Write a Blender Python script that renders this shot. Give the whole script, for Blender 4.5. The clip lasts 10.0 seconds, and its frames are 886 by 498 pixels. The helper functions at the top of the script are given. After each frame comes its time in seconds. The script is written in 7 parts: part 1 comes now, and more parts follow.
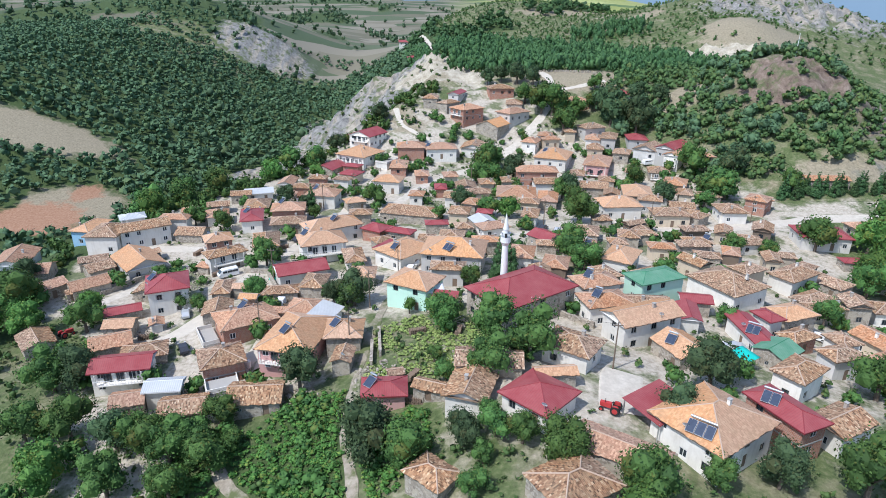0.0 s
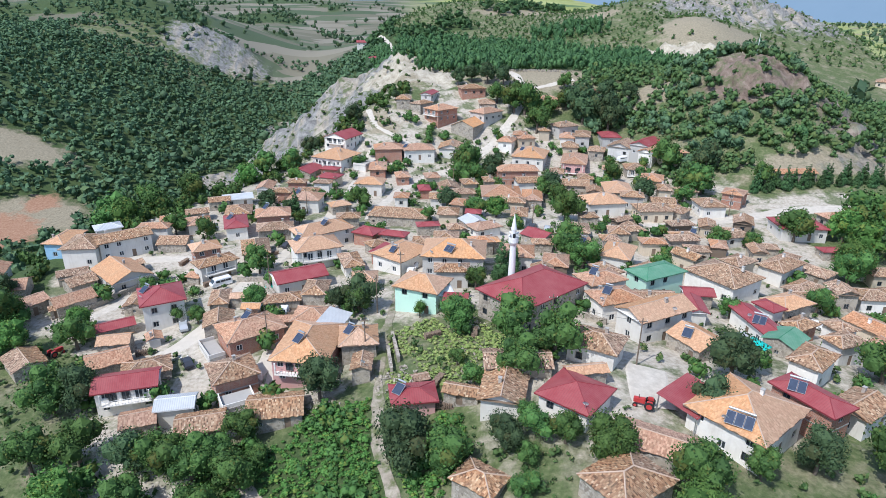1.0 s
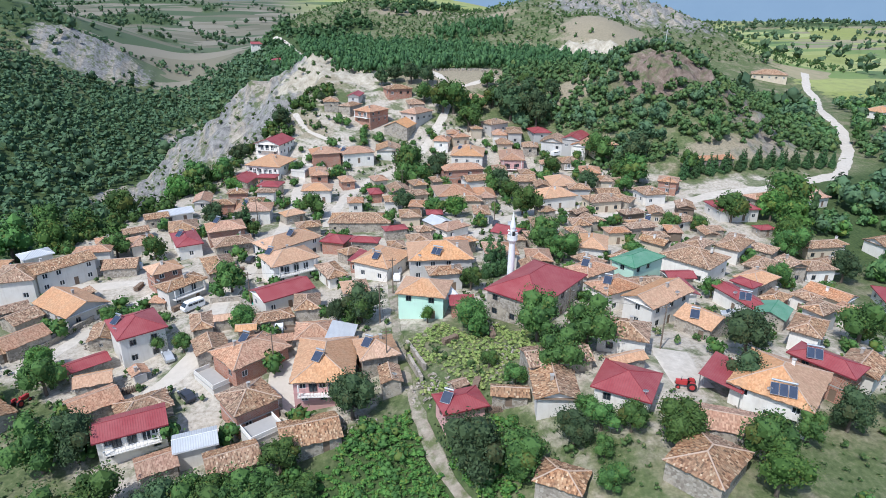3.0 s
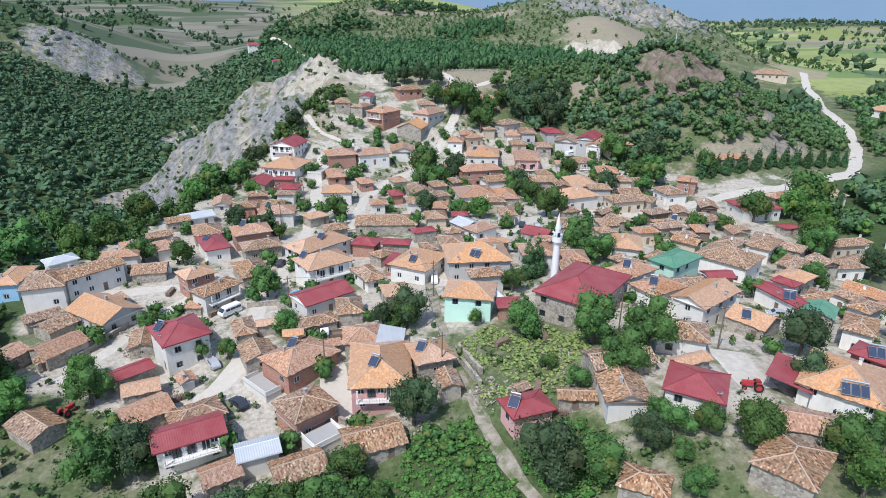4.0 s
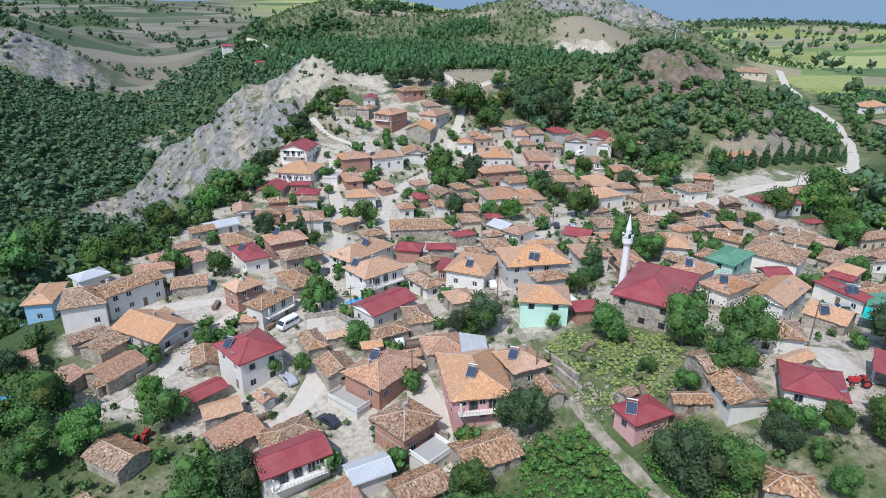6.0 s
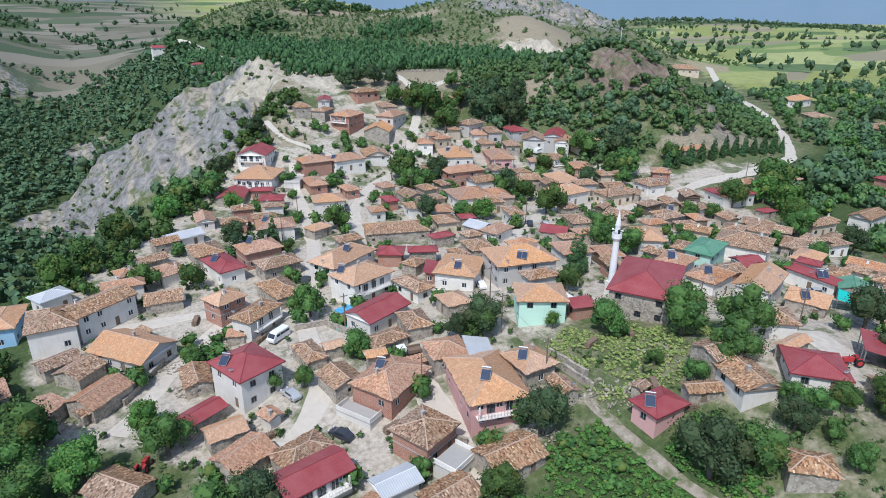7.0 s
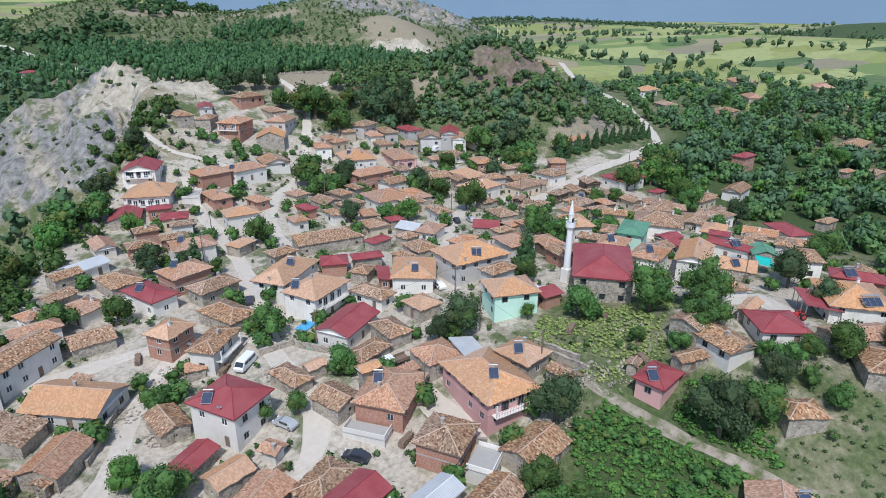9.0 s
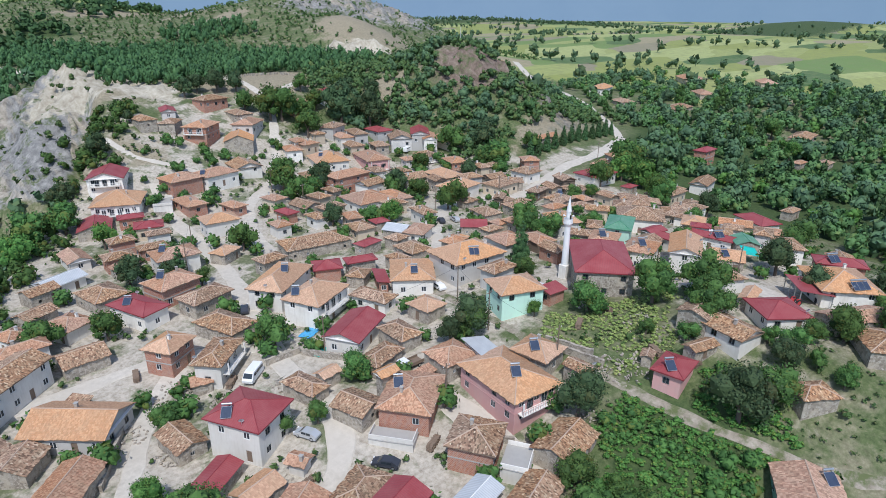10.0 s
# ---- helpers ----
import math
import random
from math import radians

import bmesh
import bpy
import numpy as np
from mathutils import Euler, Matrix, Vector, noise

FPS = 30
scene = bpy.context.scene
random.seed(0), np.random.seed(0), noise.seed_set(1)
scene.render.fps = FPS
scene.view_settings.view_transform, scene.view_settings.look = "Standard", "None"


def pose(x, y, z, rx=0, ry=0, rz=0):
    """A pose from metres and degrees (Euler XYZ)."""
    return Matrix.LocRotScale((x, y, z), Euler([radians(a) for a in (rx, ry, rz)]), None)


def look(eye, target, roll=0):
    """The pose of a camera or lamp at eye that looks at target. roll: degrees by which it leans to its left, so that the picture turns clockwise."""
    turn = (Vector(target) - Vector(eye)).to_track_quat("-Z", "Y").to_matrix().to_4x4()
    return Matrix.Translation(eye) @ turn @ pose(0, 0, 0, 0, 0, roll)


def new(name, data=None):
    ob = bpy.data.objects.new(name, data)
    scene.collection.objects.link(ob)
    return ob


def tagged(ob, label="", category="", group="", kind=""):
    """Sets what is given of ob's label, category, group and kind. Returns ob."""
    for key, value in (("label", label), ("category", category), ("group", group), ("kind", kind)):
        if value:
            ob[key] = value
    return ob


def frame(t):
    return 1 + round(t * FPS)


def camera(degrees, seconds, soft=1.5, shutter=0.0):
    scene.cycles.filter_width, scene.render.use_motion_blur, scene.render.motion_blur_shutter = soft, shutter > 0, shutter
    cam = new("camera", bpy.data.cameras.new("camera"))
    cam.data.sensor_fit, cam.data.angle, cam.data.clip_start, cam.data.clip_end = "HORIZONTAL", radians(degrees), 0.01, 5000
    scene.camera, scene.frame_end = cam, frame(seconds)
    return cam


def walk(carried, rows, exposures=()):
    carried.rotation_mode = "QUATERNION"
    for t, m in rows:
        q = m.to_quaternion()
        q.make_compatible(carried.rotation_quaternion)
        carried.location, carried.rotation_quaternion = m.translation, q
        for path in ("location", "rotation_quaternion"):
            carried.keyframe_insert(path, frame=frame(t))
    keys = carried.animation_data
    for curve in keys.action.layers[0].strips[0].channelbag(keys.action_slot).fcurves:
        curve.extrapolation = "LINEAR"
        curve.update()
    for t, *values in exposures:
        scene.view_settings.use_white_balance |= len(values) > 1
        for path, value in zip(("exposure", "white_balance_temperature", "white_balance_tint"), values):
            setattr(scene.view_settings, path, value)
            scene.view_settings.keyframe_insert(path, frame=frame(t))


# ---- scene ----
cam = camera(71.5, 10.0, soft=0.9)
METRES, EYE, TILT, LEAN, TURN = 112.0, 70.0, -21.8, -0.6, 0.0
ROWS = [
    (0.0, 0.0, 0.0, 0.0, -0.0, 0.0, -0.0),
    (0.5, -0.0462, 0.0046, 0.0024, -1.83, -0.01, 0.72),
    (1.0, -0.098, 0.0119, 0.0057, -4.35, -0.08, 1.75),
    (1.5, -0.1436, 0.0203, 0.0089, -7.22, -0.22, 2.89),
    (2.0, -0.1953, 0.032, 0.0135, -10.58, -0.44, 4.22),
    (3.5, -0.3349, 0.0748, 0.0301, -15.34, -0.82, 6.09),
    (4.0, -0.3842, 0.0938, 0.0378, -15.74, -0.85, 6.25),
    (4.5, -0.4267, 0.1118, 0.0451, -15.89, -0.87, 6.32),
    (5.0, -0.4748, 0.1335, 0.0535, -16.22, -0.9, 6.46),
    (6.5, -0.6038, 0.199, 0.0797, -22.32, -1.7, 8.72),
    (7.0, -0.6495, 0.2257, 0.0907, -25.59, -2.25, 9.87),
    (7.5, -0.6883, 0.2505, 0.1005, -28.77, -2.84, 10.95),
    (8.0, -0.7313, 0.2805, 0.1123, -32.45, -3.58, 12.16),
    (8.5, -0.7667, 0.3081, 0.1227, -35.72, -4.28, 13.2),
    (9.0, -0.806, 0.3415, 0.136, -39.71, -5.24, 14.39),
    (9.5, -0.8387, 0.3725, 0.1481, -42.77, -6.04, 15.26),
    (10.0, -0.8734, 0.4097, 0.1626, -44.87, -6.59, 15.83),
]
walk(cam, [(t, pose(0, 0, EYE, TILT, LEAN, TURN) @ pose(METRES * x, METRES * y, METRES * z, 90 + pitch, roll, yaw)) for t, x, y, z, yaw, pitch, roll in ROWS], exposures=((0.0, 0.33), (4.5, 0.2), (10.0, 0.0)))

# ---- world, sun, exposure ----
SUN_FROM = Vector((-0.56, -0.50, 1.08)).normalized()
world = bpy.data.worlds.new("sky")
scene.world = world
world.use_nodes = True
_wn = world.node_tree.nodes
_sky = _wn.new("ShaderNodeTexSky")
_sky.sky_type, _sky.sun_disc = "NISHITA", False
_sky.sun_elevation = math.asin(SUN_FROM.z)
_sky.sun_rotation = math.atan2(SUN_FROM.x, SUN_FROM.y)
_sky.air_density, _sky.dust_density, _sky.ozone_density = 1.0, 1.0, 2.0
_wn["Background"].inputs["Strength"].default_value = 0.165
world.node_tree.links.new(_sky.outputs[0], _wn["Background"].inputs[0])
sun = new("sun", bpy.data.lights.new("sun", "SUN"))
sun.data.energy, sun.data.angle, sun.data.color = 3.2, radians(0.7), (1.0, 0.975, 0.94)
sun.matrix_world = look((0, 0, 300), Vector((0, 0, 300)) - SUN_FROM)
scene.view_settings.exposure = 0.28
scene.view_settings.use_white_balance = True
scene.view_settings.white_balance_temperature = 6120


# ---- materials ----
class Nodes:
    """Short hand for building one node material."""

    def __init__(self, name):
        self.mat = bpy.data.materials.new(name)
        self.mat.use_nodes = True
        self.tree = self.mat.node_tree
        self.bsdf = self.tree.nodes["Principled BSDF"]
        self.bsdf.inputs["Specular IOR Level"].default_value = 0.25

    def add(self, kind, inputs=None, **settings):
        node = self.tree.nodes.new("ShaderNode" + kind)
        for key, value in settings.items():
            setattr(node, key, value)
        for key, value in (inputs or {}).items():
            self.put(node.inputs[key], value)
        return node

    def put(self, socket, value):
        if isinstance(value, bpy.types.NodeSocket):
            self.tree.links.new(value, socket)
        else:
            socket.default_value = value

    def math(self, op, a, b=0.0, clamp=False):
        return self.add("Math", {0: a, 1: b}, operation=op, use_clamp=clamp).outputs[0]

    def mix(self, factor, a, b, blend="MIX"):
        n = self.add("Mix", data_type="RGBA", blend_type=blend)
        self.put(n.inputs[0], factor)
        for socket, v in ((n.inputs[6], a), (n.inputs[7], b)):
            self.put(socket, (*v, 1) if isinstance(v, tuple) and len(v) == 3 else v)
        return n.outputs[2]

    def ramp(self, factor, stops, constant=False):
        n = self.add("ValToRGB", {0: factor})
        r = n.color_ramp
        r.interpolation = "CONSTANT" if constant else "LINEAR"
        while len(r.elements) < len(stops):
            r.elements.new(0.5)
        for e, (p, c) in zip(r.elements, stops):
            e.position, e.color = p, (*c, 1)
        return n.outputs[0]

    def noise(self, vector, scale, detail=3.0, rough=0.6):
        return self.add("TexNoise", {"Vector": vector, "Scale": scale, "Detail": detail, "Roughness": rough}).outputs[0]

    def where(self):
        return self.add("NewGeometry").outputs["Position"]

    def uv(self):
        return self.add("UVMap").outputs[0]

    def out(self, colour, rough=0.8, bump=None, strength=0.4, depth=0.05, metal=0.0):
        self.put(self.bsdf.inputs["Base Color"], (*colour, 1) if isinstance(colour, tuple) and len(colour) == 3 else colour)
        self.put(self.bsdf.inputs["Roughness"], rough)
        self.bsdf.inputs["Metallic"].default_value = metal
        if bump is not None:
            b = self.add("Bump", {"Height": bump, "Strength": strength, "Distance": depth})
            self.put(self.bsdf.inputs["Normal"], b.outputs[0])
        return self.mat


def tile_material(name, stops, stain, stain_amount, wave):
    """Clay pantiles: rows of single tiles, each with its own tone, with lichen and soot on top."""
    n = Nodes(name)
    sep = n.add("SeparateXYZ", {0: n.uv()})
    u, v = n.math("DIVIDE", sep.outputs[0], 0.22), n.math("DIVIDE", sep.outputs[1], 0.34)
    cell = n.add("CombineXYZ", {0: n.math("FLOOR", u), 1: n.math("FLOOR", v)})
    seed = n.add("ObjectInfo").outputs["Random"]
    one = n.add("TexWhiteNoise", {"Vector": cell.outputs[0], "W": seed}, noise_dimensions="4D").outputs[0]
    colour = n.ramp(one, stops)
    tone = n.add("HueSaturation", {"Color": colour, "Value": n.math("ADD", n.math("MULTIPLY", seed, 0.36), 0.82),
                                   "Saturation": n.math("ADD", n.math("MULTIPLY", n.math("FRACT", n.math("MULTIPLY", seed, 7.3)), 0.3), 0.82)}).outputs[0]
    blot = n.ramp(n.noise(n.where(), 0.55, 5, 0.7), [(0.42, (0, 0, 0)), (0.68, (1, 1, 1))])
    colour = n.mix(n.math("MULTIPLY", blot, stain_amount), tone, stain)
    speck = n.ramp(n.noise(n.where(), 5.0, 2, 0.5), [(0.55, (0, 0, 0)), (0.72, (1, 1, 1))])
    colour = n.mix(n.math("MULTIPLY", speck, stain_amount * 0.8), colour, stain)
    across = n.math("SINE", n.math("MULTIPLY", u, 6.2832))
    down = n.math("FRACT", v)
    height = n.math("ADD", n.math("MULTIPLY", across, wave), n.math("ADD", n.math("MULTIPLY", down, 0.6), n.math("MULTIPLY", one, 0.7)))
    return n.out(colour, 0.85, height, 0.75, 0.055)


def sheet_material(name, colour, faded, rough=0.5):
    """Painted profiled roof sheet with ribs, sun-bleached in patches."""
    n = Nodes(name)
    sep = n.add("SeparateXYZ", {0: n.uv()})
    rib = n.math("POWER", n.math("ABSOLUTE", n.math("SINE", n.math("MULTIPLY", sep.outputs[0], 9.0))), 6.0)
    lap = n.math("LESS_THAN", n.math("FRACT", n.math("DIVIDE", sep.outputs[1], 2.6)), 0.02)
    worn = n.ramp(n.noise(n.where(), 0.35, 5, 0.65), [(0.35, (0, 0, 0)), (0.7, (1, 1, 1))])
    fine = n.noise(n.where(), 4.0, 3, 0.6)
    c = n.mix(n.math("MULTIPLY", worn, 0.7), colour, faded)
    c = n.mix(n.math("MULTIPLY", fine, 0.25), c, (0.30, 0.22, 0.2))
    c = n.mix(n.math("MULTIPLY", n.math("ADD", rib, lap, True), 0.22), c, (0.12, 0.05, 0.05))
    return n.out(c, rough, rib, 0.5, 0.03)


def plaster_material(name, colour, dirt, amount=0.5):
    n = Nodes(name)
    seed = n.add("ObjectInfo").outputs["Random"]
    big = n.ramp(n.noise(n.where(), 0.45, 5, 0.65), [(0.38, (0, 0, 0)), (0.72, (1, 1, 1))])
    streak = n.add("Mapping", {"Vector": n.where(), "Scale": (2.2, 2.2, 0.25)}).outputs[0]
    run = n.ramp(n.noise(streak, 1.0, 4, 0.6), [(0.5, (0, 0, 0)), (0.75, (1, 1, 1))])
    grain = n.noise(n.where(), 9.0, 4, 0.7)
    tone = n.add("HueSaturation", {"Color": (*colour, 1), "Value": n.math("ADD", n.math("MULTIPLY", seed, 0.34), 0.76)}).outputs[0]
    c = n.mix(n.math("MULTIPLY", big, amount), tone, dirt)
    c = n.mix(n.math("MULTIPLY", run, amount * 0.6), c, tuple(v * 0.7 for v in dirt))
    c = n.mix(n.math("MULTIPLY", grain, 0.12), c, dirt)
    return n.out(c, 0.9, grain, 0.25, 0.02)


def brick_material(name):
    n = Nodes(name)
    b = n.add("TexBrick", {"Vector": n.uv(), "Color1": (0.34, 0.12, 0.075, 1), "Color2": (0.46, 0.20, 0.12, 1), "Mortar": (0.42, 0.37, 0.32, 1),
                           "Scale": 1.0, "Mortar Size": 0.018, "Brick Width": 0.3, "Row Height": 0.2})
    stain = n.ramp(n.noise(n.where(), 0.6, 5, 0.65), [(0.45, (0, 0, 0)), (0.75, (1, 1, 1))])
    c = n.mix(n.math("MULTIPLY", stain, 0.45), b.outputs[0], (0.40, 0.33, 0.28))
    return n.out(c, 0.9, b.outputs[1], -0.3, 0.02)


def stone_material(name):
    n = Nodes(name)
    v = n.add("TexVoronoi", {"Vector": n.where(), "Scale": 2.6, "Randomness": 0.9})
    e = n.add("TexVoronoi", {"Vector": n.where(), "Scale": 2.6, "Randomness": 0.9}, feature="DISTANCE_TO_EDGE").outputs[0]
    sep = n.add("SeparateColor", {0: v.outputs["Color"]})
    c = n.ramp(sep.outputs[0], [(0.0, (0.22, 0.185, 0.15)), (0.5, (0.36, 0.32, 0.27)), (1.0, (0.46, 0.42, 0.36))])
    c = n.mix(n.math("LESS_THAN", e, 0.035), c, (0.27, 0.235, 0.19))
    daub = n.ramp(n.noise(n.where(), 0.5, 4, 0.6), [(0.5, (0, 0, 0)), (0.6, (1, 1, 1))])
    c = n.mix(n.math("MULTIPLY", daub, 0.75), c, (0.46, 0.40, 0.32))
    return n.out(c, 0.95, e, 0.5, 0.05)


def plain_material(name, colour, rough=0.7, metal=0.0, wear=0.25, scale=3.0):
    n = Nodes(name)
    g = n.noise(n.where(), scale, 4, 0.65)
    c = n.mix(n.math("MULTIPLY", g, wear), colour, tuple(v * 0.45 + 0.05 for v in colour))
    return n.out(c, rough, g, 0.15, 0.01, metal)


def leaf_material(name, dark, light, dry=(0.14, 0.13, 0.03), dry_amount=0.12):
    n = Nodes(name)
    geo = n.add("NewGeometry")
    island, place = geo.outputs["Random Per Island"], geo.outputs["Position"]
    seed = n.add("ObjectInfo").outputs["Random"]
    c = n.mix(island, dark, light)
    patch = n.ramp(n.noise(place, 0.22, 3, 0.6), [(0.42, (0, 0, 0)), (0.7, (1, 1, 1))])
    c = n.mix(n.math("MULTIPLY", patch, 0.45), c, light)
    c = n.mix(n.math("MULTIPLY", n.math("GREATER_THAN", n.math("FRACT", n.math("MULTIPLY", island, 9.7)), 0.86), dry_amount * 4, True), c, dry)
    c = n.add("HueSaturation", {"Color": c, "Value": n.math("ADD", n.math("MULTIPLY", seed, 0.5), 0.75), "Hue": n.math("ADD", n.math("MULTIPLY", seed, 0.03), 0.485)}).outputs[0]
    n.bsdf.inputs["Specular IOR Level"].default_value = 0.12
    return n.out(c, 0.7)


TILE_OLD = tile_material("old_clay_tiles", [(0.0, (0.10, 0.056, 0.036)), (0.25, (0.26, 0.14, 0.084)), (0.6, (0.39, 0.228, 0.136)), (0.9, (0.48, 0.312, 0.194)), (1.0, (0.66, 0.52, 0.361))], (0.27, 0.205, 0.133), 0.5, 0.3)
TILE_CLAY = tile_material("faded_clay_tiles", [(0.0, (0.29, 0.145, 0.086)), (0.5, (0.45, 0.232, 0.140)), (1.0, (0.58, 0.35, 0.224))], (0.35, 0.26, 0.172), 0.42, 0.3)
TILE_NEW = tile_material("orange_clay_tiles", [(0.0, (0.45, 0.245, 0.133)), (0.5, (0.54, 0.295, 0.163)), (1.0, (0.63, 0.38, 0.224))], (0.42, 0.29, 0.181), 0.4, 0.25)
SHEET_RED = sheet_material("red_roof_sheet", (0.30, 0.035, 0.045), (0.40, 0.11, 0.11))
SHEET_GREEN = sheet_material("green_roof_sheet", (0.06, 0.27, 0.15), (0.20, 0.38, 0.27))
SHEET_ZINC = sheet_material("zinc_roof_sheet", (0.50, 0.54, 0.56), (0.66, 0.68, 0.68), 0.4)
COVER = {"old": TILE_OLD, "clay": TILE_CLAY, "orange": TILE_NEW, "red": SHEET_RED, "green": SHEET_GREEN, "zinc": SHEET_ZINC}
WALL = {
    "white": plaster_material("white_plaster", (0.84, 0.81, 0.75), (0.54, 0.48, 0.40), 0.4),
    "grey": plaster_material("grey_render", (0.60, 0.58, 0.55), (0.43, 0.40, 0.36), 0.45),
    "mint": plaster_material("mint_paint", (0.52, 0.76, 0.62), (0.50, 0.62, 0.54), 0.25),
    "pink": plaster_material("pink_paint", (0.66, 0.36, 0.34), (0.55, 0.42, 0.38), 0.35),
    "cream": plaster_material("cream_plaster", (0.66, 0.56, 0.42), (0.45, 0.37, 0.29), 0.45),
    "blue": plaster_material("blue_paint", (0.25, 0.50, 0.72), (0.55, 0.60, 0.62), 0.35),
    "green": plaster_material("green_paint", (0.22, 0.42, 0.30), (0.36, 0.40, 0.32), 0.35),
    "brick": brick_material("hollow_brick"),
    "stone": stone_material("rubble_stone"),
    "timber": plain_material("grey_timber", (0.20, 0.15, 0.11), 0.9, 0, 0.6, 2.0),
}
MORTAR = plain_material("pale_mortar", (0.56, 0.41, 0.31), 0.9, 0, 0.5, 2.0)
TRIM_RED = plain_material("red_trim", (0.27, 0.04, 0.05), 0.5)
TRIM_GREEN = plain_material("green_trim", (0.06, 0.24, 0.13), 0.5)
WOOD = plain_material("weathered_wood", (0.24, 0.17, 0.12), 0.9, 0, 0.6, 3.0)
WHITE = plain_material("white_plastic", (0.80, 0.80, 0.79), 0.45, 0, 0.12)
STEEL = plain_material("galvanised_steel", (0.55, 0.57, 0.58), 0.35, 0.8, 0.2)
# near-black colour that stands in for the shade inside buildings
SHADE_BLACK = plain_material("interior_shade", (0.03, 0.03, 0.032), 0.9)
CONCRETE = plain_material("grey_concrete", (0.44, 0.42, 0.39), 0.9, 0, 0.45, 1.2)
BLUE_SHEET = plain_material("blue_tarpaulin", (0.10, 0.42, 0.72), 0.5, 0, 0.3, 1.5)
TEAL_SHEET = plain_material("teal_awning", (0.02, 0.52, 0.44), 0.5, 0, 0.2, 1.5)
TRACTOR_RED = plain_material("red_enamel", (0.50, 0.05, 0.05), 0.4)
RUBBER = plain_material("black_rubber", (0.025, 0.025, 0.025), 0.85)
BARK = plain_material("bark", (0.14, 0.11, 0.085), 0.95, 0, 0.6, 4.0)
_g = Nodes("window_glass")
_g.bsdf.inputs["Specular IOR Level"].default_value = 0.6
GLASS = _g.out((0.035, 0.045, 0.055), 0.08)
_g = Nodes("solar_glass")
_g.bsdf.inputs["Specular IOR Level"].default_value = 0.6
SOLAR = _g.out(_g.mix(_g.noise(_g.where(), 1.5), (0.025, 0.035, 0.06), (0.06, 0.08, 0.125)), 0.25)
CAR_SILVER = plain_material("silver_car_paint", (0.55, 0.56, 0.57), 0.3, 0.3, 0.1)
CAR_DARK = plain_material("dark_car_paint", (0.06, 0.065, 0.08), 0.3, 0.2, 0.1)
LEAF = {
    "mid": leaf_material("green_leaves", (0.032, 0.072, 0.024), (0.090, 0.172, 0.046)),
    "dark": leaf_material("dark_leaves", (0.028, 0.054, 0.027), (0.070, 0.112, 0.050), (0.09, 0.08, 0.03), 0.1),
    "bright": leaf_material("fresh_leaves", (0.038, 0.095, 0.022), (0.108, 0.205, 0.05), (0.22, 0.23, 0.05), 0.12),
    "pine": leaf_material("conifer_needles", (0.034, 0.076, 0.034), (0.078, 0.145, 0.055), (0.06, 0.09, 0.02), 0.05),
    "wood": leaf_material("wood_canopy", (0.052, 0.096, 0.054), (0.098, 0.158, 0.078), (0.12, 0.14, 0.04), 0.08),
    # leaf green lightened: the haze over farther trees is put into the colour
    "hazed": leaf_material("hazed_leaves", (0.048, 0.098, 0.040), (0.112, 0.19, 0.068), (0.16, 0.18, 0.05), 0.1),
    "weeds": leaf_material("pale_weeds", (0.15, 0.21, 0.06), (0.30, 0.36, 0.12), (0.36, 0.33, 0.15), 0.2),
    "scrub": leaf_material("scrub_leaves", (0.036, 0.078, 0.026), (0.11, 0.175, 0.06), (0.24, 0.22, 0.11), 0.14),
}


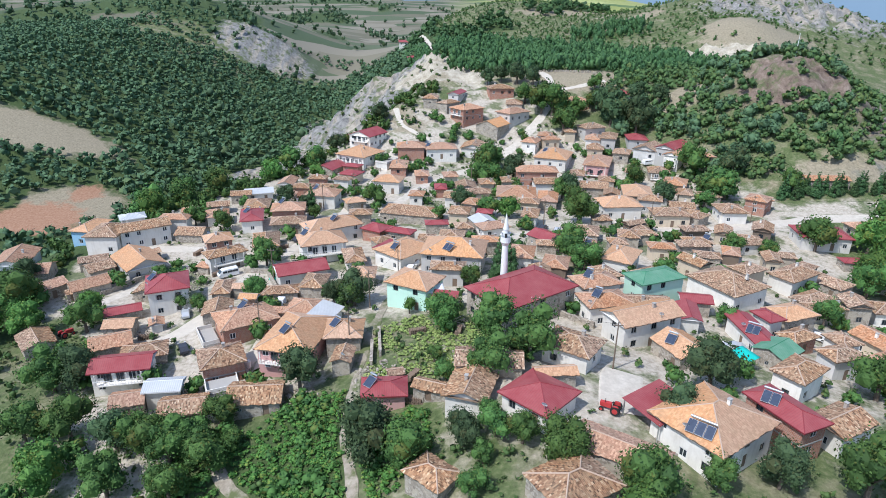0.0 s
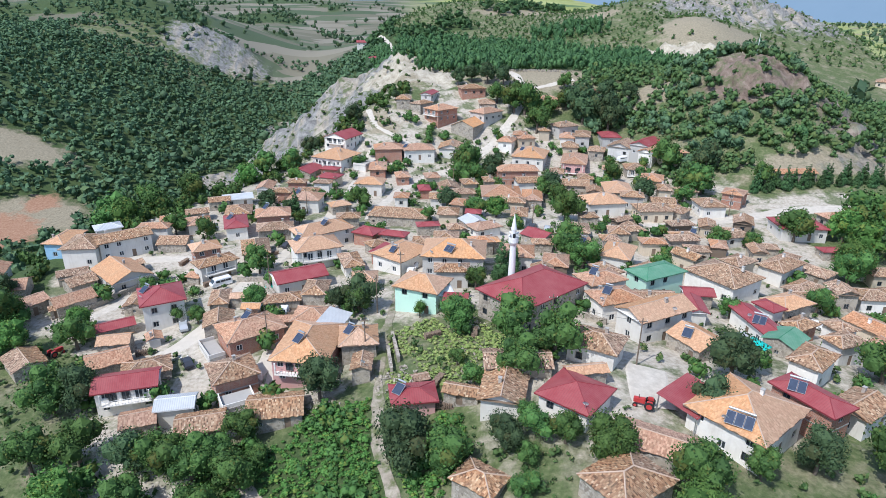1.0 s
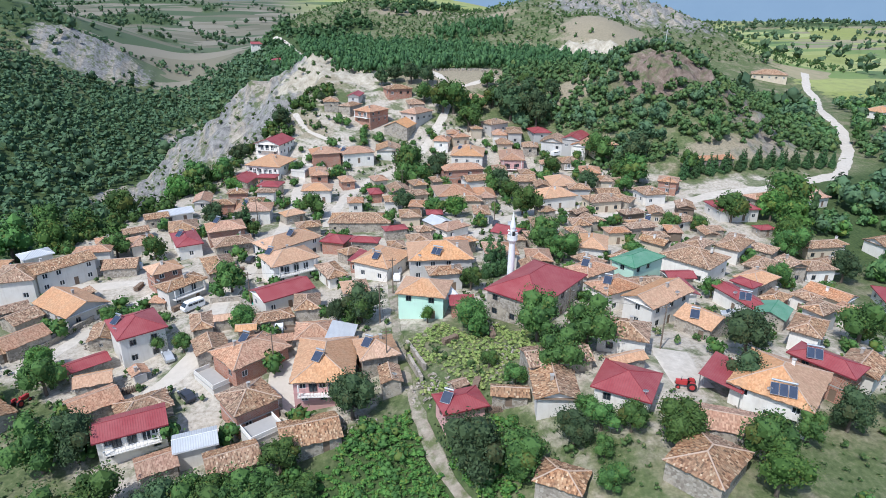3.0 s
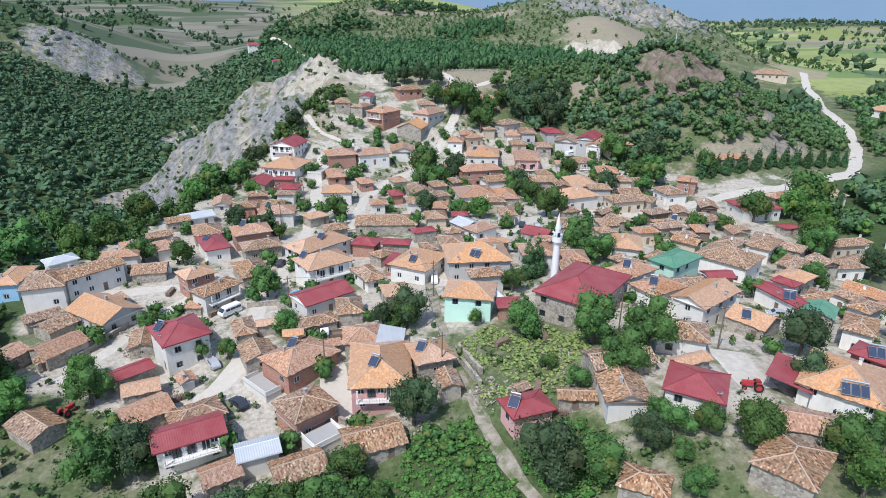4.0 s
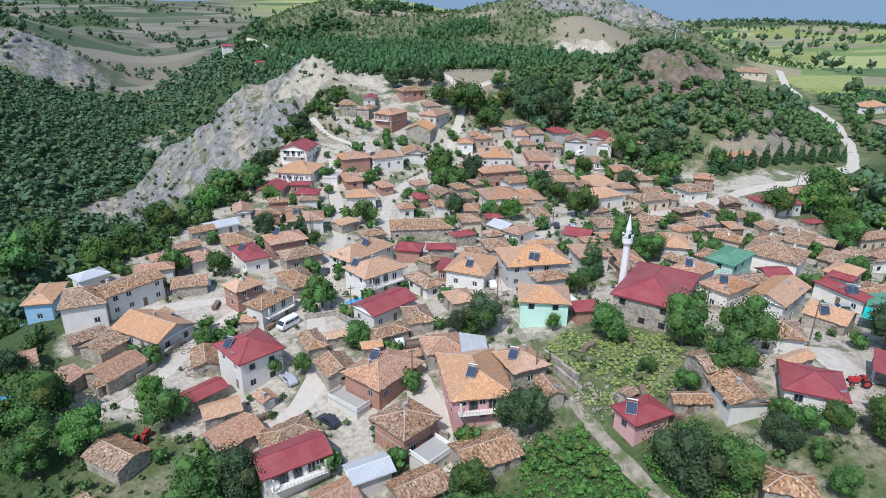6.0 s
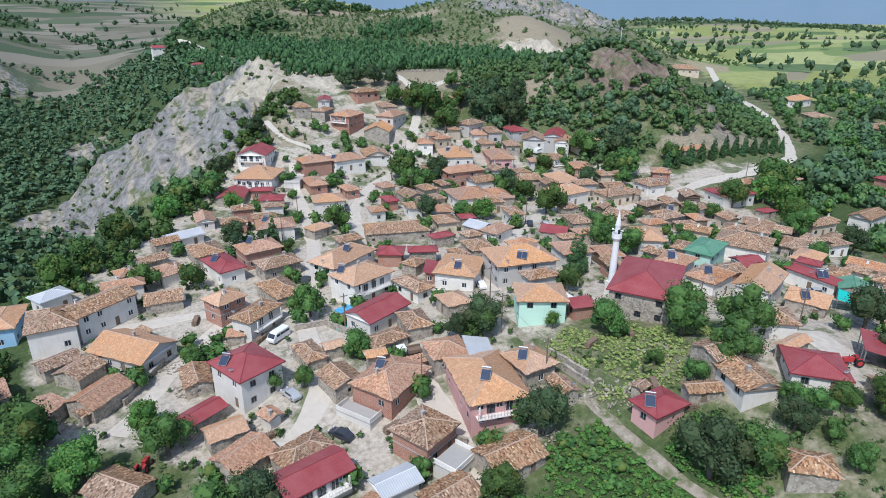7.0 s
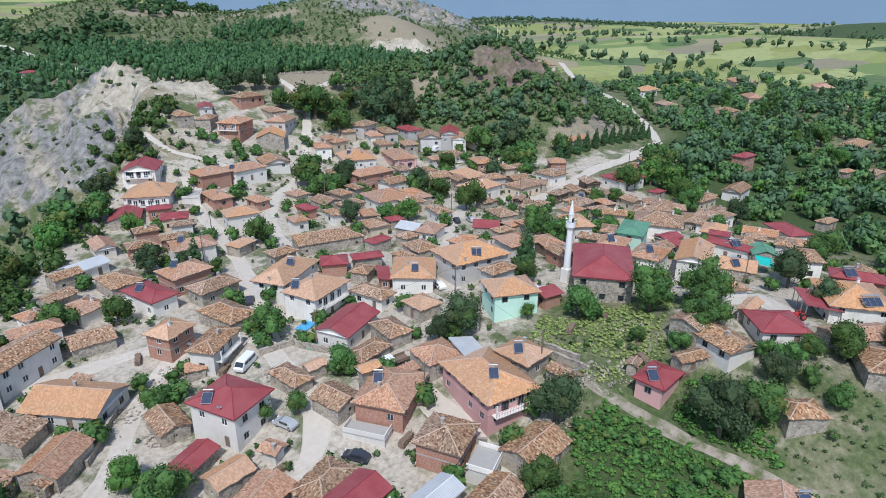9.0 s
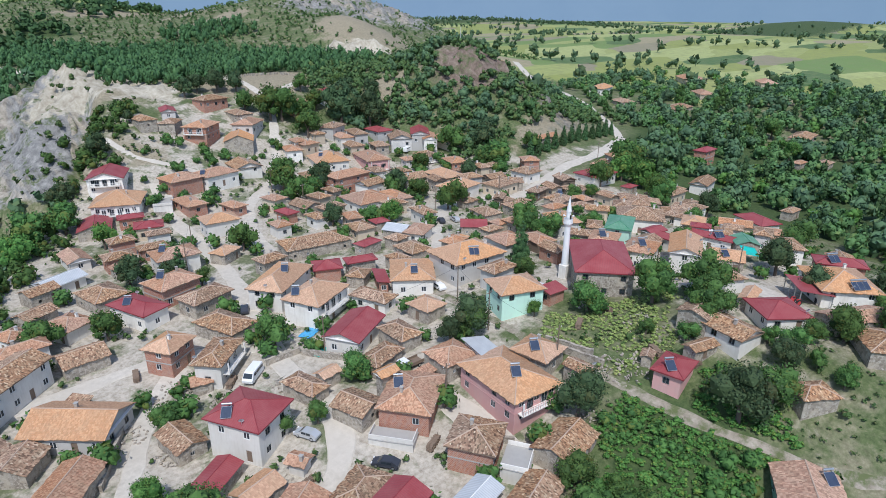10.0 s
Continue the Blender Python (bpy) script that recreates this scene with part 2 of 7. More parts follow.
# ---- the land ----
def step(a, b, t):
    t = np.clip((np.asarray(t, float) - a) / (b - a), 0, 1)
    return t * t * (3 - 2 * t)
def bump(x, y, cx, cy, sx, sy):
    return np.exp(-0.5 * (((x - cx) / sx) ** 2 + ((y - cy) / sy) ** 2))
def spur(x, y):
    """Metres along the crest of the rocky spur, and out from it to the south-west."""
    return -0.857 * (x - 2) + 0.513 * (y - 358), -0.513 * (x - 2) - 0.857 * (y - 358)
def ground(x, y):
    """Height of the land at x, y."""
    x, y = np.asarray(x, float), np.asarray(y, float)
    east = step(150, 290, x)
    land = 8.0 + 0.025 * np.minimum(x, 0)
    land = land + 6.0 * bump(x, y, 18, 88, 38, 42)
    land = land - 6.0 * step(90, 45, y) * step(15, -35, x)
    land = land - 5.0 * step(60, 120, x) * step(165, 120, y)
    land = land - 3.2 * step(-2, -34, x) * step(122, 90, y) - 1.6 * step(-48, -66, x) * step(165, 140, y) * step(95, 118, y)
    land = land + 3.4 * step(-8, 12, x) * (1 - 0.4 * step(18, 40, x)) * step(104, 78, y) * step(90, 60, x)
    land = land + 27.0 * step(225, 335, y) * (1 - east) - 8.0 * step(420, 700, y) * (1 - east)
    land = land + 3.5 * bump(x, y, -12, 272, 18, 22) + 4.0 * bump(x, y, 72, 312, 32, 24) + 4.0 * bump(x, y, 250, 256, 30, 30)
    land = land + 14.0 * step(150, 420, x) + 10.0 * step(450, 900, x)
    # the knoll beside the village, the hill behind it and the quarried mound on its flank
    land = land + 37.0 * bump(x, y, 140, 255, np.where(x > 140, 34, 27), 30)
    land = land + 30.0 * bump(x, y, 245, 480, 75, 80) + 26 * bump(x, y, 190, 600, 120, 85) + 18 * bump(x, y, 285, 468, 55, 60)
    land = land + 14.0 * bump(x, y, 183, 398, 24, 26)
    land = land + 9.0 * bump(x, y, 235, 520, 50, 40) + 30 * bump(x, y, 85, 680, 60, 45) + 16 * bump(x, y, 25, 620, 40, 50)
    land = land + 3.0 * bump(x, y, 2, 360, 14, 16)
    # the western edge of the village plateau, cut back by a gully below the rocky spur
    edge = np.interp(y, [0, 150, 205, 224, 240, 252, 268, 285, 305, 330, 350, 390, 700, 900], [-95, -105, -80, -66, -55, -46, -33, -21, -11, -4, -2, -6, 0, 40])
    wide = np.interp(y, [0, 150, 230, 345, 520, 800], [60, 60, 27, 27, 110, 170])
    fall = step(0, 1, (edge - x) / wide)
    # the deep valley and the wooded hill on its far side
    valley = -29.0 + 8 * step(450, 760, y) + 32 * step(690, 860, y) + 66 * step(-95, -340, x) * step(190, 440, y)
    valley = valley + 24 * bump(x, y, -200, 728, 40, 26) + 12 * bump(x, y, -262, 740, 50, 40)
    land = land + (valley - land) * fall
    # the spur: its crest runs down to the north-west, its bare face looks south-west
    along, off = spur(x, y)
    crest = 43.5 - 0.33 * np.clip(along, 0, 42) - 0.68 * np.maximum(along - 42, 0) - 0.9 * np.maximum(-along, 0) + 2.0 * np.sin(along / 7.0) * (along > 0)
    face = crest - np.where(off > 0, 0.54 * off + 0.5 * np.maximum(off - 62, 0), -0.2 * off)
    land = np.maximum(land, np.where(face > -34, face, -60))
    # far away the land evens out and drops towards the horizon
    far = np.hypot(x, y)
    rolling = 22 + 7 * np.sin(x / 310 + 1.3) * np.sin(y / 270) + 5 * np.sin(x / 140 + y / 190) - 0.009 * np.maximum(far - 1200, 0)
    land = land + (rolling - land) * step(850, 1300, far)
    land = land + 20 * bump(x, y, 1560, 470, 420, 110) + 14 * bump(x, y, 1500, 1150, 500, 160)
    land = land + 84 * step(900, 2100, y) * step(900, 200, x - 0.1 * y) * (0.75 + 0.25 * np.sin(x / 260) * np.sin(y / 330 + 1))
    return land


def patchy(x, y):
    """Where yards are green rather than bare."""
    return np.sin(x / 7 + 1) * np.sin(y / 9 + x / 21) + 0.5 * np.sin(x / 3.1 + y / 4.3)


def land_cover(x, y):
    """How much bare earth, rock, wood floor, farmland and dry grass covers the land at x, y."""
    wob = 9 * np.sin(x / 17 + y / 29) + 7 * np.sin(y / 13 - x / 23)
    earth = step(1.15, 0.85, np.hypot((x - 5 + wob) / 105, (y - 165 + wob) / 115))
    earth = earth * step(112, 85, x - 0.25 * (y - 110))
    earth = earth * step(52, 72, y + wob * 0.5)
    earth = earth * (1 - 0.36 * step(0.1, 0.5, patchy(x, y))) * (1 - np.minimum(1, 1.5 * bump(x, y, 0, 98, 12, 9))) * (1 - np.minimum(1, 2.2 * bump(x, y, -21, 74, 13, 9)))
    earth = np.maximum(earth, bump(x, y, 14, 284, 30, 20) * 0.75 * (1 - 0.4 * step(0.1, 0.5, patchy(x, y))))
    earth = np.maximum(earth, bump(x, y, 118, 186, 30, 4) * 0.9)
    along, off = spur(x, y)
    cliff = step(-16, 0, along + wob * 0.4 - 0.3 * np.maximum(off - 32, 0)) * step(116, 104, along) * step(-14, -3, off + wob * 0.4) * step(76, 64, off + wob * 0.4)
    rock = np.maximum.reduce([
        cliff,
        bump(x, y, 139, 248, 16, 11) * 1.3, bump(x, y, 168, 228, 12, 16) * 0.9, bump(x, y, 14, 388, 20, 26) * 0.7, bump(x, y, 255, 475, 42, 34) * 1.5,
        bump(x, y, -196, 708, 34, 22) * 1.35, bump(x, y, 158, 207, 20, 5) * 0.5, bump(x, y, -100, 505, 12, 26) * 0.8])
    pines = step(305, 322, y - 0.9 * np.maximum(40 - x, 0) + wob * 0.3) * step(20, 6, y - 462 + np.where(x > 80, 1.7, 0.7) * (x - 80) + wob) * step(-18, 4, x + 0.06 * (y - 340)) * (1 - np.minimum(1, 1.7 * bump(x, y, 62, 314, 15, 9)))
    copse = step(0.42, 0.6, np.sin(x / 33 + 1) * np.sin(y / 27) + 0.35 * np.sin(x / 11 + y / 14)) * step(440, 480, y) * step(700, 640, y) * step(-25, 5, x) * step(190, 130, x)
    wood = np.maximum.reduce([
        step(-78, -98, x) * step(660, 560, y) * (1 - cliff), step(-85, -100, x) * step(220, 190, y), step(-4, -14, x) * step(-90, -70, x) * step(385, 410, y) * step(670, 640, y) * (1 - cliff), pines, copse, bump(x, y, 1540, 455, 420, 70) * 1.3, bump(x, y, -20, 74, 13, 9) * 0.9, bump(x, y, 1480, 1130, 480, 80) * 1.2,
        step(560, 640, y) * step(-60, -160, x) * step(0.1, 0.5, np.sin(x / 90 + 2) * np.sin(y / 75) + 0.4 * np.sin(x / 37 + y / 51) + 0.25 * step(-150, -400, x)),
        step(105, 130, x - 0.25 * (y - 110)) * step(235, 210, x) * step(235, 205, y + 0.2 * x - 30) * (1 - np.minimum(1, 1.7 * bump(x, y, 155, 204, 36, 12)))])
    farm = np.maximum(step(225, 290, x - 0.15 * y) * step(300, 330, x + y - 150), step(670, 740, y) * step(40, -20, x))
    farm = np.maximum(farm, step(800, 1000, np.hypot(x, y)))
    dry = np.maximum.reduce([
        bump(x, y, 137, 264, 18, 10) * 0.7, bump(x, y, 8, 345, 22, 24) * 1.5, bump(x, y, -240, 352, 34, 13) * 1.6, bump(x, y, -178, 284, 16, 15) * 1.5, bump(x, y, -14, 264, 15, 13) * 1.8,
        bump(x, y, 62, 314, 18, 10) * 2, bump(x, y, 190, 391, 26, 20) * 1.4, bump(x, y, 104, 274, 10, 9) * 1.1, bump(x, y, 148, 207, 26, 5) * 1.1,
        bump(x, y, 135, 500, 22, 9) * 1.6, bump(x, y, 112, 614, 34, 8) * 1.6, bump(x, y, 160, 560, 30, 8) * 1.2, bump(x, y, -10, 440, 12, 30) * 0.8])
    # the pale cut of the quarry, and the red earth beside the wood
    cut_u, cut_v = 0.908 * (x - 161) - 0.419 * (y - 366), 0.419 * (x - 161) + 0.908 * (y - 366)
    mound = bump(x, y, 4, 352, 17, 17) * 0.75 + bump(x, y, 14, 320, 10, 13) * 0.6 + bump(x, y, -18, 346, 10, 8) * 0.55
    cut = mound + np.exp(-0.5 * (cut_u / 19) ** 4 - 0.5 * ((cut_v + 0.15 * wob) / 5.5) ** 2) * 1.5
    red = np.maximum(bump(x, y, -186, 268, 14, 12) * 1.3, bump(x, y, -180, 300, 6, 8))
    return [np.clip(v, 0, 1) for v in (earth, rock, wood, farm, dry, cut, red)]


def land_material():
    n = Nodes("land")
    p = n.where()
    a = n.add("SeparateColor", {0: n.add("Attribute", attribute_name="cover_a").outputs["Color"]})
    b = n.add("SeparateColor", {0: n.add("Attribute", attribute_name="cover_b").outputs["Color"]})
    d = n.add("SeparateColor", {0: n.add("Attribute", attribute_name="cover_c").outputs["Color"]})
    big, mid, fine = n.noise(p, 0.035, 4, 0.6), n.noise(p, 0.16, 5, 0.65), n.noise(p, 1.1, 5, 0.7)

    def soft(mask, lo=0.35, hi=0.65, wob=mid):
        v = n.math("ADD", mask, n.math("MULTIPLY", n.math("SUBTRACT", wob, 0.5), 1.3))
        return n.ramp(v, [(lo, (0, 0, 0)), (hi, (1, 1, 1))])

    grass = n.ramp(fine, [(0.3, (0.055, 0.082, 0.03)), (0.55, (0.115, 0.145, 0.06)), (0.75, (0.21, 0.205, 0.115))])
    straw = n.ramp(fine, [(0.3, (0.19, 0.16, 0.105)), (0.7, (0.38, 0.33, 0.235))])
    c = n.mix(n.ramp(mid, [(0.46, (0, 0, 0)), (0.68, (0.75, 0.75, 0.75))]), grass, straw)
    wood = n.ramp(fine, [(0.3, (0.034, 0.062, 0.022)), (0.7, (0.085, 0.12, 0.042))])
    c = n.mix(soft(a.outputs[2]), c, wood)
    # farmland: strips of crop, stubble and fallow
    warp = n.add("Mapping", {"Vector": p, "Rotation": (0, 0, 0.5), "Scale": (0.0095, 0.024, 0.0)}).outputs[0]
    plot = n.add("TexVoronoi", {"Vector": warp, "Scale": 1.0, "Randomness": 0.85}, distance="MINKOWSKI")
    plot.inputs["Exponent"].default_value = 6.0
    key = n.add("SeparateColor", {0: plot.outputs["Color"]})
    crop = n.ramp(key.outputs[0], [(0.0, (0.27, 0.30, 0.09)), (0.2, (0.37, 0.40, 0.16)), (0.38, (0.33, 0.28, 0.18)), (0.47, (0.085, 0.15, 0.055)), (0.58, (0.16, 0.24, 0.075)), (0.70, (0.31, 0.34, 0.12)), (0.9, (0.27, 0.235, 0.16))], True)
    crop = n.mix(n.ramp(mid, [(0.42, (0, 0, 0)), (0.62, (0.45, 0.45, 0.45))]), crop, n.mix(big, (0.30, 0.29, 0.14), (0.10, 0.14, 0.06)))
    tan = n.ramp(key.outputs[1], [(0.0, (0.19, 0.175, 0.125)), (0.3, (0.145, 0.14, 0.095)), (0.5, (0.075, 0.105, 0.055)), (0.72, (0.23, 0.21, 0.16)), (0.88, (0.10, 0.125, 0.07))], True)
    side = n.add("SeparateXYZ", {0: p})
    crop = n.mix(n.ramp(n.math("ADD", n.math("MULTIPLY", side.outputs[0], 0.004), 0.3), [(0.3, (1, 1, 1)), (0.9, (0, 0, 0))]), crop, tan)
    c = n.mix(soft(n.math("SUBTRACT", b.outputs[0], a.outputs[2]), 0.35, 0.5), c, crop)
    c = n.mix(soft(b.outputs[1]), c, straw)
    clay = n.ramp(fine, [(0.25, (0.26, 0.22, 0.168)), (0.5, (0.46, 0.41, 0.338)), (0.75, (0.62, 0.56, 0.475))])
    clay = n.mix(n.ramp(n.noise(p, 0.10, 5, 0.7), [(0.51, (0, 0, 0)), (0.6, (0.85, 0.85, 0.85))]), clay, grass)
    c = n.mix(soft(a.outputs[0], 0.3, 0.6), c, clay)
    crack = n.noise(n.add("Mapping", {"Vector": p, "Scale": (0.35, 0.35, 0.12)}).outputs[0], 1.0, 8, 0.75)
    stone = n.ramp(crack, [(0.3, (0.06, 0.058, 0.054)), (0.45, (0.20, 0.195, 0.185)), (0.58, (0.30, 0.29, 0.272)), (0.72, (0.46, 0.44, 0.40))])
    seam = n.noise(n.add("Mapping", {"Vector": p, "Rotation": (0, 0, 0.54), "Scale": (0.11, 0.014, 0.03)}).outputs[0], 1.0, 5, 0.65)
    stone = n.mix(n.ramp(seam, [(0.49, (0, 0, 0)), (0.57, (0.85, 0.85, 0.85))]), stone, n.ramp(crack, [(0.35, (0.22, 0.185, 0.14)), (0.7, (0.54, 0.48, 0.39))]))
    stone = n.mix(n.ramp(n.noise(p, 0.14, 6, 0.7), [(0.53, (0, 0, 0)), (0.6, (0.9, 0.9, 0.9))]), stone, grass)
    russet = n.ramp(crack, [(0.32, (0.085, 0.062, 0.048)), (0.52, (0.22, 0.165, 0.13)), (0.72, (0.36, 0.29, 0.235))])
    stone = n.mix(b.outputs[2], stone, n.mix(n.ramp(mid, [(0.5, (0, 0, 0)), (0.62, (0.9, 0.9, 0.9))]), russet, grass))
    c = n.mix(soft(a.outputs[1], 0.3, 0.55), c, stone)
    c = n.mix(soft(d.outputs[0], 0.35, 0.5), c, n.ramp(crack, [(0.3, (0.26, 0.22, 0.165)), (0.5, (0.43, 0.385, 0.30)), (0.7, (0.60, 0.55, 0.45))]))
    c = n.mix(soft(d.outputs[1], 0.35, 0.6), c, n.ramp(fine, [(0.3, (0.26, 0.13, 0.075)), (0.7, (0.42, 0.26, 0.17))]))
    height = n.math("ADD", n.math("MULTIPLY", crack, n.math("MULTIPLY", a.outputs[1], 3.0)), n.math("MULTIPLY", fine, 0.4))
    return n.out(c, 0.95, height, 0.7, 0.5)


def graded(lo, a, b, hi, step_in, growth=1.09):
    """Grid lines: even between a and b, wider and wider outside."""
    inner = list(np.arange(a, b + step_in, step_in))
    out, s, v = [], step_in, b
    while v < hi:
        s *= growth
        v += s
        out.append(v)
    low, s, v = [], step_in, a
    while v > lo:
        s *= growth
        v -= s
        low.append(v)
    return np.array(low[::-1] + inner + out)


def make_land():
    gx, gy = graded(-4200, -190, 300, 4300, 2.6), graded(-1500, 20, 440, 4600, 2.6)
    x, y = [v.ravel() for v in np.meshgrid(gx, gy)]
    z = ground(x, y)
    earth, rock, wood, farm, dry, cut, red = land_cover(x, y)
    rough = np.array([noise.fractal(Vector((px / 9, py / 9, 0)), 0.9, 2.1, 5) if r > 0.05 else 0.0 for px, py, r in zip(x, y, np.maximum(rock, cut))])
    z = z + rough * np.maximum(rock, cut) * np.where(bump(x, y, -60, 360, 80, 60) > 0.1, 4.0, 6.0) + 1.5 * cut * rough
    nx, ny = len(gx), len(gy)
    i = np.arange(nx * ny).reshape(ny, nx)
    faces = np.stack([i[:-1, :-1], i[:-1, 1:], i[1:, 1:], i[1:, :-1]], -1).reshape(-1, 4)
    me = bpy.data.meshes.new("ground")
    me.from_pydata(np.stack([x, y, z], 1).tolist(), [], faces.tolist())
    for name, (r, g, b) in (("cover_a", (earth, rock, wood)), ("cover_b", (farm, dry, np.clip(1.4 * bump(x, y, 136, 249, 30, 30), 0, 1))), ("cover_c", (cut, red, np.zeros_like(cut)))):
        at = me.attributes.new(name, "FLOAT_COLOR", "POINT")
        at.data.foreach_set("color", np.stack([r, g, b, np.ones_like(r)], 1).ravel())
    me.polygons.foreach_set("use_smooth", [True] * len(me.polygons))
    me.materials.append(land_material())
    return tagged(new("ground", me), "sloping land of pale earth, dry grass, rock and fields", "ground", kind="structure")


make_land()

_r = Nodes("dirt_road")
_f = _r.noise(_r.where(), 0.8, 5, 0.7)
ROAD = _r.out(_r.mix(_r.ramp(_r.noise(_r.where(), 0.12, 4), [(0.4, (0, 0, 0)), (0.7, (1, 1, 1))]),
                     _r.ramp(_f, [(0.3, (0.44, 0.395, 0.33)), (0.7, (0.65, 0.595, 0.515))]), (0.53, 0.475, 0.40)), 0.95, _f, 0.3, 0.05)


_r = Nodes("earth_track")
_f = _r.noise(_r.where(), 0.7, 5, 0.7)
TRACK = _r.out(_r.mix(_r.ramp(_r.noise(_r.where(), 0.3, 5, 0.7), [(0.45, (0, 0, 0)), (0.6, (1, 1, 1))]),
                      _r.ramp(_f, [(0.3, (0.22, 0.185, 0.14)), (0.7, (0.42, 0.37, 0.30))]), (0.12, 0.14, 0.06)), 0.95, _f, 0.4, 0.08)


def road(width, points, label="pale dusty village street", tint=None):
    """A strip along points, lying just over the land, with ragged edges."""
    fine = []
    for (ax, ay), (bx, by) in zip(points, points[1:]):
        k = max(2, int(math.hypot(bx - ax, by - ay) / 2.0))
        fine += [(ax + (bx - ax) * i / k, ay + (by - ay) * i / k) for i in range(k)]
    fine.append(points[-1])
    p = np.array(fine, float)
    for _ in range(4):
        p[1:-1] = (p[:-2] + 2 * p[1:-1] + p[2:]) / 4
    d = np.gradient(p, axis=0)
    d /= np.linalg.norm(d, axis=1)[:, None] + 1e-9
    side = np.stack([-d[:, 1], d[:, 0]], 1)
    verts, faces, cols = [], [], 7
    for i, (c, s) in enumerate(zip(p, side)):
        w = width * (0.5 + min(1.0, 3.0 / width) * (0.10 * math.sin(i * 0.5) + 0.08 * math.sin(i * 1.3 + 1) + 0.05 * math.sin(i * 2.9 + points[0][0])))
        for j in range(cols):
            q = c + s * w * (2 * j / (cols - 1) - 1)
            drop = -0.35 if j in (0, cols - 1) else 0.10
            verts.append((q[0], q[1], float(ground(q[0], q[1])) + drop))
    for i in range(len(p) - 1):
        faces += [(i * cols + j, (i + 1) * cols + j, (i + 1) * cols + j + 1, i * cols + j + 1) for j in range(cols - 1)]
    me = bpy.data.meshes.new("road")
    me.from_pydata(verts, [], faces)
    me.materials.append(tint or ROAD)
    return tagged(new("road", me), label, "road", kind="structure")


ROAD_LINES = []
ROAD_LINES.append(([(330, 366), (299, 331), (288, 312), (266, 289), (254, 277), (241, 257), (232, 240), (208, 213), (178, 188), (139, 180), (115, 180), (89, 174), (69, 169), (61, 176), (48, 179), (32, 173)], 6.6))
ROAD_LINES.append(([(32, 173), (15, 156), (1, 143), (-6, 131)], 5))
ROAD_LINES.append(([(-8, 136), (-11, 118), (-13, 105), (-14, 94), (-14, 86), (-14, 78), (-13, 70), (-11, 64), (-11, 59), (-9, 53), (-3, 43), (5, 32)], 2.6))
ROAD_LINES.append(([(-35, 76), (-32, 71), (-26, 66), (-21, 60), (-16, 54), (-8, 46), (1, 37)], 2.6))
ROAD_LINES.append(([(50, 328), (53, 313), (53, 299), (48, 285), (32, 259), (17, 240), (2, 229), (-9, 212), (-17, 190), (-18, 182)], 5))
ROAD_LINES.append(([(-18, 253), (-23, 235), (-26, 210), (-31, 185), (-35, 171), (-41, 153), (-46, 140), (-48, 123), (-50, 115), (-54, 110), (-61, 106)], 5.5))
ROAD_LINES.append(([(-85, 160), (-76, 158), (-65, 158), (-57, 155), (-46, 146)], 4.5))
ROAD_LINES.append(([(-59, 152), (-64, 149), (-69, 143), (-75, 133), (-79, 127), (-82, 123)], 4.5))
ROAD_LINES.append(([(-41, 95), (-36, 99), (-34, 106), (-36, 112), (-38, 131)], 4))
ROAD_LINES.append(([(-21, 284), (-18, 269), (-8, 260), (1, 250)], 3))
ROAD_LINES.append(([(2, 400), (-4, 430), (-8, 473), (-12, 540), (-22, 620)], 6))
ROAD_LINES.append(([(79, 308), (66, 303), (54, 300)], 3.5))
ROAD_LINES.append(([(-20, 346), (-16, 330), (-24, 310), (-26, 292), (-22, 278), (-18, 268)], 2.4))
ROAD_LINES.append(([(-33, 110), (-32.5, 104), (-32.9, 98), (-33.6, 92.5), (-34.8, 87.5), (-38, 84)], 3.4))
ROAD_LINES.append(([(29, 83), (26, 76), (26, 72)], 8))
for _points, _width in ROAD_LINES:
    if _width < 2.8:
        road(_width, _points, "narrow earth track with weeds along it", TRACK)
    else:
        road(_width, _points)


# ---- building kit ----
def mesh_of(name, verts, faces, material, uvs=None, smooth=False):
    me = bpy.data.meshes.new(name)
    me.from_pydata(verts, [], faces)
    if uvs is not None:
        layer = me.uv_layers.new(name="UVMap")
        layer.data.foreach_set("uv", np.array(uvs, float).ravel())
    for m in material if isinstance(material, (list, tuple)) else [material]:
        me.materials.append(m)
    if smooth:
        me.polygons.foreach_set("use_smooth", [True] * len(me.polygons))
    return me


def put(name, me, parent, m=None, label=""):
    """Links a mesh as one part of a thing."""
    ob = new(name, me)
    ob.parent = parent
    if m is not None:
        ob.matrix_basis = m
    return tagged(ob, label)


def part(name, bm, material, parent, label="", m=None):
    me = bpy.data.meshes.new(name)
    bm.to_mesh(me)
    bm.free()
    me.materials.append(material)
    return put(name, me, parent, m, label)


def thing(name, x, y, z, yaw=0, label="", category="", group=""):
    ob = new(name)
    ob.empty_display_size = 0.5
    ob.matrix_basis = pose(x, y, z, 0, 0, yaw)
    return tagged(ob, label, category, group)


def box(bm, x0, x1, y0, y1, z0, z1, bevel=0.0):
    r = bmesh.ops.create_cube(bm, size=1)["verts"]
    for v in r:
        v.co = Vector(((x0 + x1) / 2 + v.co.x * (x1 - x0), (y0 + y1) / 2 + v.co.y * (y1 - y0), (z0 + z1) / 2 + v.co.z * (z1 - z0)))
    if bevel:
        es = list({e for v in r for e in v.link_edges})
        bmesh.ops.bevel(bm, geom=es, offset=bevel, segments=1, affect="EDGES")
    return bm


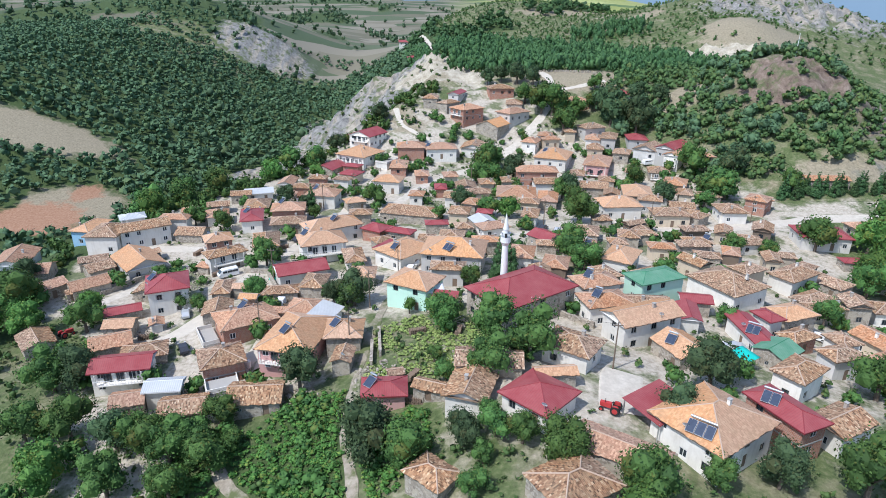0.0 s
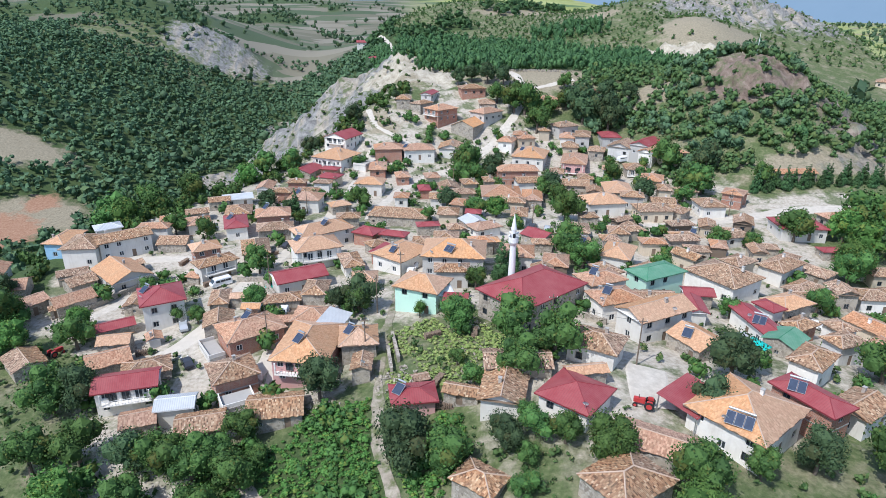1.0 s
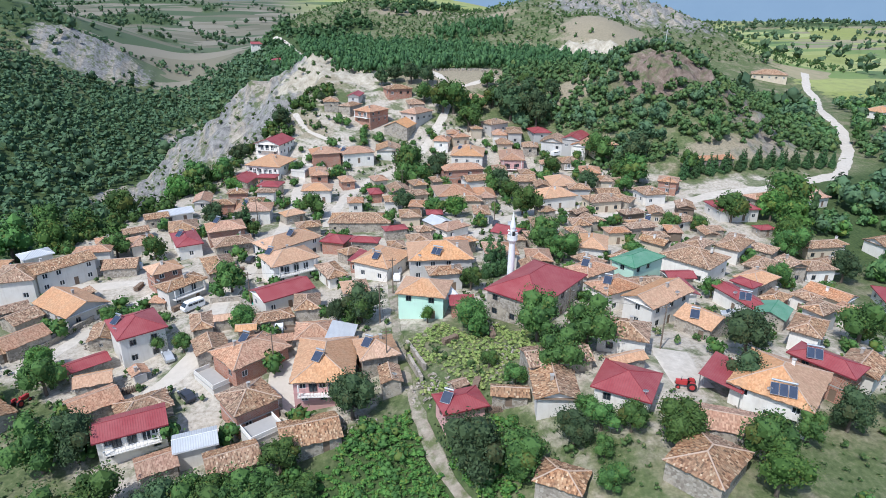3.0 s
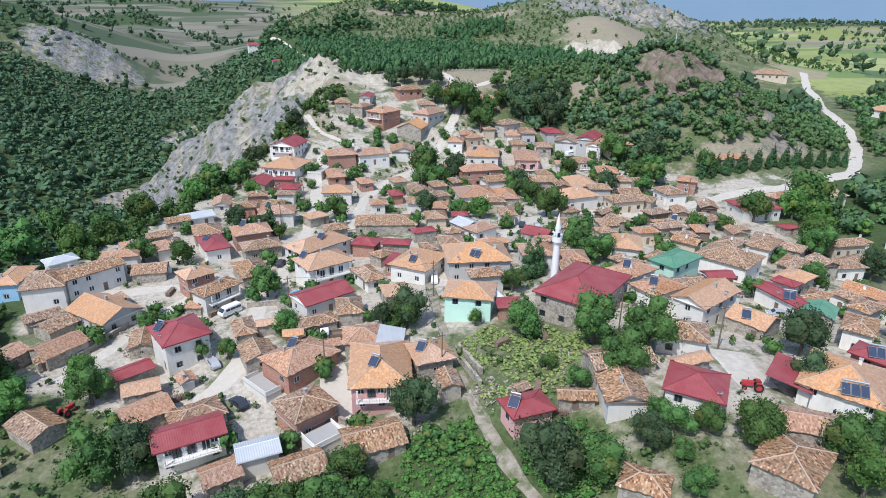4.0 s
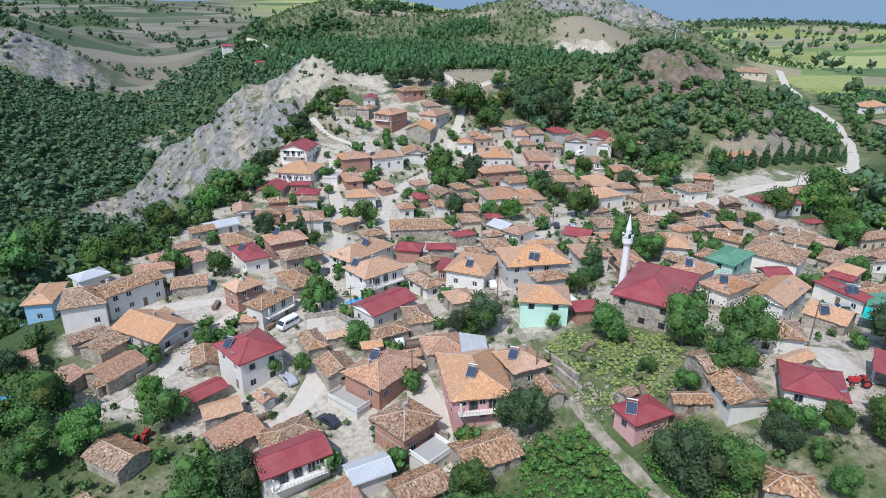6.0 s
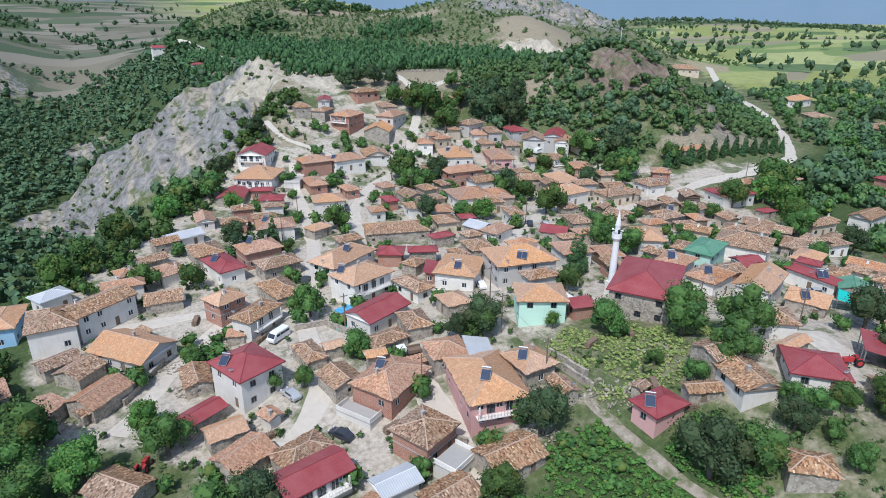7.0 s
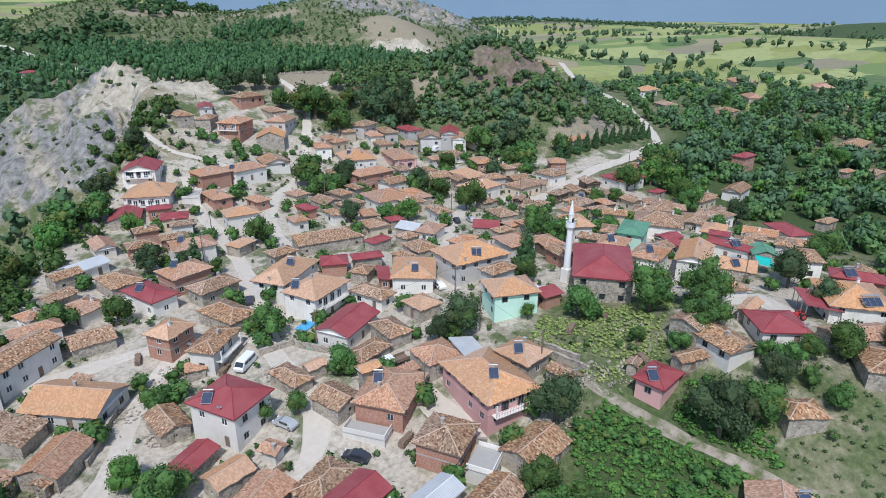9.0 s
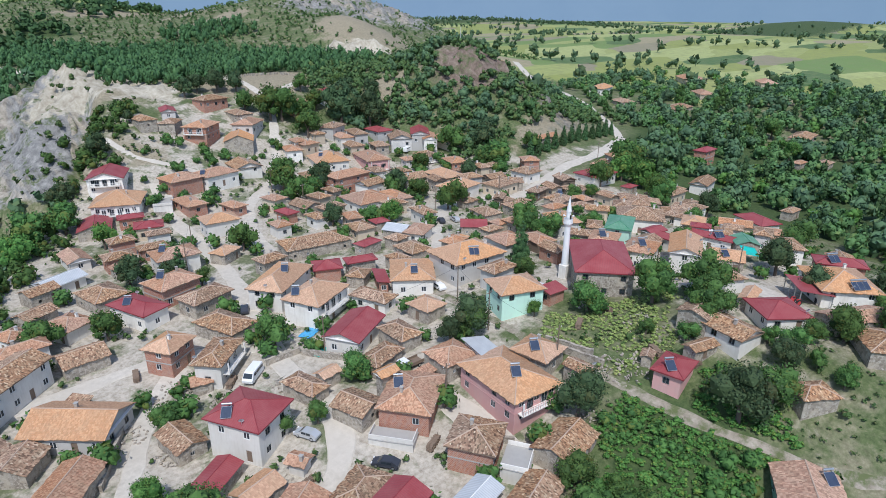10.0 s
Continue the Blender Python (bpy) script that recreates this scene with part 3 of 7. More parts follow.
def rod(bm, a, b, radius, top=None, sides=6):
    a, b = Vector(a), Vector(b)
    m = Matrix.Translation((a + b) / 2) @ (b - a).to_track_quat("Z", "Y").to_matrix().to_4x4()
    bmesh.ops.create_cone(bm, cap_ends=True, segments=sides, radius1=radius, radius2=radius if top is None else top, depth=(b - a).length, matrix=m)
    return bm


def boxed(*args, **kw):
    return box(bmesh.new(), *args, **kw)


def wall_face(verts, faces, uvs, a, b, z0, z1, holes, depth=0.22):
    """One upright wall from a to b with openings (u0, u1, v0, v1) cut through to their reveals."""
    a, b = np.array(a, float), np.array(b, float)
    length = float(np.linalg.norm(b - a))
    d = (b - a) / length
    inward = np.array((-d[1], d[0]))
    us = sorted({0.0, length, *[h[0] for h in holes], *[h[1] for h in holes]})
    vs = sorted({z0, z1, *[h[2] for h in holes], *[h[3] for h in holes]})

    def quad(pts, uv):
        i = len(verts)
        verts.extend(pts)
        faces.append((i, i + 1, i + 2, i + 3))
        uvs.extend(uv)

    def at(u, v, k=0.0):
        p = a + d * u + inward * k
        return (float(p[0]), float(p[1]), v)

    for u0, u1 in zip(us, us[1:]):
        for v0, v1 in zip(vs, vs[1:]):
            mu, mv = (u0 + u1) / 2, (v0 + v1) / 2
            if any(h[0] < mu < h[1] and h[2] < mv < h[3] for h in holes):
                continue
            quad([at(u0, v0), at(u1, v0), at(u1, v1), at(u0, v1)], [(u0, v0), (u1, v0), (u1, v1), (u0, v1)])
    for u0, u1, v0, v1 in holes:
        for (p, q) in (((u0, v0), (u0, v1)), ((u0, v1), (u1, v1)), ((u1, v1), (u1, v0)), ((u1, v0), (u0, v0))):
            quad([at(*p), at(*q), at(*q, depth), at(*p, depth)], [p, q, q, p])


WINDOW_FRAME, WINDOW_PANE, DOOR_LEAF = {}, {}, {}


def window_meshes(w, h):
    """Frame with a mullion and transom, and the two panes, shared by all windows of one size."""
    key = (round(w, 2), round(h, 2))
    if key not in WINDOW_FRAME:
        bm, t = bmesh.new(), 0.115
        xs, zs = (-w / 2, -w / 2 + t, -t / 2, t / 2, w / 2 - t, w / 2), (0, t, h - t, h)
        grid = [[bm.verts.new((gx, -0.05, gz)) for gx in xs] for gz in zs]
        for j in range(3):
            for i in range(5):
                if not (j == 1 and i in (1, 3)):
                    bm.faces.new((grid[j][i], grid[j][i + 1], grid[j + 1][i + 1], grid[j + 1][i]))
        bmesh.ops.solidify(bm, geom=list(bm.faces), thickness=0.09)
        me = bpy.data.meshes.new("window")
        bm.to_mesh(me)
        bm.free()
        me.materials.append(WHITE)
        WINDOW_FRAME[key] = me
        pane = mesh_of("pane", [(-w / 2, 0.02, 0), (w / 2, 0.02, 0), (w / 2, 0.02, h), (-w / 2, 0.02, h)], [(0, 1, 2, 3)], GLASS)
        WINDOW_PANE[key] = pane
    return WINDOW_FRAME[key], WINDOW_PANE[key]


def roof_plane(verts, faces, uvs, e0, e1, r1, r0, cell, jitter, rng):
    """One roof slope between the eave e0-e1 and the ridge r0-r1, as a grid with sagging, uneven rows."""
    e0, e1, r0, r1 = [Vector(v) for v in (e0, e1, r0, r1)]
    ax = (e1 - e0).normalized()
    slope = ((r0 + r1) / 2 - (e0 + e1) / 2)
    nu, nv = max(2, int((e1 - e0).length / cell)), max(2, int(slope.length / cell))
    up = ax.cross(slope.normalized())
    start = len(verts)
    for j in range(nv + 1):
        a, b = e0.lerp(r0, j / nv), e1.lerp(r1, j / nv)
        for i in range(nu + 1):
            p = a.lerp(b, i / nu)
            if jitter and 0 < i < nu and 0 < j < nv:
                p = p + up * (rng.uniform(-1, 1) * jitter - jitter * 1.5 * math.sin(math.pi * i / nu) * math.sin(math.pi * j / nv))
            elif jitter and j == 0:
                p = p + slope.normalized() * rng.uniform(-0.16, 0.10) + up * rng.uniform(-1, 1) * jitter
            verts.append(tuple(p))
    for j in range(nv):
        for i in range(nu):
            f = (start + j * (nu + 1) + i, start + j * (nu + 1) + i + 1, start + (j + 1) * (nu + 1) + i + 1, start + (j + 1) * (nu + 1) + i)
            faces.append(f)
            for k in f:
                q = Vector(verts[k]) - e0
                uvs.append((q.dot(ax), j / nv * slope.length if k in f[:2] else (j + 1) / nv * slope.length))


def cap_mesh(a, b, material, r=0.13):
    """A ridge cap: a low half round run from a to b."""
    bm = bmesh.new()
    rod(bm, a, b, r, sides=6)
    me = bpy.data.meshes.new("ridge_cap")
    bm.to_mesh(me)
    bm.free()
    me.materials.append(material)
    return me


WORDS_ROOF = {"old": "patched old clay tile roof", "clay": "faded red clay tile roof", "orange": "orange clay tile roof", "red": "dark red sheet metal roof", "green": "green sheet metal roof", "zinc": "pale zinc sheet roof"}
WORDS_WALL = {"white": "white plastered", "grey": "grey rendered", "mint": "mint green painted", "pink": "pink painted", "cream": "cream plastered", "blue": "blue painted", "green": "green painted", "brick": "bare brick", "stone": "rubble stone", "timber": "weathered timber", "none": "open-sided"}
STANDS = []


ROOFS = []


def house(x, y, w, d, yaw, eave, shape, cover, wall, pitch=None, blank=False, balcony=False):
    """A village building: w along its own x, eave in metres over the ground; the roof oversails the walls."""
    rng = random.Random(int(x * 31 + y * 57))
    if d > w:
        w, d, yaw = d, w, yaw + 90
    if shape == "gable2":
        shape = "gable"
    turn = Matrix.Rotation(radians(yaw), 2)
    corners = [turn @ Vector((sx * w / 2, sy * d / 2)) for sx in (-1, 1) for sy in (-1, 1)]
    levels = [float(ground(x + c.x, y + c.y)) for c in corners]
    base = float(ground(x, y))
    low = min(levels) - base - 0.4
    STANDS.append((x, y, 0.5 * math.hypot(w, d)))
    storeys = 1 if eave < 4.3 else 2 if eave < 6.9 else 3
    small = eave <= 3.2 and wall in ("stone", "timber")
    name = "shed" if small else "house"
    label = f"{('low', 'two-storey', 'three-storey')[storeys - 1]} {WORDS_WALL[wall]} {name} with {WORDS_ROOF[cover]}"
    home = thing(name, x, y, base, yaw, label, name, "village sheds" if small else "village houses")
    over = 0.35 if small else 0.55
    a, b = w / 2 - over, d / 2 - over
    pitch = pitch if pitch is not None else (0.36 if cover in ("old", "clay") else 0.42 if cover == "orange" else 0.34) + rng.uniform(-0.03, 0.04)
    rise = pitch * d / 2
    tip = max(0.0, w / 2 - d / 2) if shape == "hip" else w / 2
    ROOFS.append((x, y, w, d, yaw, base + eave, pitch, shape))

    # walls with openings
    wm = WALL[wall]
    verts, faces, uvs, openings = [], [], [], []
    runs = [((-a, -b), (a, -b), 0), ((a, -b), (a, b), 90), ((a, b), (-a, b), 180), ((-a, b), (-a, -b), 270)]
    far = math.hypot(x + 50, y - 20) > 260
    ww, wh = (1.15, 1.25) if not small else (0.7, 0.7)
    lift = eave / storeys
    for p, q, facing in runs:
        length = math.hypot(q[0] - p[0], q[1] - p[1])
        holes = []
        if not blank and not (small and rng.random() < 0.45):
            count = max(1, int(length / (3.1 if not far else 3.8)))
            for s in range(storeys):
                for k in range(count):
                    if rng.random() < (0.22 if not small else 0.5):
                        continue
                    u = length * (k + 0.5) / count + rng.uniform(-0.2, 0.2)
                    v = s * lift + min(0.95, lift * 0.36)
                    if v + wh > eave - 0.2 or u - ww / 2 < 0.35 or u + ww / 2 > length - 0.35:
                        continue
                    door = s == 0 and facing == 0 and k == count // 2 and not far
                    h = (u - 0.5, u + 0.5, 0.05, 2.1) if door else (u - ww / 2, u + ww / 2, v, v + wh)
                    holes.append(h)
                    openings.append((p, q, facing, h, door))
        wall_face(verts, faces, uvs, p, q, low, eave, holes)
    if shape == "gable":
        for sx in (-1, 1):
            i = len(verts)
            verts += [(sx * a, -sx * b, eave), (sx * a, sx * b, eave), (sx * a, 0, eave + pitch * b)]
            faces.append((i, i + 1, i + 2))
            uvs += [(-b, eave), (b, eave), (0, eave + rise)]
    put("wall", mesh_of("wall", verts, faces, wm, uvs), home)
    # solid block behind the openings; indoor shade is put into its colour
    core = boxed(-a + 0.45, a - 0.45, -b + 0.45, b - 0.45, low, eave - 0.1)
    part("room", core, SHADE_BLACK, home)
    if storeys > 1 and wall in ("brick", "pink"):
        for s in range(1, storeys):
            part("floor_band", boxed(-a - 0.05, a + 0.05, -b - 0.05, b + 0.05, s * lift - 0.12, s * lift + 0.1), CONCRETE if wall == "brick" else wm, home)
    for p, q, facing, (u0, u1, v0, v1), door in openings:
        k = (u0 + u1) / 2 / math.hypot(q[0] - p[0], q[1] - p[1])
        m = pose(p[0] + (q[0] - p[0]) * k, p[1] + (q[1] - p[1]) * k, v0, 0, 0, facing) @ pose(0, 0.12, 0)
        if door:
            if "leaf" not in DOOR_LEAF:
                bm = boxed(-0.5, 0.5, -0.03, 0.03, 0, 2.05, bevel=0.01)
                for z in (0.2, 1.15):
                    box(bm, -0.35, 0.35, -0.045, 0, z, z + 0.7)
                me = bpy.data.meshes.new("door")
                bm.to_mesh(me)
                bm.free()
                me.materials.append(WOOD)
                DOOR_LEAF["leaf"] = me
            put("door", DOOR_LEAF["leaf"], home, m)
        else:
            fm, pm = window_meshes(u1 - u0, v1 - v0)
            f = put("window", fm, home, m)
            put("pane", pm, f)

    # roof
    cm = COVER[cover]
    tiled = cover in ("old", "clay", "orange")
    jitter = {"old": 0.055, "clay": 0.035, "orange": 0.015}.get(cover, 0.0)
    cell = 0.55 if not far else 1.1
    if not tiled:
        cell = 2.0
    e, r = eave, eave + rise
    A, B, C, D = (-w / 2, -d / 2, e), (w / 2, -d / 2, e), (w / 2, d / 2, e), (-w / 2, d / 2, e)
    ridges = []
    if shape == "shed":
        A2, B2 = (-w / 2, d / 2, e + 0.18 * d), (w / 2, d / 2, e + 0.18 * d)
        planes = [(A, B, B2, A2)]
    else:
        R0, R1 = (-tip, 0, r), (tip, 0, r)
        planes = [(A, B, R1, R0), (C, D, R0, R1)]
        ridges.append((R0, R1))
        if shape == "hip":
            planes += [(B, C, R1, R1), (D, A, R0, R0)]
            ridges += [(A, R0), (D, R0), (B, R1), (C, R1)]
    for plane in planes:
        verts, faces, uvs = [], [], []
        roof_plane(verts, faces, uvs, *plane, cell, jitter, rng)
        roof = put("roof_slope", mesh_of("roof_slope", verts, faces, cm, uvs), home)
        sol = roof.modifiers.new("thickness", "SOLIDIFY")
        sol.thickness, sol.offset = 0.12, -1
    trim = TRIM_RED if cover == "red" else TRIM_GREEN if cover == "green" else WHITE if cover == "zinc" else MORTAR
    for p, q in ridges:
        if (Vector(p) - Vector(q)).length > 0.5:
            put("ridge_cap", cap_mesh(p, q, trim, 0.10 if tiled else 0.07), home)
    if shape in ("hip", "gable") and not small:
        boards = [(-w / 2, w / 2, -d / 2, -d / 2 + 0.06), (-w / 2, w / 2, d / 2 - 0.06, d / 2)]
        if shape == "hip":
            boards += [(-w / 2, -w / 2 + 0.06, -d / 2 + 0.06, d / 2 - 0.06), (w / 2 - 0.06, w / 2, -d / 2 + 0.06, d / 2 - 0.06)]
        for x0, x1, y0, y1 in boards:
            part("eaves_board", boxed(x0, x1, y0, y1, e - 0.22, e - 0.03), WOOD if tiled else trim, home)
        part("soffit", boxed(-w / 2 + 0.07, w / 2 - 0.07, -d / 2 + 0.07, d / 2 - 0.07, e - 0.14, e - 0.08), WOOD if cover == "old" else WHITE, home)
    if not small and shape != "shed" and tiled and rng.random() < 0.75:
        cx, cy = rng.uniform(-0.3, 0.3) * w, rng.choice((-1, 1)) * d * rng.uniform(0.08, 0.22)
        cz = e + (d / 2 - abs(cy)) * pitch
        ch = part("chimney", boxed(cx - 0.25, cx + 0.25, cy - 0.22, cy + 0.22, cz - 0.3, cz + 0.75), WALL["brick" if rng.random() < 0.6 else "white"], home)
        part("chimney_cap", boxed(cx - 0.32, cx + 0.32, cy - 0.29, cy + 0.29, cz + 0.80, cz + 0.88), CONCRETE, ch)
    if balcony:
        view = turn.inverted() @ Vector((-45 - x, 20 - y))
        facing = 0 if abs(view.y) > abs(view.x) and view.y < 0 else 180 if abs(view.y) > abs(view.x) else 90 if view.x > 0 else 270
        reach, span = (b, a) if facing in (0, 180) else (a, b)
        z = lift * (storeys - 1) + 0.02
        m = pose(0, 0, z, 0, 0, facing)
        slab = part("balcony", boxed(-span * 0.85, span * 0.85, -reach - 1.25, -reach - 0.01, -0.16, 0.0), WALL["white"], home, m=m)
        doors = max(2, int(span * 1.2 / 1.9))
        fm, pm = window_meshes(1.3, 1.9)
        for k in range(doors):
            glazed = put("balcony_door", fm, home, m @ pose(span * 1.3 * ((k + 0.5) / doors - 0.5), -reach - 0.06, 0.04))
            put("pane", pm, glazed)
        for sx in (-1, 1):
            part("pillar", boxed(sx * span * 0.8 - 0.11, sx * span * 0.8 + 0.11, -reach - 1.18, -reach - 0.96, 0.0, lift - 0.2), WALL["white"], slab)
        part("handrail", boxed(-span * 0.85, span * 0.85, -reach - 1.25, -reach - 1.19, 0.9, 0.97), WHITE if wall != "pink" else WALL["pink"], slab)
        count = max(4, int(span * 1.7 / 0.5))
        for k in range(count + 1):
            u = -span * 0.84 + span * 1.68 * k / count
            part("baluster", boxed(u - 0.025, u + 0.025, -reach - 1.24, -reach - 1.20, 0.0, 0.9), WHITE if wall != "pink" else WALL["pink"], slab)
    return home


# ---- the village, house by house ----
house(-60.5, 124.0, 10.1, 9.1, -67, 6.3, "hip", "red", "white")
house(-77.9, 146.3, 13.8, 9.8, -48, 3.1, "gable", "orange", "grey")
house(-91.6, 159.5, 11.1, 9.3, -88, 5.4, "hip", "old", "white")
house(-83.5, 162.7, 13.8, 7.6, 34, 5.4, "gable", "old", "white")
house(-100.5, 166.8, 11.4, 6.3, 82, 4.5, "hip", "orange", "blue")
house(-93.1, 176.1, 7.4, 5.8, 31, 3.6, "hip", "zinc", "white")
house(-78.6, 172.3, 9.1, 5.0, 0, 4.5, "hip", "clay", "white")
house(-70.9, 165.2, 8.2, 7.0, -2, 2.4, "gable", "old", "stone")
house(-59.5, 153.7, 7.4, 6.6, 27, 5.0, "hip", "orange", "brick")
house(-54.7, 144.5, 10.1, 5.8, 38, 4.5, "hip", "old", "white", balcony=True)
house(-87.1, 144.0, 6.6, 6.5, 45, 2.4, "gable", "old", "stone")
house(-83.7, 133.0, 8.8, 6.7, 42, 2.9, "gable", "clay", "stone")
house(-92.8, 132.5, 6.8, 5.9, 53, 2.9, "gable", "clay", "stone")
house(-90.7, 148.6, 7.3, 5.0, 26, 2.4, "gable", "old", "stone")
house(-69.0, 119.5, 7.6, 4.6, 28, 2.4, "gable", "red", "stone")
house(-66.3, 112.8, 6.3, 4.8, 9, 2.9, "gable", "orange", "stone")
house(-59.1, 113.5, 3.5, 3.1, -66, 2.1, "gable", "clay", "white")
house(-64.8, 105.8, 7.8, 6.3, 28, 3.1, "gable", "clay", "stone")
house(-56.7, 102.6, 8.6, 6.2, 20, 2.4, "hip", "old", "stone")
house(-57.3, 95.8, 10.6, 6.4, 12, 4.6, "gable", "red", "white", balcony=True)
house(-47.3, 89.6, 6.5, 4.6, 7, 3.6, "gable", "zinc", "white")
house(-52.6, 87.3, 5.7, 5.0, 16, 2.9, "gable", "clay", "stone")
house(-39.6, 96.4, 8.1, 7.8, 25, 4.3, "hip", "old", "brick")
house(-39.3, 110.3, 11.7, 9.1, 31, 3.4, "hip", "clay", "brick")
house(-26.5, 100.6, 14.6, 10.5, 79, 4.7, "hip", "orange", "pink", balcony=True)
house(-17.7, 100.8, 7.6, 7.2, -87, 3.6, "hip", "orange", "stone")
house(-30.6, 86.7, 9.2, 6.9, 5, 2.5, "gable", "old", "stone")
house(-16.8, 92.8, 5.4, 3.7, 87, 2.9, "gable", "old", "stone")
house(-8.5, 80.5, 7.3, 5.5, 4, 3.1, "hip", "red", "pink")
house(-7.2, 85.7, 2.9, 2.3, 15, 1.9, "gable", "old", "stone")
house(-1.1, 79.3, 5.9, 3.2, -20, 2.1, "gable", "old", "stone")
house(4.6, 76.3, 8.1, 6.8, 73, 2.6, "gable", "old", "white")
house(7.7, 82.5, 10.7, 5.9, -4, 2.6, "gable", "old", "stone")
house(14.0, 72.3, 8.5, 8.4, -44, 2.9, "hip", "red", "white")
house(17.2, 78.0, 6.5, 2.9, 6, 2.4, "gable", "orange", "stone")
house(36.3, 67.4, 12.7, 11.4, 34, 4.7, "hip", "orange", "white")
house(47.2, 69.7, 10.0, 5.5, -67, 5.4, "hip", "red", "brick")
house(22.7, 62.2, 12.0, 5.9, -34, 2.5, "gable", "clay", "stone")
house(15.7, 56.4, 9.2, 7.5, 30, 2.9, "hip", "old", "stone")
house(-0.8, 62.0, 6.3, 5.0, -41, 2.4, "hip", "old", "stone")
house(-17.2, 57.2, 9.6, 8.8, 26, 3.6, "gable", "clay", "green")
house(-32.8, 132.6, 12.0, 7.7, 24, 3.6, "gable", "red", "white")
house(-28.0, 125.1, 7.8, 5.5, 86, 2.9, "hip", "old", "stone")
house(-35.2, 122.5, 8.2, 4.8, 10, 2.4, "hip", "old", "stone")
house(-27.4, 112.7, 7.6, 7.0, -6, 2.9, "hip", "clay", "stone")
house(-22.7, 109.3, 6.8, 4.9, 72, 2.9, "shed", "zinc", "white")
house(-5.2, 115.5, 10.1, 8.6, -27, 5.3, "hip", "orange", "mint")
house(1.0, 110.4, 5.1, 3.6, -11, 2.9, "shed", "red", "brick")
house(3.3, 135.7, 15.0, 11.6, -10, 5.4, "hip", "orange", "grey")
house(18.3, 135.3, 8.4, 8.1, 78, 4.5, "hip", "clay", "white")
house(-9.0, 141.3, 12.3, 10.0, 48, 4.0, "hip", "orange", "white")
house(-13.9, 146.3, 7.8, 3.1, 58, 2.9, "shed", "red", "brick")
house(-17.9, 161.1, 7.0, 6.3, -30, 3.6, "hip", "red", "brick")
house(-10.8, 157.3, 7.7, 4.2, -22, 3.6, "hip", "red", "stone")
house(-15.4, 152.4, 5.6, 4.8, 30, 2.9, "hip", "old", "stone")
house(-8.9, 178.5, 18.0, 9.5, -14, 3.0, "hip", "old", "stone")
house(-30.4, 161.4, 15.9, 8.7, 30, 5.0, "hip", "orange", "white")
house(-30.6, 147.8, 12.0, 9.3, 20, 5.4, "hip", "orange", "white", balcony=True)
house(-21.4, 140.3, 9.4, 5.2, -75, 3.1, "hip", "old", "white")
house(-17.6, 128.3, 6.4, 5.9, -89, 2.9, "hip", "orange", "stone")
house(-30.8, 257.2, 13.5, 11.1, 61, 4.6, "gable", "red", "white", balcony=True)
house(-32.8, 245.5, 14.7, 14.2, 60, 3.1, "hip", "orange", "white", balcony=True)
house(-43.5, 236.2, 11.8, 9.0, 68, 2.3, "gable", "red", "stone")
house(-55.5, 216.3, 9.6, 5.8, 88, 2.9, "gable", "clay", "white")
house(-62.6, 203.8, 9.8, 6.4, 18, 2.9, "gable", "zinc", "white")
house(-58.8, 188.7, 9.9, 8.1, -82, 3.1, "hip", "old", "stone")
house(-56.5, 174.6, 11.9, 6.8, -75, 4.0, "hip", "red", "white")
house(-46.8, 180.2, 10.4, 8.4, 10, 4.5, "hip", "clay", "brick")
house(-44.4, 169.5, 10.3, 6.9, 10, 3.6, "hip", "old", "stone")
house(-38.9, 195.6, 10.8, 8.8, -8, 4.5, "hip", "clay", "white")
house(-71.7, 189.4, 7.1, 5.2, 19, 2.9, "gable", "old", "stone")
house(-68.6, 179.4, 7.8, 7.0, -71, 3.1, "hip", "clay", "white")
house(-12.4, 246.7, 11.5, 9.9, 3, 4.2, "hip", "clay", "brick")
house(-0.4, 246.0, 12.9, 9.9, 6, 4.2, "hip", "clay", "white")
house(-16.3, 233.5, 12.1, 6.8, 89, 3.1, "hip", "clay", "brick")
house(-18.6, 210.9, 10.2, 8.1, -10, 4.5, "hip", "orange", "white")
house(-7.3, 222.8, 7.9, 5.4, -85, 3.1, "hip", "clay", "brick")
house(-27.9, 191.0, 6.9, 5.2, 24, 2.9, "hip", "orange", "stone")
house(13.5, 251.5, 11.9, 10.1, 79, 2.7, "gable", "old", "white")
house(11.1, 276.0, 12.6, 10.0, 38, 5.4, "hip", "clay", "brick", balcony=True)
house(23.3, 270.6, 16.0, 11.1, 58, 2.4, "gable", "orange", "stone")
house(31.7, 277.9, 13.2, 9.4, 39, 3.8, "hip", "clay", "grey")
house(-5.0, 287.6, 10.4, 6.9, 86, 3.1, "hip", "old", "stone")
house(7.0, 294.0, 12.1, 5.9, 70, 3.1, "gable", "red", "grey")
house(3.0, 283.7, 9.7, 6.5, 48, 3.1, "hip", "old", "stone")
house(27.5, 299.0, 12.5, 9.0, 8, 3.4, "hip", "old", "brick")
house(80.0, 288.0, 12.5, 9.0, 12, 3.8, "hip", "red", "white")
house(60.5, 286.0, 12.0, 9.0, 20, 3.4, "hip", "clay", "brick")
house(289.0, 354.0, 22.0, 15.0, -40, 3.4, "hip", "old", "cream")
house(-22.0, 478.0, 9.0, 6.5, 10, 3.0, "hip", "red", "white")
house(-31.0, 617.0, 22.0, 10.0, 5, 3.2, "gable", "red", "white")
house(128.0, 199.5, 15.0, 6.0, 0, 2.8, "gable", "clay", "stone")
house(33.0, 286.2, 12.1, 7.6, 84, 3.1, "hip", "old", "stone")
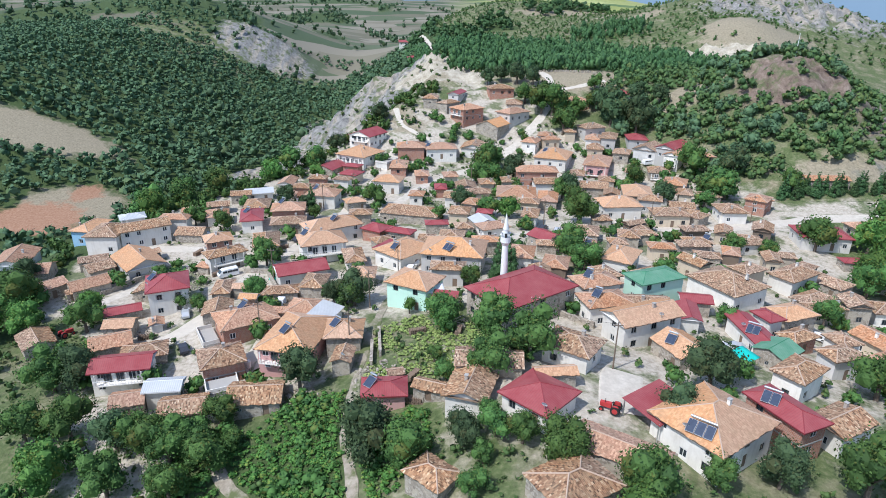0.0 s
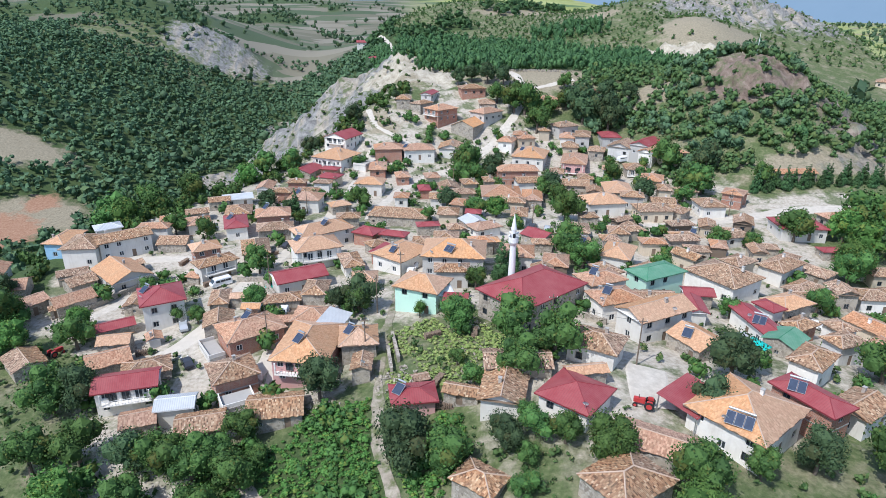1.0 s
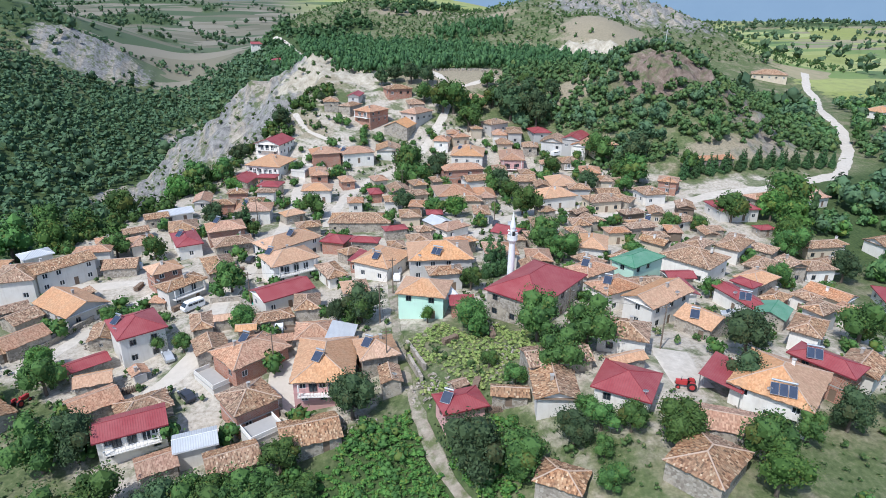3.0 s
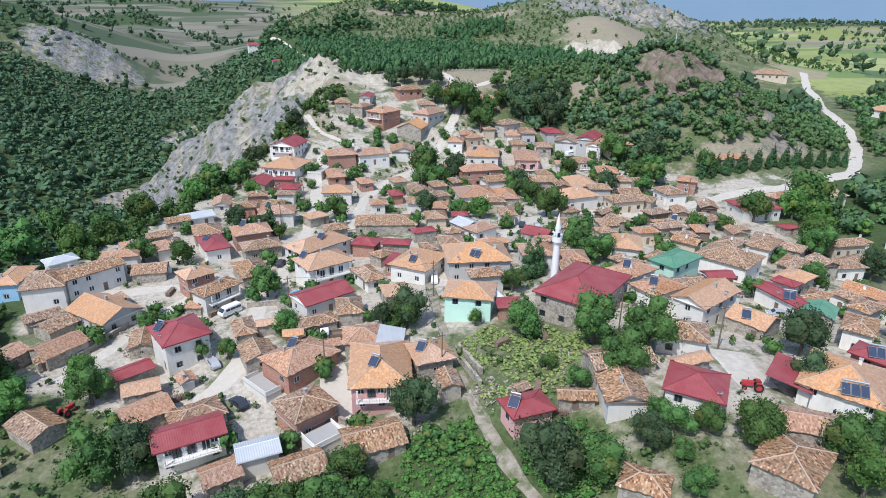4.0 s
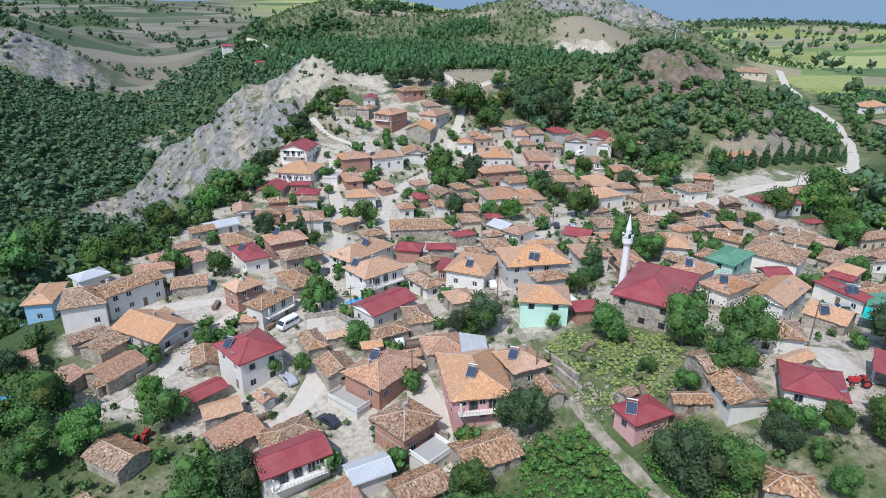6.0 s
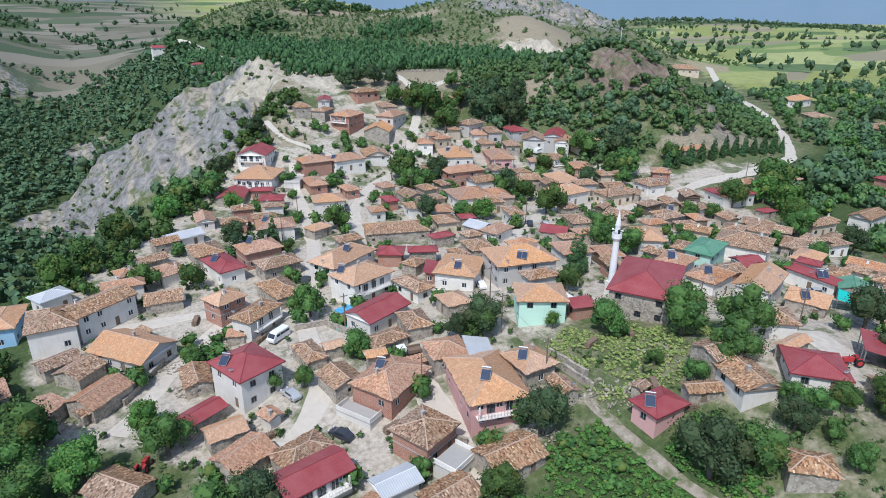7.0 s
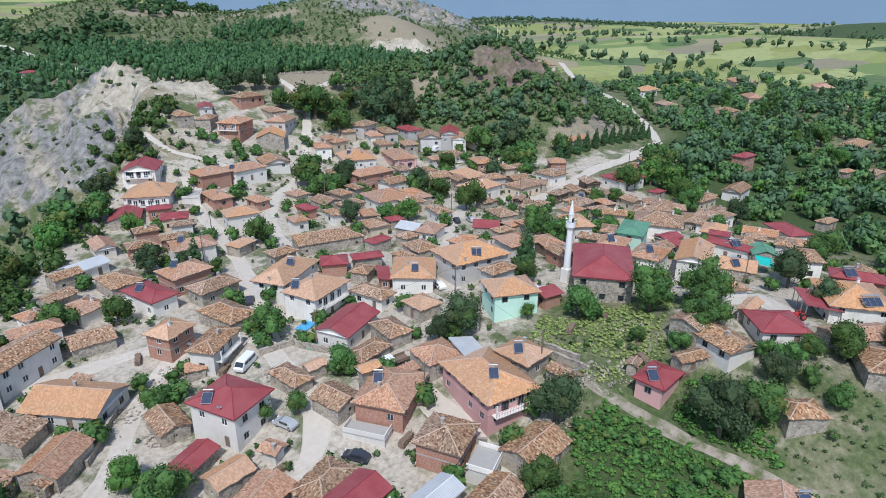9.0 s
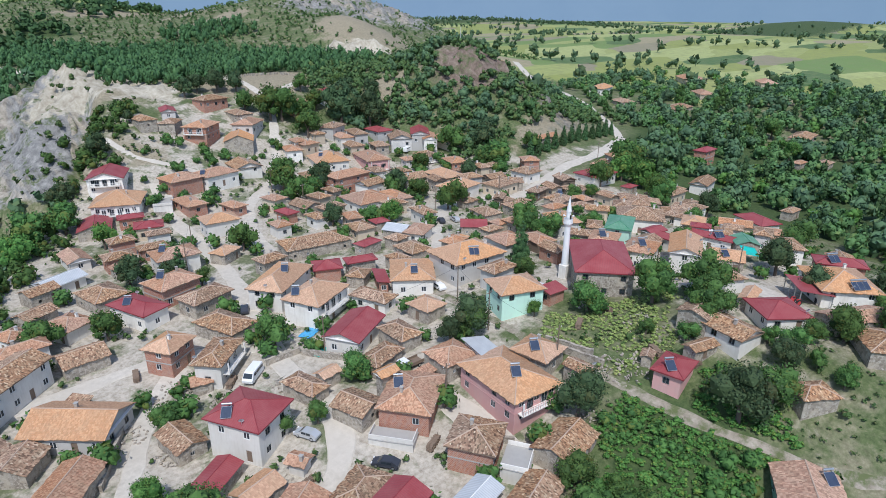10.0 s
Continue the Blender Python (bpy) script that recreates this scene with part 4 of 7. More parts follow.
house(37.7, 256.3, 9.9, 7.0, 66, 3.4, "hip", "clay", "white")
house(45.5, 257.6, 7.9, 7.3, 5, 3.8, "hip", "clay", "cream")
house(45.0, 243.4, 15.4, 13.4, 69, 3.8, "hip", "orange", "white")
house(34.6, 218.6, 15.2, 8.4, -1, 6.1, "hip", "clay", "brick")
house(61.4, 236.8, 17.3, 10.1, 71, 3.8, "hip", "clay", "pink", balcony=True)
house(69.8, 255.7, 12.4, 6.8, 72, 4.6, "hip", "old", "grey")
house(64.2, 265.4, 10.7, 8.0, 21, 3.8, "hip", "old", "grey")
house(80.6, 253.8, 11.1, 8.4, 83, 3.1, "hip", "red", "grey")
house(82.8, 242.8, 12.6, 9.8, 55, 3.8, "gable", "old", "grey")
house(90.4, 238.3, 15.6, 8.1, 47, 4.2, "gable", "red", "grey")
house(90.3, 232.4, 13.6, 6.6, 50, 4.2, "gable", "clay", "white", balcony=True)
house(96.0, 225.5, 8.9, 8.6, 4, 4.6, "hip", "clay", "cream")
house(81.6, 225.0, 9.4, 8.4, 77, 2.4, "hip", "old", "stone", balcony=True)
house(66.5, 201.4, 13.1, 9.9, 79, 3.1, "hip", "orange", "stone")
house(55.7, 184.8, 12.7, 10.2, 5, 4.2, "hip", "orange", "white")
house(82.5, 210.2, 10.1, 8.0, 66, 3.1, "hip", "clay", "brick")
house(74.2, 197.9, 7.3, 4.5, 70, 3.1, "hip", "old", "white")
house(69.1, 176.9, 11.3, 8.3, -1, 3.8, "hip", "old", "cream")
house(77.3, 178.2, 6.2, 4.1, 80, 3.1, "hip", "old", "stone")
house(100.6, 187.1, 7.6, 7.0, 51, 4.6, "hip", "clay", "brick")
house(88.9, 180.9, 8.4, 8.0, -4, 3.8, "hip", "old", "white")
house(105.8, 160.7, 13.6, 10.3, -8, 3.8, "hip", "red", "white")
house(25.0, 197.0, 13.2, 12.7, -6, 3.8, "hip", "clay", "white")
house(35.1, 194.4, 12.1, 6.7, 79, 3.1, "hip", "clay", "stone")
house(26.5, 172.9, 8.6, 5.1, 76, 4.0, "hip", "old", "white")
house(13.3, 177.7, 5.1, 4.8, -11, 2.9, "hip", "red", "stone")
house(12.1, 168.5, 6.9, 6.9, -69, 2.9, "gable", "zinc", "stone")
house(14.4, 162.7, 8.8, 6.2, 23, 3.1, "hip", "clay", "white")
house(2.9, 153.2, 8.1, 6.8, 84, 3.1, "hip", "old", "stone")
house(6.4, 162.9, 5.3, 5.0, 6, 2.9, "hip", "old", "stone")
house(28.1, 154.5, 7.6, 7.3, -48, 2.9, "gable", "red", "stone")
house(27.3, 147.6, 5.5, 4.1, -6, 2.9, "hip", "old", "stone")
house(40.4, 160.1, 8.5, 6.8, 76, 2.9, "hip", "old", "stone")
house(51.2, 157.3, 6.4, 5.9, 77, 3.1, "hip", "old", "stone")
house(36.3, 145.6, 6.9, 6.2, -7, 3.6, "hip", "clay", "stone")
house(14.0, 147.4, 4.7, 3.7, 12, 3.6, "hip", "orange", "stone")
house(68.6, 153.7, 7.5, 5.4, 0, 3.1, "hip", "old", "stone")
house(43.0, 135.2, 10.3, 7.4, 59, 4.5, "hip", "orange", "white")
house(45.4, 119.1, 11.7, 6.9, 22, 5.4, "hip", "green", "mint")
house(62.4, 121.6, 13.1, 11.4, -62, 4.5, "hip", "old", "white")
house(83.2, 132.3, 11.3, 6.9, 31, 4.5, "hip", "old", "white")
house(81.2, 120.4, 8.9, 5.7, 28, 3.6, "hip", "old", "stone")
house(69.8, 109.1, 8.9, 6.4, 18, 4.0, "hip", "orange", "stone")
house(57.4, 99.6, 11.9, 4.8, -87, 3.6, "gable", "red", "white")
house(58.1, 91.8, 6.6, 6.0, 35, 3.1, "gable", "green", "stone")
house(62.8, 104.6, 5.3, 4.0, -70, 4.5, "hip", "red", "white")
house(74.9, 100.0, 5.3, 4.8, -75, 3.6, "hip", "old", "white")
house(36.3, 98.1, 13.3, 7.3, 22, 5.4, "gable2", "orange", "white")
house(40.8, 90.3, 7.6, 7.3, -68, 2.9, "gable", "orange", "stone")
house(21.2, 85.5, 8.6, 7.2, -35, 3.6, "hip", "old", "white")
house(31.6, 106.3, 9.5, 7.1, 13, 4.5, "hip", "clay", "white")
house(32.2, 116.4, 9.4, 6.9, 19, 4.5, "hip", "clay", "white")
house(65.8, 149.5, 8.4, 4.6, 0, 3.6, "hip", "old", "stone")
house(83.4, 154.4, 8.6, 4.9, 9, 3.1, "hip", "old", "white")
house(113.3, 133.7, 10.9, 6.0, -7, 3.8, "hip", "old", "cream")
house(106.7, 124.8, 9.5, 5.2, 8, 3.1, "hip", "old", "white")
house(55.4, 158.5, 7.3, 4.5, 8, 3.1, "hip", "old", "stone")
house(55.2, 166.4, 6.4, 3.5, 27, 3.6, "gable", "old", "timber")
house(89.1, 178.7, 8.1, 5.6, -2, 3.8, "hip", "old", "white")
house(101.4, 187.6, 7.9, 4.3, 15, 3.8, "hip", "clay", "brick")
house(77.5, 175.9, 6.7, 4.5, 40, 3.1, "hip", "old", "stone")
house(140.9, 168.7, 12.5, 6.9, -31, 3.1, "hip", "clay", "stone")
house(271.1, 253.1, 18.6, 10.4, 9, 3.8, "hip", "orange", "white")
house(250.7, 226.5, 13.3, 9.7, 60, 2.4, "hip", "old", "stone")
house(356.8, 229.7, 24.0, 16.2, 38, 3.1, "hip", "clay", "cream")
house(172.5, 145.9, 10.6, 6.0, -4, 6.1, "hip", "red", "brick")
house(137.0, 132.1, 13.4, 7.0, 6, 3.8, "gable", "old", "white")
house(98.8, 120.8, 8.7, 6.9, -9, 3.8, "hip", "old", "white")
house(105.1, 102.2, 12.5, 8.0, 59, 3.1, "hip", "red", "white")
house(120.2, 135.1, 6.4, 4.7, 0, 3.1, "hip", "old", "white")
house(307.5, 200.8, 18.3, 10.1, 39, 2.7, "hip", "clay", "stone")
house(359.4, 179.8, 19.7, 10.8, 29, 3.8, "hip", "clay", "cream")
house(247.8, 126.4, 18.2, 10.0, 3, 3.1, "hip", "old", "stone")
house(202.4, 115.6, 7.1, 4.6, -8, 2.4, "hip", "clay", "stone")
house(207.2, 107.2, 10.8, 6.0, -4, 2.4, "hip", "old", "stone")
house(258.9, 196.8, 21.2, 11.7, 1, 2.4, "hip", "old", "stone")
house(126.7, 98.2, 7.2, 4.1, -8, 3.1, "hip", "old", "stone")
house(106.8, 147.2, 5.9, 4.3, -3, 2.4, "hip", "red", "stone")
house(-114.4, 152.9, 12.8, 9.2, -75, 3.8, "gable", "clay", "white")
house(-102.0, 142.0, 8.1, 7.8, 15, 2.9, "gable", "clay", "stone")
house(-81.5, 108.5, 8.2, 6.2, -48, 2.4, "gable", "old", "stone")
house(-39.9, 115.8, 4.0, 2.8, -5, 4.5, "gable", "orange", "stone")
house(-46.6, 115.3, 6.7, 6.1, -78, 2.6, "gable", "old", "stone")
house(-49.0, 126.0, 7.8, 4.4, -82, 2.4, "hip", "old", "stone")
house(-85.6, 100.2, 2.8, 2.5, 35, 2.4, "gable", "old", "stone")
house(-47.2, 155.7, 11.2, 7.2, -76, 2.9, "hip", "old", "stone")
house(-68.4, 131.2, 7.6, 5.2, -88, 2.4, "gable", "old", "stone")
house(-59.3, 142.4, 3.9, 2.7, -20, 2.2, "shed", "clay", "stone")
house(47.9, 105.8, 7.8, 4.3, 78, 3.3, "gable", "red", "white")
house(63.9, 257.8, 10.8, 6.9, 74, 3.4, "hip", "clay", "white")
house(63.1, 250.3, 10.3, 7.0, 77, 3.4, "hip", "old", "cream")
house(72.6, 244.3, 8.6, 6.9, 68, 3.4, "hip", "old", "stone")
house(44.0, 261.1, 7.7, 6.2, 76, 3.4, "hip", "clay", "grey")
house(55.0, 263.6, 7.2, 5.3, 80, 3.4, "hip", "old", "cream")
house(56.7, 165.7, 5.8, 5.5, 80, 2.5, "hip", "old", "stone")
house(33.0, 149.5, 4.7, 4.5, 85, 3.0, "hip", "clay", "stone")
house(46.4, 150.8, 5.0, 4.9, -1, 3.0, "hip", "old", "stone")
house(67.6, 144.3, 6.6, 4.8, -15, 2.5, "hip", "old", "stone")
house(84.7, 158.7, 6.3, 4.4, -21, 2.5, "hip", "old", "stone")
house(47.8, 173.8, 5.7, 5.3, -0, 2.5, "hip", "old", "stone")
house(60.5, 218.7, 7.0, 6.0, 78, 2.5, "hip", "old", "stone")
house(72.2, 226.3, 6.5, 5.7, 70, 3.0, "hip", "clay", "grey")
house(88.5, 196.0, 7.1, 6.2, -1, 3.0, "hip", "old", "stone")
house(-3.7, 151.7, 5.5, 4.6, 86, 3.0, "hip", "old", "stone")
house(89.1, 148.1, 6.1, 4.4, -15, 2.5, "hip", "old", "stone")
house(66.1, 120.9, 6.6, 4.3, -5, 3.5, "hip", "clay", "stone")
house(107.3, 137.4, 6.8, 4.8, -5, 3.0, "hip", "old", "white")
house(-8.0, 195.9, 6.2, 5.2, 84, 3.5, "hip", "clay", "white")
house(3.2, 193.8, 6.8, 4.8, 87, 3.5, "hip", "old", "white")
house(-50.7, 200.8, 4.9, 3.2, 89, 2.6, "gable", "clay", "stone")
house(-67.8, 200.9, 7.1, 5.5, 14, 3.0, "gable", "old", "stone")
house(-77.9, 181.5, 5.5, 4.8, -73, 3.5, "hip", "clay", "white")
house(81.3, 116.5, 8.3, 4.5, 8, 3.5, "hip", "old", "white")
house(122.4, 167.3, 10.5, 5.8, 6, 3.4, "hip", "clay", "stone")
house(139.7, 163.0, 9.9, 5.5, 4, 3.4, "hip", "clay", "white")
house(33.5, 139.7, 6.6, 4.3, 12, 4.0, "hip", "old", "cream")
house(11.3, 146.9, 6.4, 4.9, 6, 4.0, "hip", "clay", "stone")
house(-85.8, 129.8, 3.2, 3.2, 28, 2.2, "gable", "old", "stone")
house(-76.2, 152.0, 4.1, 3.1, -58, 2.2, "shed", "old", "stone")
house(-44.6, 125.6, 4.1, 3.1, 3, 2.5, "gable", "orange", "stone")
house(-33.6, 113.2, 4.3, 2.3, -2, 2.2, "shed", "clay", "stone")
house(23.4, 212.9, 6.8, 4.4, -89, 3.7, "hip", "old", "stone")
house(52.2, 204.0, 9.9, 7.5, -11, 4.4, "gable", "old", "stone")
house(36.4, 208.7, 9.0, 7.2, 4, 4.4, "gable", "old", "white")
house(92.0, 165.4, 8.3, 5.7, 62, 3.3, "gable", "old", "timber")
house(27.5, 186.7, 7.7, 5.3, -14, 3.7, "hip", "old", "cream")
house(55.9, 81.7, 8.2, 5.5, 36, 4.4, "hip", "old", "white")
house(83.3, 143.1, 6.7, 4.3, 76, 3.7, "gable", "old", "cream")
house(71.6, 163.3, 7.8, 4.9, 6, 3.3, "hip", "old", "timber")
house(-33.6, 223.3, 8.0, 6.8, -22, 3.7, "hip", "red", "cream")
house(35.7, 231.3, 7.4, 5.2, -7, 3.0, "hip", "old", "timber")
house(-34.5, 233.6, 7.4, 4.7, -18, 3.3, "hip", "red", "brick")
house(-0.2, 204.4, 6.9, 4.4, -87, 3.3, "hip", "red", "brick")
house(55.7, 70.2, 7.8, 5.8, 27, 3.7, "gable", "old", "white")
house(-44.3, 215.2, 6.8, 5.1, -6, 4.4, "hip", "old", "brick")
house(93.4, 133.5, 8.0, 6.6, -59, 3.0, "hip", "old", "stone")
house(-1.2, 165.8, 6.8, 4.3, 5, 3.0, "hip", "red", "stone")
house(-39.6, 207.5, 7.4, 4.8, -8, 3.3, "hip", "old", "brick")
house(60.1, 134.0, 7.1, 4.9, -59, 4.4, "gable", "old", "cream")
house(66.1, 99.5, 6.8, 4.4, 24, 3.3, "hip", "old", "brick")
house(9.8, 185.7, 7.1, 4.8, 71, 3.7, "hip", "clay", "stone")
house(75.8, 185.5, 7.8, 6.4, -11, 3.3, "gable", "old", "stone")
house(80.5, 195.6, 7.5, 4.9, 74, 4.4, "hip", "old", "cream")
house(50.0, 220.5, 7.8, 5.5, 75, 4.4, "hip", "old", "white")
house(56.4, 146.4, 6.8, 5.0, -6, 3.7, "hip", "clay", "cream")
house(5.7, 177.3, 7.7, 6.5, 81, 3.3, "hip", "old", "cream")
house(71.8, 132.0, 7.6, 5.6, 27, 4.4, "hip", "old", "cream")
house(26.9, 132.1, 8.0, 6.2, 73, 3.0, "hip", "clay", "timber")
house(90.4, 140.4, 6.8, 4.5, 36, 3.0, "hip", "old", "stone")
house(90.4, 120.0, 6.6, 5.6, 81, 4.4, "gable", "old", "stone")
house(84.2, 102.4, 9.2, 6.5, -71, 3.7, "gable", "clay", "cream")
house(15.9, 210.1, 7.1, 5.7, -85, 3.7, "hip", "old", "cream")
house(74.9, 147.1, 6.6, 4.5, 68, 3.0, "hip", "clay", "timber")
house(79.3, 162.2, 7.5, 4.9, 66, 3.3, "gable", "old", "cream")
house(-24.1, 175.8, 7.1, 5.2, 4, 3.7, "hip", "old", "stone")
house(12.4, 199.1, 8.4, 5.7, 3, 3.3, "hip", "old", "cream")
house(8.6, 207.3, 8.9, 7.2, -86, 3.0, "gable", "old", "stone")
house(67.0, 189.1, 7.7, 6.3, -17, 4.4, "hip", "old", "grey")
house(21.5, 123.4, 7.3, 5.1, 77, 3.3, "gable", "old", "brick")
house(68.2, 90.5, 6.9, 4.8, 16, 4.4, "hip", "old", "grey")
house(56.2, 195.2, 6.8, 5.4, 75, 4.4, "gable", "old", "stone")
house(-48.4, 206.7, 7.5, 5.7, -6, 3.7, "hip", "old", "brick")
house(41.3, 110.1, 8.5, 5.6, -5, 3.0, "gable", "old", "brick")
house(1.7, 125.1, 8.0, 5.1, -4, 4.4, "hip", "old", "grey")
house(28.3, 232.9, 8.9, 5.7, 75, 3.7, "hip", "old", "cream")
house(36.8, 125.5, 7.0, 4.8, -68, 3.3, "hip", "old", "stone")
house(-35.2, 213.2, 6.5, 4.4, -15, 4.4, "hip", "old", "white")
house(-41.8, 84.1, 7.7, 5.8, 12, 3.3, "gable", "old", "stone")
house(52.1, 112.9, 6.5, 4.7, -11, 3.3, "gable", "red", "stone")
house(79.2, 92.1, 7.2, 6.0, -69, 3.7, "hip", "clay", "white")
house(46.7, 127.1, 6.6, 4.2, 28, 3.3, "hip", "old", "stone")
house(3.2, 216.4, 7.2, 5.5, -82, 4.4, "hip", "clay", "cream")


def terrace(x, y, w, d, yaw, height, material, label):
    """A raised slab on walls with a low parapet round three sides."""
    base = float(ground(x, y))
    ob = thing("terrace", x, y, base, yaw, label, "terrace")
    part("masonry", boxed(-w / 2, w / 2, -d / 2, d / 2, -1.5, height - 0.15), material, ob)
    part("slab", boxed(-w / 2 - 0.12, w / 2 + 0.12, -d / 2 - 0.12, d / 2 + 0.12, height - 0.148, height, bevel=0.02), CONCRETE, ob)
    for x0, x1, y0, y1 in ((-w / 2, w / 2, -d / 2, -d / 2 + 0.14), (-w / 2, -w / 2 + 0.14, -d / 2 + 0.142, d / 2), (w / 2 - 0.14, w / 2, -d / 2 + 0.142, d / 2)):
        part("parapet", boxed(x0, x1, y0, y1, height + 0.002, height + 0.75, bevel=0.02), WALL["white"], ob)
    return ob


def mosque(x, y, w, d, yaw, eave):
    home = house(x, y, w, d, yaw, eave, "hip", "red", "stone", pitch=0.42)
    home.name = "mosque"
    tagged(home, "stone mosque with a broad dark red sheet metal roof", "mosque", "places of worship")
    return home


def minaret(x, y, top):
    base = float(ground(x, y))
    ob = thing("minaret", x, y, base, 0, "slender white minaret with balcony and pointed cap beside the mosque", "minaret")
    H = top - base
    part("foot", boxed(-0.95, 0.95, -0.95, 0.95, -0.5, 3.2, bevel=0.12), WALL["white"], ob)
    part("shaft", rod(bmesh.new(), (0, 0, 3.1), (0, 0, H * 0.68), 0.78, 0.6, 16), WHITE, ob)
    part("corbel", rod(bmesh.new(), (0, 0, H * 0.635), (0, 0, H * 0.675), 0.62, 1.0, 16), WHITE, ob)
    bal = part("balcony", rod(bmesh.new(), (0, 0, H * 0.675), (0, 0, H * 0.685), 1.04, 1.04, 16), WHITE, ob)
    bm = bmesh.new()
    bmesh.ops.create_cone(bm, cap_ends=False, segments=16, radius1=1.02, radius2=1.02, depth=0.9, matrix=Matrix.Translation((0, 0, H * 0.685 + 0.45)))
    bmesh.ops.solidify(bm, geom=list(bm.faces), thickness=0.09)
    part("parapet", bm, WHITE, bal)
    part("upper_shaft", rod(bmesh.new(), (0, 0, H * 0.67), (0, 0, H * 0.82), 0.52, 0.5, 16), WHITE, ob)
    # black slab on the shaft paints the shade of an opening
    part("doorway", boxed(-0.26, 0.26, -0.57, -0.4, H * 0.69, H * 0.69 + 1.6), SHADE_BLACK, ob)
    part("cap", rod(bmesh.new(), (0, 0, H * 0.815), (0, 0, H * 0.985), 0.6, 0.05, 16), WHITE, ob, "pale pointed cap")
    part("finial", rod(bmesh.new(), (0, 0, H * 0.98), (0, 0, H), 0.05, 0.02, 6), STEEL, ob)
    for k in range(4):
        a = k * math.tau / 4 + 0.5
        horn = rod(bmesh.new(), (0.6 * math.cos(a), 0.6 * math.sin(a), H * 0.76), (1.15 * math.cos(a), 1.15 * math.sin(a), H * 0.765), 0.06, 0.24, 8)
        part("loudspeaker", horn, WHITE, ob)
    return ob


def carport(x, y, w, d, yaw, eave):
    base = float(ground(x, y))
    STANDS.append((x, y, 0.5 * math.hypot(w, d)))
    ob = thing("carport", x, y, base, yaw, "open carport with a dark red sheet roof on thin posts", "carport")
    verts, faces, uvs = [], [], []
    roof_plane(verts, faces, uvs, (-w / 2, -d / 2, eave), (w / 2, -d / 2, eave), (w / 2, d / 2, eave + 0.8), (-w / 2, d / 2, eave + 0.8), 2, 0, random.Random(1))
    r = put("roof", mesh_of("roof", verts, faces, SHEET_RED, uvs), ob)
    r.modifiers.new("thickness", "SOLIDIFY").thickness = 0.08
    for sx in (-1, -0.33, 0.33, 1):
        for sy in (-1, 1):
            part("post", boxed(sx * (w / 2 - 0.3) - 0.07, sx * (w / 2 - 0.3) + 0.07, sy * (d / 2 - 0.3) - 0.07, sy * (d / 2 - 0.3) + 0.07, -0.8, eave + (0.7 if sy > 0 else 0.05)), STEEL, ob)
    return ob


carport(30.5, 71.2, 8.2, 6.4, 35, 2.9)
mosque(15.8, 108.3, 18.9, 12.5, 36, 5.8)
minaret(13.0, 115.3, 31.8)
terrace(-37.6, 90.2, 5.4, 4.0, 25, 2.3, WALL["white"], "white walled terrace in front of a brick house")
terrace(-46.2, 107.4, 7.0, 3.0, -59, 1.1, WALL["white"], "pale concrete terrace along the front of a house")
terrace(-21.5, 240.5, 9.0, 5.5, 62, 1.4, WALL["white"], "pale concrete terrace beside an orange-roofed house")



# ---- trees ----
ICO = bmesh.new()
bmesh.ops.create_icosphere(ICO, subdivisions=1, radius=1)
ICO_V = np.array([v.co for v in ICO.verts])
ICO_F = np.array([[v.index for v in f.verts] for f in ICO.faces])
ICO.free()


def leaf_cloud(rng, centres, radii, per_area, size, flat=0.55):
    """Leaf sprays lying over the lobes of a crown: four corners for each."""
    out = []
    for c, r in zip(centres, radii):
        k = max(6, int(per_area * r * r))
        n = rng.normal(size=(k, 3))
        n /= np.linalg.norm(n, axis=1)[:, None]
        n = n[n[:, 2] > -0.75]
        k = len(n)
        p = c + n * r * rng.uniform(0.72, 1.2, (k, 1))
        m = n + rng.normal(size=(k, 3)) * flat
        m /= np.linalg.norm(m, axis=1)[:, None]
        t = np.cross(m, rng.normal(size=(k, 3)))
        t /= np.linalg.norm(t, axis=1)[:, None]
        b = np.cross(m, t)
        s = size * rng.uniform(0.6, 1.3, (k, 1))
        out.append(np.stack([p - t * s * 0.6, p + b * s * 0.42, p + t * s * 0.75, p - b * s * 0.42], 1))
    return np.concatenate(out)


def crown_shape(rng, kind, lobes):
    """Lobe centres and radii of a crown one metre wide standing on z = 0."""
    cs, rs = [], []
    if kind == "conifer":
        for k in range(lobes):
            h = 0.12 + 2.0 * k / lobes
            r = 0.46 * (1 - h / 2.25) + 0.03
            for a in range(4 if r > 0.2 else 2):
                t = rng.uniform(0, 6.28)
                cs.append((math.cos(t) * r * 0.6, math.sin(t) * r * 0.6, h))
                rs.append(r * 0.5 + 0.02)
    else:
        tall = {"poplar": 2.4, "dark": 1.0}.get(kind, 0.86)
        for k in range(lobes):
            v = rng.normal(size=3)
            v /= np.linalg.norm(v)
            q = rng.uniform(0.12, 0.33) if kind != "poplar" else rng.uniform(0.05, 0.3)
            v[2] = v[2] if v[2] > -0.6 else -v[2]
            cs.append((v[0] * q, v[1] * q, (0.18 if kind == "poplar" else 0.08) + tall * 0.42 + v[2] * q * tall * 1.15))
            rs.append(rng.uniform(0.10, 0.25))
    return np.array(cs), np.array(rs)


TREES = {}
TREE_WORDS = {"mid": "broadleaf tree with a full green crown", "dark": "old dense dark green broadleaf tree", "bright": "leafy tree with a fresh light green crown", "conifer": "tall dark narrow conifer", "poplar": "tall slim light green poplar"}


